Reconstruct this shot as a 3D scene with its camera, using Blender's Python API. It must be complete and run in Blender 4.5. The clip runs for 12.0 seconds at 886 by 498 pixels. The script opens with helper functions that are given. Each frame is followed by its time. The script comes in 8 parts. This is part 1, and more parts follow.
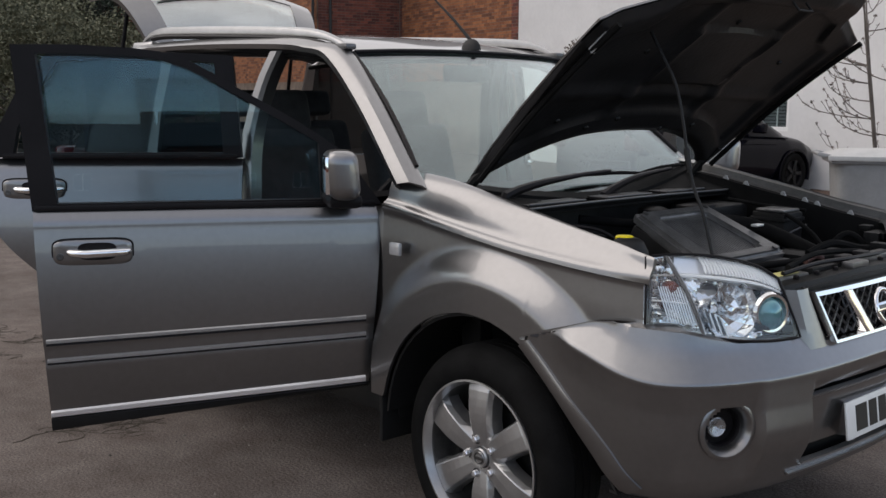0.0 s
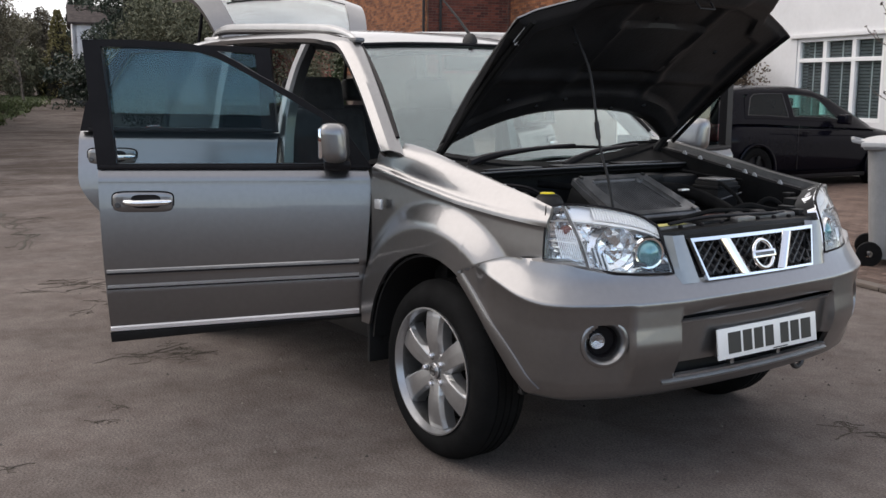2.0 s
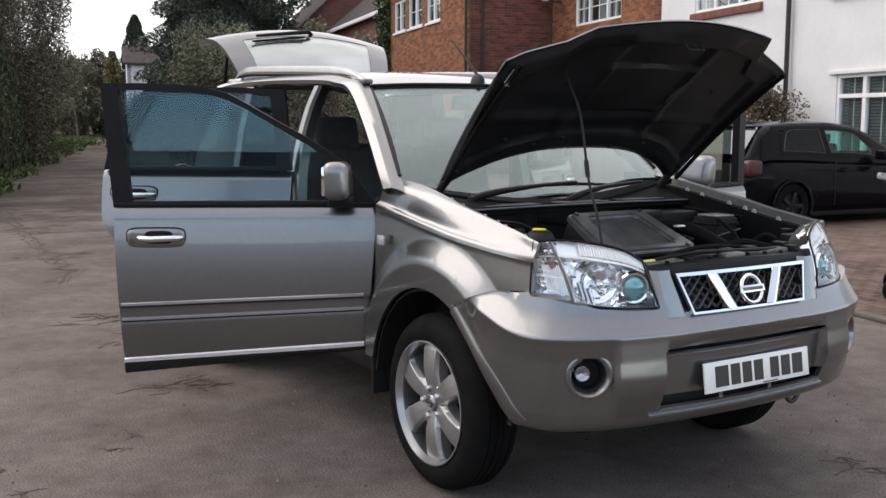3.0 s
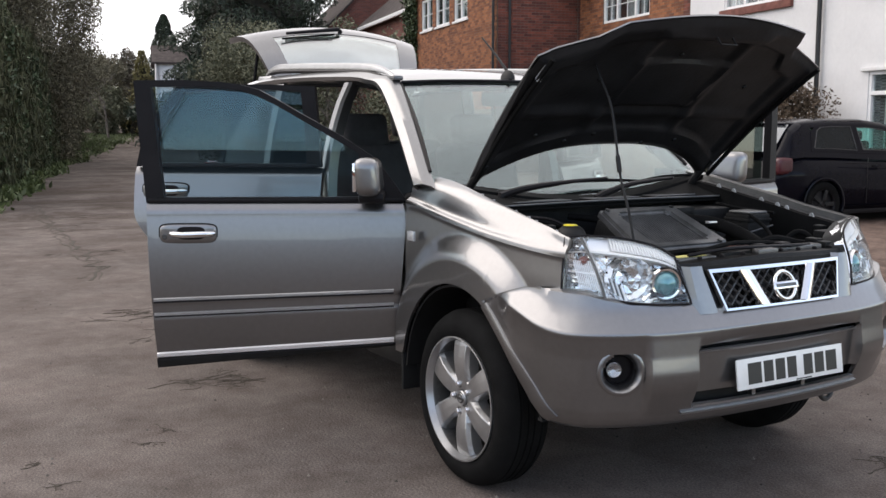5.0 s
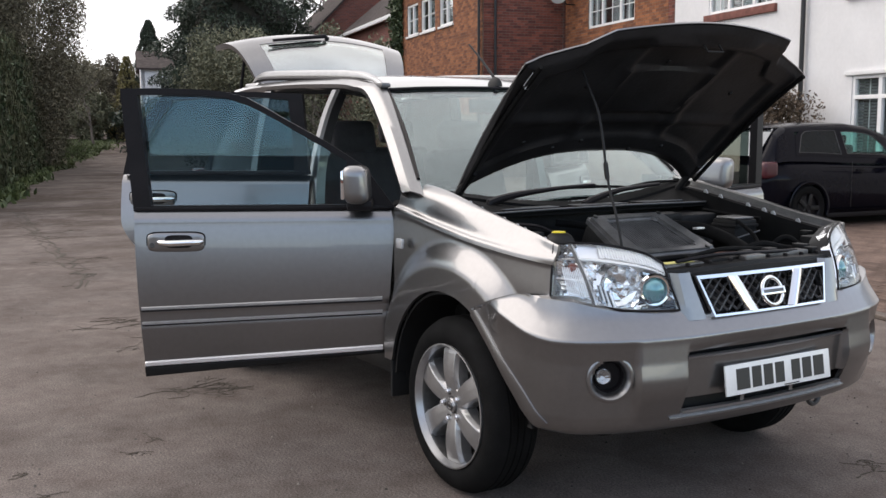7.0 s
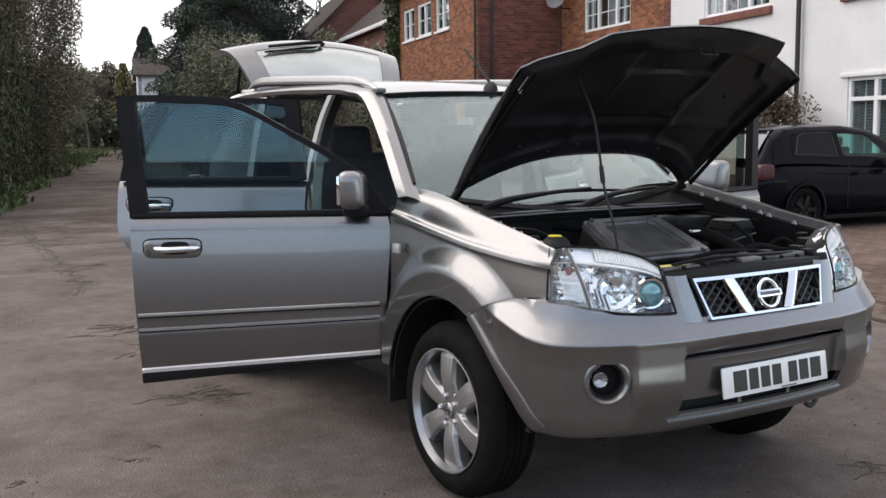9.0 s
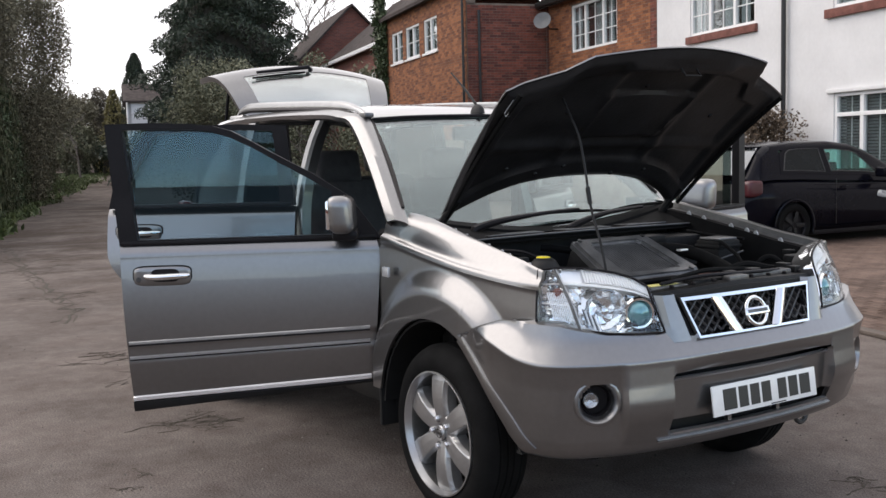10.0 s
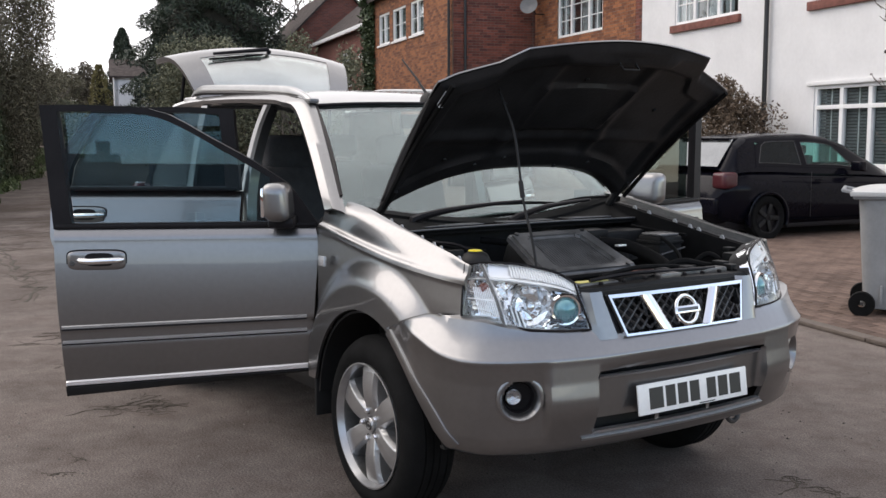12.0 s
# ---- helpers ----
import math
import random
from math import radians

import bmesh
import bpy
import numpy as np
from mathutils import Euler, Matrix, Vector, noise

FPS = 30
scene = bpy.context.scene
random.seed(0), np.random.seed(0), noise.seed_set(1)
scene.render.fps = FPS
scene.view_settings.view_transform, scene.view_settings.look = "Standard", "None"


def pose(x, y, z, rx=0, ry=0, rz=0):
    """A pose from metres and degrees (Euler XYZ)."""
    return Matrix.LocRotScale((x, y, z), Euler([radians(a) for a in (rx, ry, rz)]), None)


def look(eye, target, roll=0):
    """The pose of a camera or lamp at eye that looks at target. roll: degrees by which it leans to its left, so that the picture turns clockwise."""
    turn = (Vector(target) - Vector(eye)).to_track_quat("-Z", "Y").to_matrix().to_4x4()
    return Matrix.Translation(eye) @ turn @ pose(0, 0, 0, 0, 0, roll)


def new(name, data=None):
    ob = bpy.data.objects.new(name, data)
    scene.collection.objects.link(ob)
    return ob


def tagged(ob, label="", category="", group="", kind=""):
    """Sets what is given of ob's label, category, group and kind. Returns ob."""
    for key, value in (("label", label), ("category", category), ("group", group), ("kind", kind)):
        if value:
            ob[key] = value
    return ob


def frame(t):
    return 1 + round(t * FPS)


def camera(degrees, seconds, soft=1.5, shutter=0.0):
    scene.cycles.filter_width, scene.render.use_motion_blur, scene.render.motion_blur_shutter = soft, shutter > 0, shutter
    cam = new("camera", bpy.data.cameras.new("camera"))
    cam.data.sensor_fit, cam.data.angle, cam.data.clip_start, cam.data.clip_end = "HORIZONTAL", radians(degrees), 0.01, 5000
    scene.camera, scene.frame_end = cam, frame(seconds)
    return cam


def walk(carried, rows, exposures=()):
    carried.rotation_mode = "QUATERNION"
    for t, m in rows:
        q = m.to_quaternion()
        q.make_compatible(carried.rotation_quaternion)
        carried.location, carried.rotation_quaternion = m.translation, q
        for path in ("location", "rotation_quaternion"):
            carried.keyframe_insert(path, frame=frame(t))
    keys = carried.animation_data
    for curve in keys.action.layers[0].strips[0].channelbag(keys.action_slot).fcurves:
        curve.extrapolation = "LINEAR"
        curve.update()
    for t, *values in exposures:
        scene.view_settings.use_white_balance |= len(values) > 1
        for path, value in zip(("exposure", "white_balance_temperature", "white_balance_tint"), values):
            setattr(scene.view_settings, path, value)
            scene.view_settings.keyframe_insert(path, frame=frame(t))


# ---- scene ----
cam = camera(47.0, 12.0, soft=1.5, shutter=0.0)
PATH = [
    (0, (2.118, -2.94, 1.449), (0.651, -1.614, 1.15), 0.3),
    (0.5, (2.36, -2.815, 1.442), (0.785, -1.61, 1.177), -0.1),
    (1, (2.633, -2.763, 1.423), (1.046, -1.602, 1.059), 0.6),
    (1.5, (2.886, -2.914, 1.409), (1.295, -1.739, 1.115), 0.2),
    (2, (3.08, -2.986, 1.419), (1.463, -1.851, 1.105), 0.4),
    (2.5, (3.236, -2.928, 1.425), (1.565, -1.861, 1.161), 2.2),
    (3, (3.283, -2.88, 1.431), (1.605, -1.82, 1.187), 0.1),
    (5, (3.277, -2.896, 1.421), (1.572, -1.88, 1.174), 0.0),
    (5.5, (3.274, -2.892, 1.426), (1.572, -1.872, 1.172), -0.1),
    (6, (3.273, -2.898, 1.429), (1.574, -1.871, 1.188), -0.3),
    (6.5, (3.277, -2.898, 1.428), (1.583, -1.862, 1.187), -0.2),
    (7, (3.274, -2.904, 1.432), (1.582, -1.865, 1.194), -0.2),
    (9, (3.278, -2.899, 1.432), (1.587, -1.856, 1.203), -0.6),
    (9.5, (3.283, -2.904, 1.434), (1.59, -1.863, 1.208), -0.5),
    (10, (3.299, -2.898, 1.443), (1.613, -1.839, 1.254), -1.5),
    (10.5, (3.301, -2.885, 1.437), (1.625, -1.813, 1.239), -0.3),
    (11, (3.303, -2.879, 1.432), (1.64, -1.786, 1.242), -0.3),
    (11.5, (3.306, -2.869, 1.429), (1.646, -1.77, 1.231), -0.3),
    (12, (3.374, -2.691, 1.469), (1.703, -1.616, 1.246), -0.2),
]
EXPOSURE = [(0, -0.58), (0.5, -0.56), (1, -0.50), (1.5, -0.35), (2, -0.15), (2.5, -0.05), (3, 0.0), (5, 0.05), (7, 0.05), (9, 0.0), (12, 0.0)]
walk(cam, [(t, look(eye, target, roll)) for t, eye, target, roll in PATH], [(t, 0.20 + e, 7000, 16) for t, e in EXPOSURE])

# ---- light ----
world = bpy.data.worlds.new("overcast_sky")
scene.world = world
world.use_nodes = True
wt = world.node_tree
sky = wt.nodes.new("ShaderNodeTexSky")
sky.sky_type = "NISHITA"
sky.sun_disc = False
sky.sun_elevation = radians(49)
sky.sun_rotation = radians(-130)
sky.altitude = 60
sky.air_density = 1.0
sky.dust_density = 0.6
sky.ozone_density = 1.2
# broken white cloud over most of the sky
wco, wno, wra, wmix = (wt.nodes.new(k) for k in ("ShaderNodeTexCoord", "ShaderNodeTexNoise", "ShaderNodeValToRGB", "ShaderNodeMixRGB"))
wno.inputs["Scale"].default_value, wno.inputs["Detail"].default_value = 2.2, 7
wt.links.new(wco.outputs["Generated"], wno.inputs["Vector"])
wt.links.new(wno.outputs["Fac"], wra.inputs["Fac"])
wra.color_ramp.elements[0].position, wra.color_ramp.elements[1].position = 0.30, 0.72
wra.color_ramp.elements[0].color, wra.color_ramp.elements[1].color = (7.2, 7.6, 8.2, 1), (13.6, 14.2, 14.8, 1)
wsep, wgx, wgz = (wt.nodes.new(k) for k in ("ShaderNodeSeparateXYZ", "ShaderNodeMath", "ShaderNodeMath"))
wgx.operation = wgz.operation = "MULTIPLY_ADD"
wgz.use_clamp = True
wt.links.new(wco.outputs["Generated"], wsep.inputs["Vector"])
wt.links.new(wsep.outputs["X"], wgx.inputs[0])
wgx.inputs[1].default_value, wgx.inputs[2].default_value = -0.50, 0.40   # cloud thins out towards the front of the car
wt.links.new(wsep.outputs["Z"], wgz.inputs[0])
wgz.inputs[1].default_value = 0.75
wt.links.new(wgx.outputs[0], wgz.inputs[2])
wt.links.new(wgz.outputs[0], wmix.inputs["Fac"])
wgain = wt.nodes.new("ShaderNodeVectorMath")
wgain.operation = "SCALE"
wgain.inputs["Scale"].default_value = 2.5
wt.links.new(sky.outputs["Color"], wgain.inputs[0])
wt.links.new(wgain.outputs["Vector"], wmix.inputs["Color1"])
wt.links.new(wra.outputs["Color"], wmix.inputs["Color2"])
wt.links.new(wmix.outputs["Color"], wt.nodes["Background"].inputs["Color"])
wt.nodes["Background"].inputs["Strength"].default_value = 0.126
sun = new("sun", bpy.data.lights.new("sun", "SUN"))
sun.data.energy, sun.data.angle, sun.data.color = 1.45, radians(55), (1.0, 0.97, 0.93)
sun.matrix_world = look((-20, -17, 28), (0, 0, 0))


# ---- materials ----
def material(name, color, rough=0.5, metal=0.0, var=0.15, scale=6.0, bump=0.0, bscale=80.0, coat=0.0, second=None, spec=0.5):
    """A surface with broad and fine variation of its colour and a fine relief."""
    m = bpy.data.materials.new(name)
    m.use_nodes = True
    t, n = m.node_tree, m.node_tree.nodes
    b = n["Principled BSDF"]
    b.inputs["Roughness"].default_value, b.inputs["Metallic"].default_value = rough, metal
    b.inputs["Coat Weight"].default_value, b.inputs["Coat Roughness"].default_value = coat, 0.025
    b.inputs["Specular IOR Level"].default_value = spec
    co = n.new("ShaderNodeTexCoord")
    big, fine = n.new("ShaderNodeTexNoise"), n.new("ShaderNodeTexNoise")
    big.inputs["Scale"].default_value, fine.inputs["Scale"].default_value = scale, scale * 9
    big.inputs["Detail"].default_value = fine.inputs["Detail"].default_value = 4
    t.links.new(co.outputs["Object"], big.inputs["Vector"])
    t.links.new(co.outputs["Object"], fine.inputs["Vector"])
    add = n.new("ShaderNodeMath")
    add.operation = "MULTIPLY_ADD"
    t.links.new(fine.outputs["Fac"], add.inputs[0])
    add.inputs[1].default_value = 0.45
    t.links.new(big.outputs["Fac"], add.inputs[2])
    ramp = n.new("ShaderNodeValToRGB")
    c2 = second or tuple(max(0.0, c * (1 - var)) for c in color)
    c1 = color if second else tuple(min(1.0, c * (1 + var)) for c in color)
    ramp.color_ramp.elements[0].position, ramp.color_ramp.elements[1].position = 0.5, 0.95
    ramp.color_ramp.elements[0].color, ramp.color_ramp.elements[1].color = (*c2, 1), (*c1, 1)
    t.links.new(add.outputs[0], ramp.inputs["Fac"])
    t.links.new(ramp.outputs["Color"], b.inputs["Base Color"])
    if bump:
        bn, bp = n.new("ShaderNodeTexNoise"), n.new("ShaderNodeBump")
        bn.inputs["Scale"].default_value, bn.inputs["Detail"].default_value = bscale, 5
        t.links.new(co.outputs["Object"], bn.inputs["Vector"])
        t.links.new(bn.outputs["Fac"], bp.inputs["Height"])
        bp.inputs["Strength"].default_value, bp.inputs["Distance"].default_value = bump, 0.01
        t.links.new(bp.outputs["Normal"], b.inputs["Normal"])
    return m


def clear_glass(name, tint, alpha=0.35, rough=0.0, gloss=1.6, shine=(1, 1, 1)):
    """A thin pane: partly clear, tinted, with a glossy face."""
    m = bpy.data.materials.new(name)
    m.use_nodes = True
    t, n = m.node_tree, m.node_tree.nodes
    n.remove(n["Principled BSDF"])
    tr, gl, mix, fr = (n.new("ShaderNodeBsdfTransparent"), n.new("ShaderNodeBsdfGlossy"), n.new("ShaderNodeMixShader"), n.new("ShaderNodeLayerWeight"))
    tr.inputs["Color"].default_value = (*tint, 1)
    gl.inputs["Roughness"].default_value = rough
    gl.inputs["Color"].default_value = (*shine, 1)
    fr.inputs["Blend"].default_value = 0.5
    power, base = n.new("ShaderNodeMath"), n.new("ShaderNodeMath")
    power.operation, base.operation = "POWER", "MULTIPLY_ADD"
    power.inputs[1].default_value = 5.0
    base.inputs[1].default_value, base.inputs[2].default_value = 0.96, 0.04
    t.links.new(fr.outputs["Facing"], power.inputs[0])
    t.links.new(power.outputs[0], base.inputs[0])
    lift = n.new("ShaderNodeMath")
    lift.operation = "MULTIPLY_ADD"
    lift.use_clamp = True
    lift.inputs[1].default_value, lift.inputs[2].default_value = gloss, alpha
    t.links.new(base.outputs[0], lift.inputs[0])
    t.links.new(lift.outputs[0], mix.inputs["Fac"])
    t.links.new(tr.outputs["BSDF"], mix.inputs[1])
    t.links.new(gl.outputs["BSDF"], mix.inputs[2])
    t.links.new(mix.outputs["Shader"], n["Material Output"].inputs["Surface"])
    return m


PAINT = material("warm_silver_paint", (0.208, 0.208, 0.210), rough=0.31, metal=0.95, var=0.035, scale=45, coat=0.8, bump=0.008, bscale=900)
CHROME = material("chrome", (0.75, 0.75, 0.75), rough=0.08, metal=1.0, var=0.03)
SATINSILVER = material("bright_satin_silver", (0.85, 0.85, 0.86), rough=0.32, metal=0.9, var=0.03)
# silver alloy coloured dark to imitate shade in the gaps between spokes
BARREL = material("barrel_shade_alloy", (0.12, 0.12, 0.118), rough=0.42, metal=0.8, var=0.25, scale=20)
ALLOY = material("alloy_paint", (0.39, 0.39, 0.39), rough=0.34, metal=0.85, var=0.08, scale=25, coat=0.25)
BLACK = material("black_plastic", (0.012, 0.012, 0.012), rough=0.55, spec=0.25, var=0.25, scale=12, bump=0.05, bscale=300)
SATIN = material("satin_black_trim", (0.010, 0.009, 0.010), rough=0.42, spec=0.13, var=0.2, scale=9)
COVERGREY = material("dusty_cover_plastic", (0.085, 0.084, 0.082), rough=0.30, var=0.35, scale=16, bump=0.15, bscale=140)
BAYBLACK = material("dusty_engine_plastic", (0.010, 0.010, 0.010), rough=0.5, spec=0.16, var=0.45, scale=9, bump=0.12, bscale=160)
COWL = material("matt_cowl_plastic", (0.007, 0.007, 0.007), rough=0.7, var=0.3, scale=10, bump=0.05, bscale=200, spec=0.05)
GRILLEBAR = material("dusty_grille_plastic", (0.022, 0.022, 0.023), rough=0.4, var=0.3, scale=30)
MESHGREY = material("grey_mesh_plastic", (0.075, 0.075, 0.077), rough=0.4, var=0.2)
WINGGREY = material("primed_inner_wing", (0.085, 0.083, 0.080), rough=0.45, metal=0.3, var=0.25, scale=12)
COVERPALE = material("pale_grey_plastic", (0.36, 0.36, 0.36), rough=0.5, var=0.15)
LINER = material("satin_black_pressing", (0.014, 0.014, 0.015), rough=0.42, spec=0.30, var=0.5, scale=7, bump=0.10, bscale=60)
RUBBER = material("tyre_rubber", (0.007, 0.007, 0.007), rough=0.8, spec=0.08, var=0.35, scale=14, bump=0.12, bscale=220)
CLOTH = material("dark_seat_cloth", (0.03, 0.03, 0.032), rough=0.9, var=0.3, scale=20, bump=0.2, bscale=400)
STEEL = material("dark_steel", (0.12, 0.12, 0.12), rough=0.4, metal=0.9, var=0.3)
GREYTRIM = material("grey_cast_metal", (0.14, 0.14, 0.14), rough=0.45, metal=0.7, var=0.4, scale=14)
YELLOW = material("yellow_cap_plastic", (0.75, 0.62, 0.02), rough=0.4, var=0.1)
YELLOWLABEL = material("yellow_warning_label", (0.55, 0.50, 0.18), rough=0.5, var=0.2)
WHITEPLATE = material("white_plate", (0.72, 0.72, 0.70), rough=0.3, var=0.05, scale=10)
LETTER = material("black_print", (0.012, 0.012, 0.012), rough=0.4, var=0.1)
DULLRED = material("dull_red_lens", (0.055, 0.008, 0.012), rough=0.3, var=0.15)
FOGLENS = material("fog_lamp_lens", (0.36, 0.37, 0.38), rough=0.12, metal=0.85, var=0.1, scale=30, bump=0.8, bscale=55, coat=0.6)
REDLENS = material("red_lamp_lens", (0.25, 0.01, 0.015), rough=0.12, var=0.1, coat=0.5)
BLUELENS = material("blue_tinted_projector", (0.10, 0.27, 0.30), rough=0.06, metal=0.35, var=0.25, scale=60, coat=1.0)
WHITELEDGE = material("white_lamp_shelf", (0.82, 0.82, 0.82), rough=0.3, var=0.03)
DULLAMBER = material("dull_amber_bulb", (0.16, 0.045, 0.03), rough=0.3, var=0.2)
WHITELENS = material("frosted_indicator", (0.62, 0.62, 0.62), rough=0.2, metal=0.5, var=0.1)
REFLECTOR = material("lamp_reflector", (0.80, 0.81, 0.82), rough=0.05, metal=1.0, var=0.04, scale=20, bump=0.25, bscale=30)
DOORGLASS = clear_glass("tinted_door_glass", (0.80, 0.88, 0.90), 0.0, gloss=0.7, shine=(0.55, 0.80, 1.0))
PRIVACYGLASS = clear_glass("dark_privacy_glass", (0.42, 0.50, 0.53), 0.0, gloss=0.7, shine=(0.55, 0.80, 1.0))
# darker copy of the door glass; its tint imitates shade on the far side
FARSHADE = clear_glass("shade_tinted_far_glass", (0.36, 0.42, 0.40), 0.0, gloss=0.7)
SCREENGLASS = clear_glass("windscreen_glass", (0.82, 0.90, 0.88), 0.03, gloss=1.6, shine=(0.9, 0.97, 1.0))
LAMPGLASS = clear_glass("lamp_lens_glass", (0.97, 0.98, 0.98), 0.0, gloss=0.6)
REARGLASS = clear_glass("rear_window_glass", (0.80, 0.88, 0.86), 0.25, gloss=1.6)
DARKGLASS = clear_glass("dark_car_glass", (0.35, 0.38, 0.4), 0.0, gloss=0.5)
MIRROR = material("mirror_glass", (0.85, 0.85, 0.85), rough=0.02, metal=1.0, var=0.01)
HATCHPAINT = material("black_car_paint", (0.004, 0.004, 0.007), rough=0.18, var=0.2, scale=30, coat=0.07, spec=0.08)


# ---- mesh tools ----
def finish(bm, smooth=40):
    bmesh.ops.recalc_face_normals(bm, faces=bm.faces)
    return bm


def mesh_object(name, bm, mat, parent=None, label="", smooth=True, angle=38):
    me = bpy.data.meshes.new(name)
    bm.to_mesh(me)
    bm.free()
    me.materials.append(mat)
    if smooth:
        for p in me.polygons:
            p.use_smooth = True
        me.set_sharp_from_angle(angle=radians(angle))
    ob = new(name, me)
    if parent:
        ob.parent = parent
    if label:
        ob["label"] = label
    return ob


def part(name, bm, mat, parent, label="", smooth=True, angle=38):
    return mesh_object(name, bm, mat, parent, label, smooth, angle)


def thing(name, label, category, m=None, group="", kind=""):
    ob = new(name)
    ob.empty_display_size = 0.1
    if m:
        ob.matrix_world = m
    return tagged(ob, label, category, group, kind)


def box(bm, lo, hi, bevel=0.0, m=None, seg=2):
    """Adds a box, its edges rounded by bevel."""
    lo, hi = Vector(lo), Vector(hi)
    vs = bmesh.ops.create_cube(bm, size=1.0)["verts"]
    for v in vs:
        v.co = Vector([lo[i] + (v.co[i] + 0.5) * (hi[i] - lo[i]) for i in range(3)])
    if m:
        for v in vs:
            v.co = m @ v.co
    if bevel:
        es = list({e for v in vs for e in v.link_edges})
        bmesh.ops.bevel(bm, geom=es, offset=bevel, segments=seg, affect="EDGES", profile=0.6)
    return bm


def tube(bm, pts, r, n=10, cap=True):
    """Adds a round bar through the points; r is one radius or one for each point."""
    pts = [Vector(p) for p in pts]
    rs = r if isinstance(r, (list, tuple)) else [r] * len(pts)
    rings, up = [], None
    for i, p in enumerate(pts):
        d = (pts[min(i + 1, len(pts) - 1)] - pts[max(i - 1, 0)]).normalized()
        if up is None:
            up = d.orthogonal().normalized()
        up = (up - d * up.dot(d)).normalized()
        side = d.cross(up)
        rings.append([bm.verts.new(p + rs[i] * (math.cos(a) * up + math.sin(a) * side)) for a in [2 * math.pi * k / n for k in range(n)]])
    for a, b in zip(rings, rings[1:]):
        for k in range(n):
            bm.faces.new((a[k], a[(k + 1) % n], b[(k + 1) % n], b[k]))
    if cap:
        bm.faces.new(rings[0][::-1])
        bm.faces.new(rings[-1])
    return bm


def lathe(bm, prof, n=32, m=None):
    """Adds a turned form: prof is (radius, height) pairs round the local z."""
    m = m or Matrix()
    rings = []
    for r, z in prof:
        rings.append([bm.verts.new(m @ Vector((max(r, 1e-4) * math.cos(2 * math.pi * k / n), max(r, 1e-4) * math.sin(2 * math.pi * k / n), z))) for k in range(n)])
    for a, b in zip(rings, rings[1:]):
        for k in range(n):
            bm.faces.new((a[k], a[(k + 1) % n], b[(k + 1) % n], b[k]))
    return bm


def sheet(bm, rows, thick=0.0, keep=None, away=None):
    """Adds a surface through rows of points, with a back at the distance thick. keep(i, j): which cells stay."""
    ni, nj = len(rows), len(rows[0])
    V = [[Vector(p) for p in r] for r in rows]

    def normal(i, j):
        a = V[min(i + 1, ni - 1)][j] - V[max(i - 1, 0)][j]
        b = V[i][min(j + 1, nj - 1)] - V[i][max(j - 1, 0)]
        c = a.cross(b)
        return c.normalized() if c.length > 1e-9 else Vector((0, 0, 0))

    front = [[bm.verts.new(p) for p in r] for r in V]
    cells = [(i, j) for i in range(ni - 1) for j in range(nj - 1) if keep is None or keep(i, j)]
    have = set(cells)
    for i, j in cells:
        bm.faces.new((front[i][j], front[i][j + 1], front[i + 1][j + 1], front[i + 1][j]))
    if thick:
        sign = 1
        if away is not None:
            mid = V[ni // 2][nj // 2]
            sign = 1 if normal(ni // 2, nj // 2).dot(mid - Vector(away)) > 0 else -1
        back = [[bm.verts.new(V[i][j] - sign * thick * normal(i, j)) for j in range(nj)] for i in range(ni)]
        for i, j in cells:
            bm.faces.new((back[i][j], back[i + 1][j], back[i + 1][j + 1], back[i][j + 1]))
            for (di, dj), (p, q) in (((-1, 0), ((i, j), (i, j + 1))), ((1, 0), ((i + 1, j), (i + 1, j + 1))), ((0, -1), ((i, j), (i + 1, j))), ((0, 1), ((i, j + 1), (i + 1, j + 1)))):
                if (i + di, j + dj) not in have:
                    bm.faces.new((front[p[0]][p[1]], front[q[0]][q[1]], back[q[0]][q[1]], back[p[0]][p[1]]))
    loose = [v for v in bm.verts if not v.link_faces]
    bmesh.ops.delete(bm, geom=loose, context="VERTS")
    bmesh.ops.remove_doubles(bm, verts=bm.verts, dist=1e-5)
    return finish(bm)


def plate(bm, outline, thick, m=None, holes=()):
    """Adds a flat plate with an outline in local x, y and a thickness along z; holes have as many points as the outline."""
    m = m or Matrix()
    n = len(outline)
    if holes:
        inner = holes[0]
        vo = [[bm.verts.new(m @ Vector((*p, z))) for p in outline] for z in (0, thick)]
        vi = [[bm.verts.new(m @ Vector((*p, z))) for p in inner] for z in (0, thick)]
        for k in range(n):
            q = (k + 1) % n
            bm.faces.new((vo[0][k], vo[0][q], vi[0][q], vi[0][k]))
            bm.faces.new((vo[1][k], vo[1][q], vi[1][q], vi[1][k]))
            bm.faces.new((vo[0][k], vo[0][q], vo[1][q], vo[1][k]))
            bm.faces.new((vi[0][k], vi[0][q], vi[1][q], vi[1][k]))
    else:
        v = [[bm.verts.new(m @ Vector((*p, z))) for p in outline] for z in (0, thick)]
        bm.faces.new(v[0][::-1])
        bm.faces.new(v[1])
        for k in range(n):
            q = (k + 1) % n
            bm.faces.new((v[0][k], v[0][q], v[1][q], v[1][k]))
    return finish(bm)


def mirrored(bm):
    """The same mesh on the other side of the car."""
    for v in bm.verts:
        v.co.y = -v.co.y
    bmesh.ops.reverse_faces(bm, faces=bm.faces)
    return bm


def lerp_table(table, x):
    xs = [a for a, _ in table]
    return float(np.interp(x, xs, [b for _, b in table]))


def smooth_table(table, x):
    """Like lerp_table, eased by averaging."""
    return sum(lerp_table(table, x + d) for d in (-0.06, -0.03, 0, 0.03, 0.06)) / 5


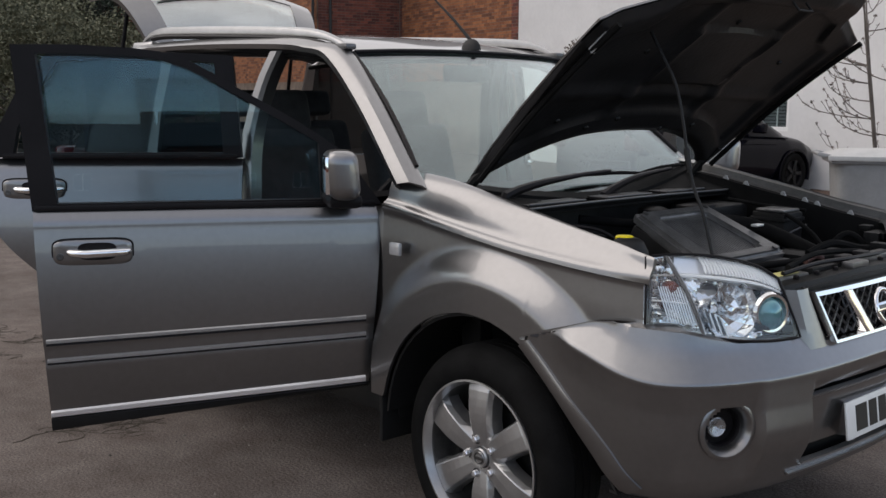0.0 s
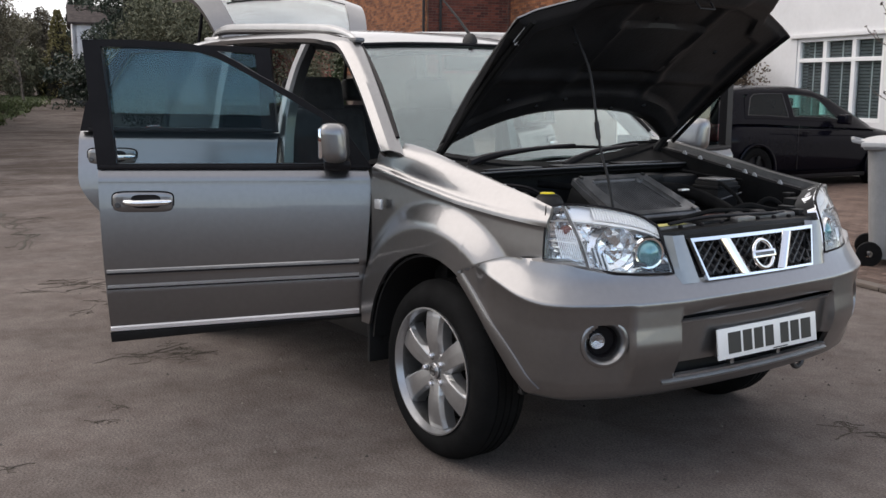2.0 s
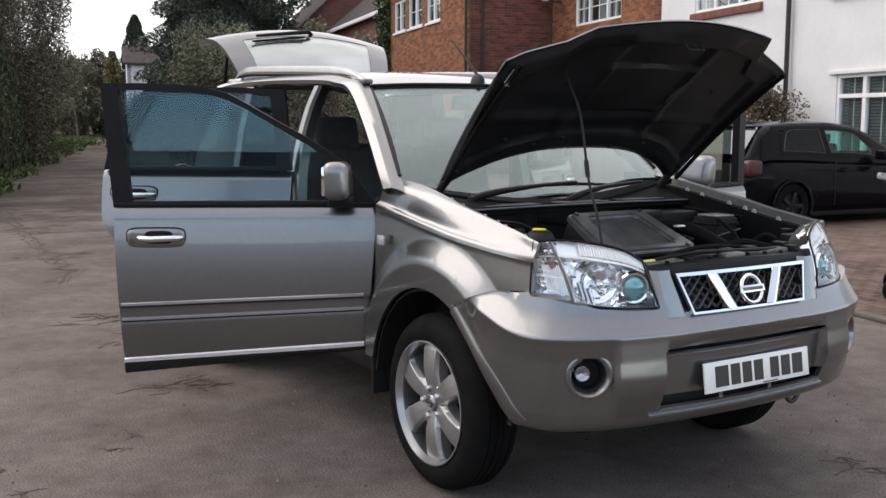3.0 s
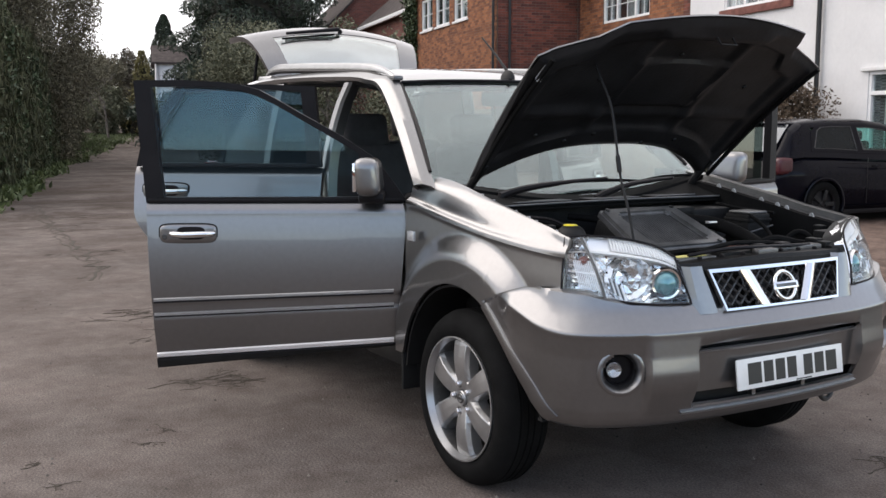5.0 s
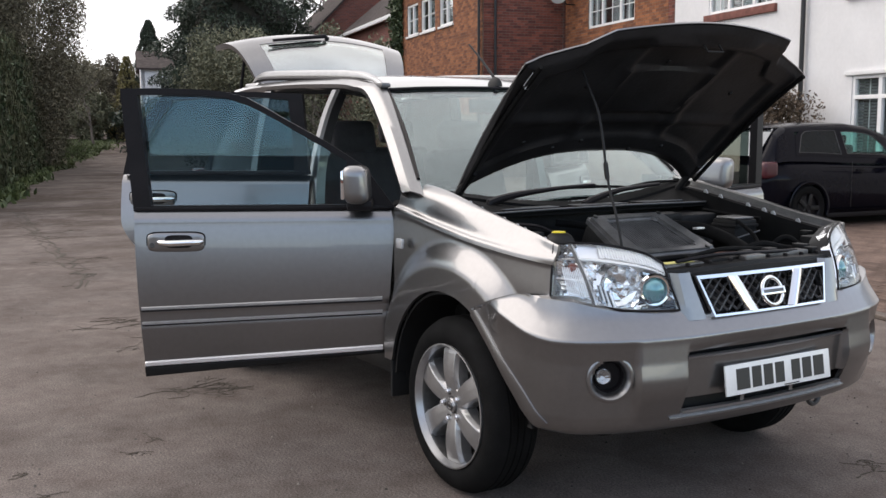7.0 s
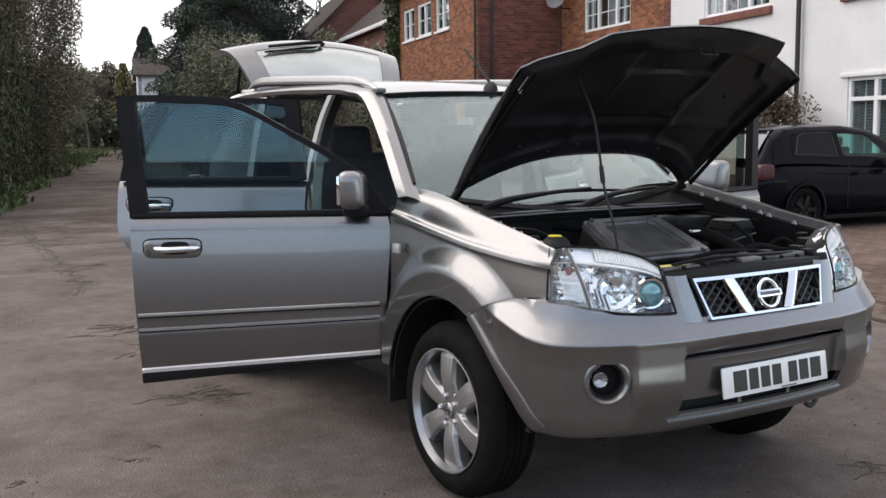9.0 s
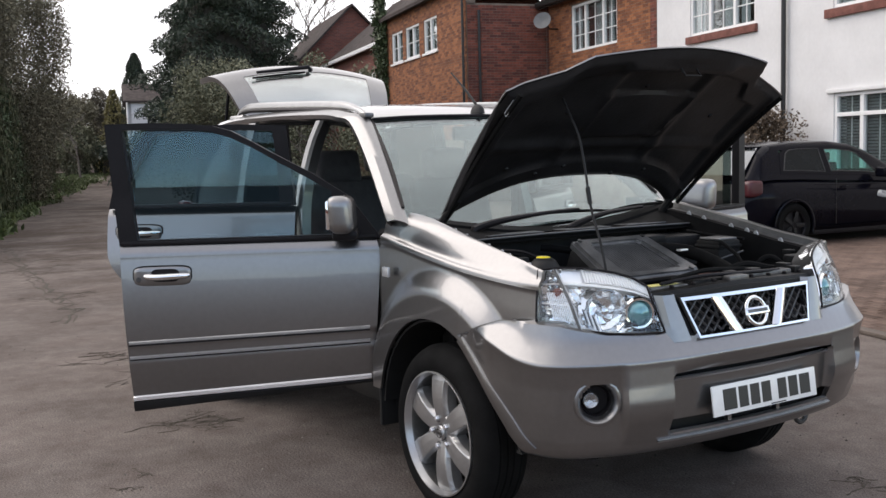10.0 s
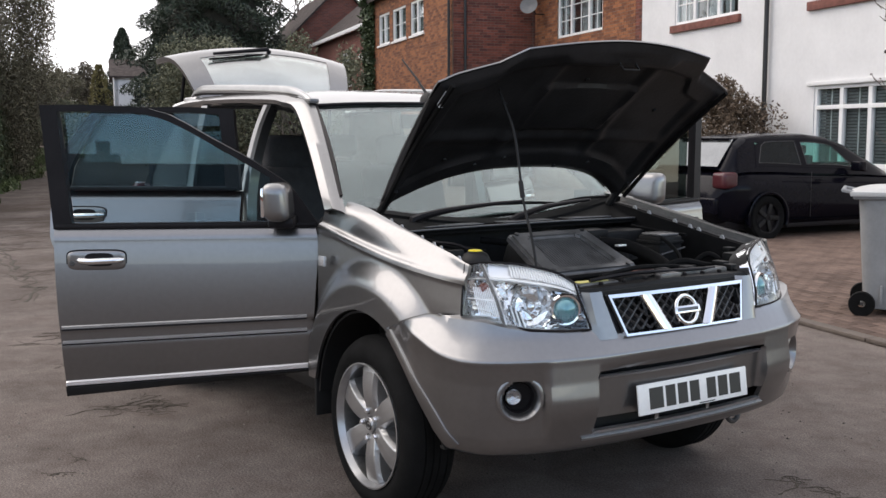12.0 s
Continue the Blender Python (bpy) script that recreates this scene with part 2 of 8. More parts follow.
def spline(pts, n):
    """n points on a smooth curve through pts, evenly spaced along it."""
    P = [Vector(p) for p in pts]
    P = [2 * P[0] - P[1]] + P + [2 * P[-1] - P[-2]]
    out = []
    for i in range(1, len(P) - 2):
        for k in range(24):
            t = k / 24
            a, b, c, d = P[i - 1:i + 3]
            out.append(0.5 * ((2 * b) + (c - a) * t + (2 * a - 5 * b + 4 * c - d) * t * t + (3 * b - a - 3 * c + d) * t ** 3))
    out.append(P[-2])
    L = [0.0]
    for a, b in zip(out, out[1:]):
        L.append(L[-1] + (b - a).length)
    res = []
    for k in range(n):
        s = L[-1] * k / (n - 1)
        i = min(max(int(np.searchsorted(L, s)) - 1, 0), len(out) - 2)
        f = (s - L[i]) / max(L[i + 1] - L[i], 1e-9)
        res.append(out[i].lerp(out[i + 1], f))
    return res


# ---- the silver car ----
car = thing("car", "warm silver four-wheel-drive car with bonnet, doors and tailgate open", "car")
XC, ZC, RA = -0.06, 0.36, 0.435          # front wheel arch
HUB_Z, TYRE_R, AXLE = 0.348, 0.348, 2.62


def arch_z(x, xc=XC):
    return ZC + math.sqrt(max(RA * RA - (x - xc) ** 2, 0.0))


def ease(t):
    t = min(max(t, 0.0), 1.0)
    return t * t * (3 - 2 * t)


SEAM = [(0.155, 0.766), (0.396, 0.844), (0.46, 0.852), (0.56, 0.848)]
F_TOP_Y = [(-0.53, 0.712), (-0.35, 0.705), (-0.213, 0.714), (-0.06, 0.721), (0.13, 0.727), (0.31, 0.732), (0.44, 0.742), (0.53, 0.757)]
F_TOP_Z = [(-0.53, 1.198), (-0.35, 1.186), (-0.213, 1.167), (-0.06, 1.136), (0.13, 1.102), (0.31, 1.065), (0.44, 1.046), (0.53, 1.024)]
F_BASE = [(-0.53, 0.802), (0.0, 0.815), (0.3, 0.810), (0.42, 0.797), (0.54, 0.772)]
F_CREASE = [(-0.53, 1.086), (-0.489, 1.079), (-0.218, 1.041), (0.072, 1.006), (0.26, 0.991), (0.45, 0.977), (0.54, 0.970)]


def side_y(x, z, xc=XC):
    """How far the wing stands out at a place, with the flare round the arch."""
    r = math.hypot(x - xc, z - ZC)
    return smooth_table(F_BASE, x) + 0.052 * ease((0.205 - (r - RA)) / 0.115)


def wing(side):
    rows = []
    for i in range(109):
        x = -0.555 + 1.085 * i / 108
        yt, zt = smooth_table(F_TOP_Y, x), smooth_table(F_TOP_Z, x)
        zs = smooth_table(F_CREASE, x)
        zb = arch_z(x) if XC - RA + 0.005 < x < 0.16 else lerp_table(SEAM, x) if x >= 0.16 else 0.44
        if x < XC - RA + 0.02:
            zb = max(0.44, min(zb, arch_z(x)))
        yb = side_y(x, zs)
        full = ease((0.44 - x) / 0.58)          # a rounded top and a steep flank towards the screen, one even slope at the lamp
        dy, dz = yb - yt, zt - zs
        top = spline([(x, yt, zt), (x, yt + min(0.006 + 0.010 * full, 0.15 * dy), zt - 0.006), (x, yt + (0.30 + 0.13 * full) * dy, zt - (0.40 - 0.16 * full) * dz), (x, yt + (0.50 + 0.10 * full) * dy, zt - (0.60 - 0.08 * full) * dz), (x, yb - min(0.020 + 0.006 * full, 0.3 * dy), zs + 0.016 + 0.004 * full), (x, yb - min(0.006, 0.1 * dy), zs + 0.004), (x, yb - 0.002, zs - 0.012)], 26)
        col = [(x, -p.y, p.z) for p in top]
        for k in range(1, 43):
            z = zs - 0.012 + (zb - zs + 0.012) * k / 42
            col.append((x, -side_y(x, z) + 0.002 + 0.007 * ease((zs - z) / 0.03) * ease(1 - (zs - z) / 0.14), z))
        rows.append(col)
    bm = bmesh.new()
    sheet(bm, rows, 0.012, away=(0, 0, 0.8))
    return bm if side < 0 else mirrored(bm)


for side in (-1, 1):
    bm = bmesh.new()
    box(bm, (-0.64, -0.778, 0.45), (-0.555, -0.62, 1.075), 0.012)
    part("hinge_pillar", bm if side < 0 else mirrored(bm), PAINT, car)
    w = part("front_wing", wing(side), PAINT, car)
    bm = bmesh.new()
    box(bm, (-0.475, -0.838, 0.925), (-0.425, -0.822, 0.968), 0.006)
    rep = part("side_repeater", bm if side < 0 else mirrored(bm), WHITELENS, w, "clear side repeater lamp")
    # dark liner of the wheel arch
    for axle, name in ((0.0, "arch_liner"), (-AXLE, "arch_liner")):
        bm = bmesh.new()
        xc = XC + axle
        rows = []
        for k in range(25):
            a = math.pi * (-0.06 + 1.12 * k / 24)
            rr = RA - 0.004
            fwd = 0.13 * max(0.0, math.cos(a)) * (1 - abs(math.sin(a))) if axle == 0.0 else 0.0
            rows.append([(xc + rr * math.cos(a) + fwd, -0.835, max(ZC + rr * math.sin(a), 0.385)), (xc + rr * math.cos(a) + fwd, -0.50, max(ZC + rr * math.sin(a), 0.385))])
        sheet(bm, rows, 0.01, away=(xc, -0.6, ZC))
        for k in range(24):
            a0, a1 = (math.pi * (-0.06 + 1.12 * q / 24) for q in (k, k + 1))
            bm.faces.new([bm.verts.new(p) for p in ((xc, -0.5, 0.3), (xc + rr * math.cos(a0), -0.5, max(ZC + rr * math.sin(a0), 0.385)), (xc + rr * math.cos(a1), -0.5, max(ZC + rr * math.sin(a1), 0.385)))])
        part(name, bm if side < 0 else mirrored(bm), BLACK, car)
    bm = bmesh.new()
    box(bm, (-0.53, -0.84, 0.27), (-0.51, -0.60, 0.60), 0.008)
    part("mud_flap", bm if side < 0 else mirrored(bm), BLACK, car)

# front bumper
PLAN = [(0.155, -0.864), (0.30, -0.866), (0.42, -0.865), (0.54, -0.850), (0.645, -0.797), (0.71, -0.705), (0.758, -0.585), (0.79, -0.43), (0.81, -0.22), (0.817, 0.0)]
ARCH_EDGE = [(0.155, 0.738), (0.235, 0.672), (0.335, 0.585), (0.42, 0.495), (0.475, 0.43), (0.52, 0.386), (0.53, 0.385)]   # the arch runs out forwards in the bumper


def plan_points():
    half = spline([(x, y, 0) for x, y in PLAN], 300)
    picks = set(range(0, 300, 6)) | {299} | set(range(0, 240, 2))
    for y in (-0.63, -0.61, -0.59, -0.58, -0.43, -0.42, -0.415, -0.41, -0.405, -0.14, -0.12):
        picks.add(min(range(300), key=lambda k: abs(half[k].y - y)))
    half = [half[k] for k in sorted(picks)]
    return half + [Vector((p.x, -p.y, 0)) for p in half[-2::-1]]


def bumper_top(x, y):
    y = abs(y)
    if x < 0.46:
        return lerp_table(SEAM, x)
    return lerp_table([(0, 0.778), (0.395, 0.778), (0.425, 0.803), (0.64, 0.812), (0.72, 0.828), (0.79, 0.846), (0.84, 0.85)], y)


BUMP = [(0.385, -0.050), (0.40, -0.026), (0.45, -0.010), (0.55, 0.002), (0.64, 0.010), (0.70, 0.021), (0.718, 0.026), (0.724, 0.0245), (0.730, 0.020), (0.76, 0.001), (0.80, -0.023), (0.86, -0.036)]
ZROWS = sorted([0.385, 0.393, 0.405, 0.425, 0.43, 0.447, 0.455, 0.465, 0.478, 0.50, 0.638, 0.655, 0.661, 0.668, 0.673, 0.676, 0.685, 0.724, 0.730, 0.736, 0.742] + [0.51 + 0.01 * k for k in range(13)] + [0.645, 0.68, 0.69, 0.70, 0.71, 0.718])
cols = plan_points()


def crease_lift(x):
    """The bumper's crease climbs towards the wing seam behind the corner."""
    return 0.080 * ease((0.62 - x) / 0.36)


def bumper_point(i, z):
    p = cols[i]
    d = (cols[min(i + 1, len(cols) - 1)] - cols[max(i - 1, 0)]).normalized()
    n = Vector((d.y, -d.x, 0))
    y = abs(p.y)
    corner = ease((p.x - 0.26) / 0.12)
    o = lerp_table(BUMP, z - crease_lift(p.x) * ease((z - 0.60) / 0.12)) * (0.25 + 0.75 * corner)
    wide = 0.008 + 0.30 * ease((z - 0.655) / 0.03)
    pod = ease((y - 0.420 + wide) / wide) * ease((0.612 - y) / 0.024) * ease((z - 0.42) / 0.14) * min(1.0, max(0.0, (0.722 - z) / 0.14))
    o += 0.032 * pod
    o -= 0.007 * ease((0.415 - y) / 0.012) * ease((0.70 - z) / 0.03) * ease((z - 0.44) / 0.03)
    return Vector((p.x, p.y, z)) + n * o


def bumper_rows():
    rows = []
    for i, p in enumerate(cols):
        lo = lerp_table(ARCH_EDGE, p.x)
        top = bumper_top(p.x, p.y)
        up = min(0.742 + crease_lift(p.x), top - 0.002)
        zs = [max(min(z + crease_lift(p.x) * ease((z - 0.60) / 0.12), up), lo) for z in ZROWS] + [max(lo, up + (top - up) * k / 4) for k in range(1, 5)]
        d = (cols[min(i + 1, len(cols) - 1)] - cols[max(i - 1, 0)]).normalized()
        back = Vector((-d.y, d.x, 0)) * (0.03 if abs(p.y) < 0.45 else 0.085) * ease((p.x - 0.47) / 0.08)
        rim = bumper_point(i, max(lo, top))
        rows.append([bumper_point(i, z) for z in zs] + [rim + 0.15 * back + Vector((0, 0, 0.006)), rim + back + Vector((0, 0.012 * (1 if p.y < 0 else -1), 0.004))])
    return rows


FOG = [bumper_point(min(range(len(cols)), key=lambda k: abs(cols[k].y - s * 0.685) + (5 if cols[k].x < 0.3 else 0)), 0.592) for s in (-1, 1)]


def bumper_keep(i, j):
    y = abs(0.5 * (cols[i].y + cols[i + 1].y))
    z = 0.5 * (ZROWS[j] + ZROWS[j + 1]) if j + 1 < len(ZROWS) else 0.9
    if y < 0.41 and 0.638 < z < 0.668:
        return False
    if y < 0.42 and 0.447 < z < 0.50 and not 0.12 < y < 0.14:
        return False
    return (bumper_point(i, z) - FOG[cols[i].y > 0]).length > 0.066


bm = bmesh.new()
sheet(bm, bumper_rows(), 0.02, bumper_keep, away=(0, 0, 0.6))
bumper = part("front_bumper", bm, PAINT, car)
bm = bmesh.new()
sheet(bm, [[(0.76 - 0.25 * y * y, y, z) for z in (0.41, 0.5, 0.70)] for y in [k / 10 - 0.7 for k in range(15)]], 0.01)
part("bumper_backing", bm, BLACK, bumper)
for z0, z1, yy in ((0.640, 0.648, 0.405), (0.448, 0.456, 0.418), (0.424, 0.433, 0.46)):
    bm = bmesh.new()
    idx = [i for i, p in enumerate(cols) if abs(p.y) <= yy + 0.004]
    sheet(bm, [[bumper_point(i, z0) + Vector((0.006, 0, 0)), bumper_point(i, z1) + Vector((0.010, 0, 0)), bumper_point(i, z1 + 0.004) + Vector((-0.006, 0, 0))] for i in idx], 0.006)
    part("bright_strip", bm, ALLOY, bumper, "thin bright edge of the bumper slot")


def on_bumper(y, z, out=0.0):
    """A place on the bumper's face and the way out of it."""
    i = min(range(len(cols)), key=lambda k: abs(cols[k].y - y) + (5 if cols[k].x < 0.3 else 0))
    d = (cols[i + 1] - cols[i - 1]).normalized()
    n = Vector((d.y, -d.x, 0))
    return bumper_point(i, z) + n * out, n


for side in (-1, 1):
    p, n = on_bumper(-0.685, 0.592)
    m = Matrix.Translation(p) @ n.to_track_quat("Z", "Y").to_matrix().to_4x4()
    bm = bmesh.new()
    lathe(bm, [(0.083, -0.010), (0.082, 0.002), (0.077, 0.0055), (0.070, 0.0052), (0.063, -0.002), (0.057, -0.014), (0.050, -0.034)], 36, m)
    finish(bm)
    bez = part("fog_bezel", bm if side < 0 else mirrored(bm), PAINT, bumper)
    bm = bmesh.new()
    lathe(bm, [(0.054, -0.024), (0.049, -0.030), (0.047, -0.048), (0.0, -0.048)], 30, m)
    finish(bm)
    part("fog_recess", bm if side < 0 else mirrored(bm), SATIN, bez)
    bm = bmesh.new()
    lathe(bm, [(0.028, -0.040), (0.027, -0.004), (0.024, -0.001), (0.016, -0.006), (0.0, -0.012)], 28, Matrix.Translation(Vector((-n.y, n.x, 0)) * (-0.019 if n.y < 0 else 0.019) - n * 0.016 + Vector((0, 0, 0.004))) @ m)
    finish(bm)
    part("fog_lamp", bm if side < 0 else mirrored(bm), FOGLENS, bez, "round clear fog lamp")

# raised flange along the wheel arch
half_cols = [i for i, p in enumerate(cols) if p.y < 0 and p.x < 0.70]


def bumper_side(x, z, out):
    """A place on the bumper's flank, between two of its columns."""
    i = max(k for k in half_cols[:-1] if cols[k].x <= max(x, 0.156))
    f = (x - cols[i].x) / (cols[i + 1].x - cols[i].x)
    d = (cols[i + 1] - cols[i]).normalized()
    return bumper_point(i, z).lerp(bumper_point(i + 1, z), f) + Vector((d.y, -d.x, 0)) * out


for side in (-1, 1):
    rows = []
    for e in spline([(x, 0, z) for x, z in ARCH_EDGE[:-1]], 30):
        z = e.z + 0.004
        w = 0.034 + 0.016 * ease((0.66 - z) / 0.2)
        rows.append([bumper_side(e.x + dx, z + dz, o) for dx, dz, o in ((-0.002, -0.002, -0.012), (-0.002, -0.002, 0.005), (0.2 * w, 0.1 * w, 0.0085), (0.8 * w, 0.5 * w, 0.0075), (w, 0.62 * w, 0.005), (w + 0.003, 0.65 * w, -0.004))])
    bm = bmesh.new()
    sheet(bm, rows)
    part("arch_flange", bm if side < 0 else mirrored(bm), PAINT, bumper)

for side in (-1, 1):
    bm = bmesh.new()
    tube(bm, [(x, side * (side_y(x, lerp_table(SEAM, x)) + 0.0005), lerp_table(SEAM, x)) for x in [0.165 + 0.38 * k / 20 for k in range(21)]], 0.0032, 6)
    part("panel_seam", bm, SATIN, bumper)

# number plate, its characters as plain bars
NP = Matrix.Translation((0.838, 0.016, 0.549)) @ Matrix.Rotation(radians(-8), 4, "Y")
bm = bmesh.new()
box(bm, (-0.004, -0.275, -0.0535), (0.003, 0.275, 0.0535), 0.0025, NP)
nplate = part("number_plate", bm, WHITEPLATE, car, "white number plate with black bars")
x = -0.222
for k, wd in enumerate((0.066, 0.047, 0.047, 0.047, 0.0, 0.046, 0.048, 0.056)):
    if wd == 0:
        x += 0.026
        continue
    bm = bmesh.new()
    box(bm, (0.003, x, -0.037), (0.0045, x + wd, 0.037), 0.0, NP)
    part("plate_bar", bm, LETTER, nplate)
    x += wd + 0.013
bm = bmesh.new()
box(bm, (0.003, 0.02, -0.050), (0.004, 0.10, -0.046), 0, NP)
part("plate_bar", bm, LETTER, nplate)
bm = bmesh.new()
box(bm, (-0.09, -0.24, -0.05), (-0.004, 0.24, 0.05), 0.01, NP)
part("plate_holder", bm, PAINT, car)

# towing eye under the bumper
bm = bmesh.new()
tube(bm, [(0.72, 0.36 + 0.032 * math.cos(a), 0.385 + 0.032 * math.sin(a)) for a in [2 * math.pi * k / 16 for k in range(17)]], 0.010, 8)
part("towing_eye", bm, STEEL, car)
# under tray
bm = bmesh.new()
box(bm, (-0.45, -0.58, 0.25), (0.18, 0.58, 0.38), 0.04)
box(bm, (0.10, -0.50, 0.28), (0.46, 0.50, 0.40), 0.04)
part("under_tray", bm, COWL, car)

# headlamps
L_TOP = spline([(0.50, -0.752, 1.028), (0.555, -0.686, 1.034), (0.61, -0.585, 1.024), (0.665, -0.49, 0.998), (0.71, -0.442, 0.962)], 25)
L_BOT = spline([(0.532, -0.79, 0.850), (0.63, -0.718, 0.834), (0.71, -0.630, 0.819), (0.752, -0.53, 0.811), (0.770, -0.416, 0.807)], 25)


def lamp_point(a, b, out=0.0):
    """A place on the headlamp's glass: a from its outer to its inner end, b from top to bottom."""
    k = min(max(a, 0), 1) * 24
    i = min(int(k), 23)
    t, u = L_TOP[i].lerp(L_TOP[i + 1], k - i), L_BOT[i].lerp(L_BOT[i + 1], k - i)
    d = (L_TOP[min(i + 2, 24)] - L_TOP[max(i - 1, 0)])
    n = Vector((-d.y, d.x, 0)).normalized()
    n = n if n.x > 0 else -n
    n = (n + Vector((0, -0.15, 0.25))).normalized()
    return t.lerp(u, b) + n * (0.018 * math.sin(math.pi * b) * (0.4 + 0.6 * math.sin(math.pi * a)) + out)


def lamp_turn(a, b, out):
    p = lamp_point(a, b, out)
    n = Vector((0.9, -0.35, 0.05)).normalized()
    return Matrix.Translation(p) @ n.to_track_quat("Z", "Y").to_matrix().to_4x4()


def facet(a, b):
    """Depth of the faceted reflector: flat cells, each tilted its own way."""
    if math.hypot((a - 0.52) * 0.45, (b - 0.63) * 0.20) < 0.078 or math.hypot((a - 0.795) * 0.45, (b - 0.62) * 0.20) < 0.055:
        return -0.080
    ca, cb = a * 5.5 + 0.5 * math.sin(b * 5.0), b * 3.2 + 0.4 * math.sin(a * 9.0)
    ia, ib = math.floor(ca), math.floor(cb)
    q = noise.cell_vector(Vector((ia + 0.5, ib + 0.5, 4.5)))
    return -0.036 + 0.060 * ((ca - ia - 0.5) * (q.x - 0.5) + (cb - ib - 0.5) * (q.y - 0.5)) - 0.012 * q.z


def headlamp(side):
    fix = (lambda b: b) if side < 0 else mirrored
    bm = bmesh.new()
    na, nb = 54, 30
    sheet(bm, [[lamp_point(i / na, j / nb, min(-0.016, facet(i / na, j / nb)) if 0 < i < na and 0 < j < nb else -0.004) for j in range(nb + 1)] for i in range(na + 1)], 0.004, away=(0, 0, 0.8))
    lamp = part("headlamp", fix(bm), REFLECTOR, car, "clear headlamp with chrome reflectors and projector", angle=12)
    bm = bmesh.new()
    sheet(bm, [[lamp_point(i / 30, j / 14, 0.002) for j in range(15)] for i in range(31)], 0.003, away=(0, 0, 0.8))
    g = part("lens", fix(bm), LAMPGLASS, lamp, "clear lamp glass")
    bm = bmesh.new()
    sheet(bm, [[lamp_point(i / 30, j / 14, -0.085 if 0 < i < 30 and 0 < j < 14 else -0.008) for j in range(15)] for i in range(31)], 0.004, away=(0, 0, 0.8))
    part("housing", fix(bm), BLACK, lamp, "black lamp housing")
    g.visible_shadow = False
    # bright shelf under the ribbed top
    bm = bmesh.new()
    sheet(bm, [[lamp_point(0.21 + 0.76 * i / 16, b, o) for b, o in ((0.235, -0.045), (0.245, -0.010), (0.262, -0.005), (0.285, -0.007), (0.295, -0.045))] for i in range(17)], 0.003, away=(0, 0, 0.8))
    part("shelf", fix(bm), WHITELEDGE, lamp, "white plastic shelf")
    bm = bmesh.new()
    sheet(bm, [[lamp_point(0.20 + 0.77 * i / 16, b, -0.020 - 0.006 * (b > 0.1)) for b in (0.02, 0.13, 0.235)] for i in range(17)], 0.003, away=(0, 0, 0.8))
    part("top_reflector", fix(bm), SATINSILVER, lamp)
    for k in range(24):
        a = 0.40 + 0.57 * k / 23
        bm = bmesh.new()
        tube(bm, [lamp_point(a - 0.012, 0.03, -0.014), lamp_point(a, 0.12, -0.009), lamp_point(a + 0.010, 0.22, -0.014)], 0.0036, 6)
        part("rib", fix(bm), WHITELEDGE, lamp)
    for rad, off, mat in ((0.0052, -0.002, COVERGREY), (0.0042, -0.012, SATINSILVER)):
        bm = bmesh.new()
        tube(bm, [lamp_point(0.13 + 0.20 * q / 12 + (0.016 if mat is SATINSILVER else 0) + 0.02 * math.sin(math.pi * q / 12), q / 12, off) for q in range(13)], rad, 6)
        part("divider", fix(bm), mat, lamp)
    # fluted indicator behind the outer end
    for k in range(13):
        a = 0.10 + 0.015 * k
        bm = bmesh.new()
        tube(bm, [lamp_point(a - 0.02 + 0.06 * q / 5, 0.42 + 0.46 * q / 5, -0.014) for q in range(6)], 0.0020, 6)
        part("rib", fix(bm), SATINSILVER, lamp)
    for b in (0.27, 0.56, 0.62):
        bm = bmesh.new()
        tube(bm, [lamp_point(0.02 + (0.11 + 0.2 * b) * q / 5, b, -0.016) for q in range(6)], 0.0026, 6)
        part("rib", fix(bm), STEEL if b == 0.56 else SATINSILVER, lamp)
    bm = bmesh.new()
    lathe(bm, [(0.0, 0.04), (0.014, 0.036), (0.02, 0.02), (0.018, 0.0)], 18, lamp_turn(0.15, 0.42, -0.045))
    finish(bm)
    part("indicator_bulb", fix(bm), DULLAMBER, lamp, "dull amber indicator bulb")
    # dipped beam bowl in flat segments
    m = lamp_turn(0.52, 0.63, -0.068)
    bm = bmesh.new()
    rings = [[bm.verts.new(m @ Vector((r * math.cos(t + 0.12 * i), r * math.sin(t + 0.12 * i), h + 0.004 * ((k * 5 + i * 3) % 4 - 1.5)))) for k, t in enumerate(2 * math.pi * q / 14 for q in range(14))] for i, (r, h) in enumerate(((0.020, -0.004), (0.046, 0.004), (0.066, 0.022), (0.080, 0.048)))]
    for ra, rb in zip(rings, rings[1:]):
        for k in range(14):
            bm.faces.new((ra[k], ra[(k + 1) % 14], rb[(k + 1) % 14], rb[k]))
    finish(bm)
    part("bowl", fix(bm), REFLECTOR, lamp, smooth=False)
    bm = bmesh.new()
    lathe(bm, [(0.0, 0.040), (0.012, 0.037), (0.017, 0.028), (0.018, 0.0)], 16, m)
    finish(bm)
    part("bulb_cap", fix(bm), CHROME, lamp)
    for k in range(6):
        bm = bmesh.new()
        tube(bm, [lamp_point(0.365 + 0.018 * k + 0.03 * q / 4, 0.66 + 0.045 * k * 0.4 + 0.22 * q / 4, -0.020) for q in range(5)], 0.0032, 6)
        part("flute", fix(bm), SATINSILVER if k % 2 else STEEL, lamp)
    # projector in a chrome mask
    m = lamp_turn(0.795, 0.62, -0.05)
    bm = bmesh.new()
    lathe(bm, [(0.050, 0.010), (0.057, 0.028), (0.052, 0.037), (0.045, 0.036), (0.041, 0.022)], 32, m)
    finish(bm)
    part("projector_ring", fix(bm), CHROME, lamp)
    bm = bmesh.new()
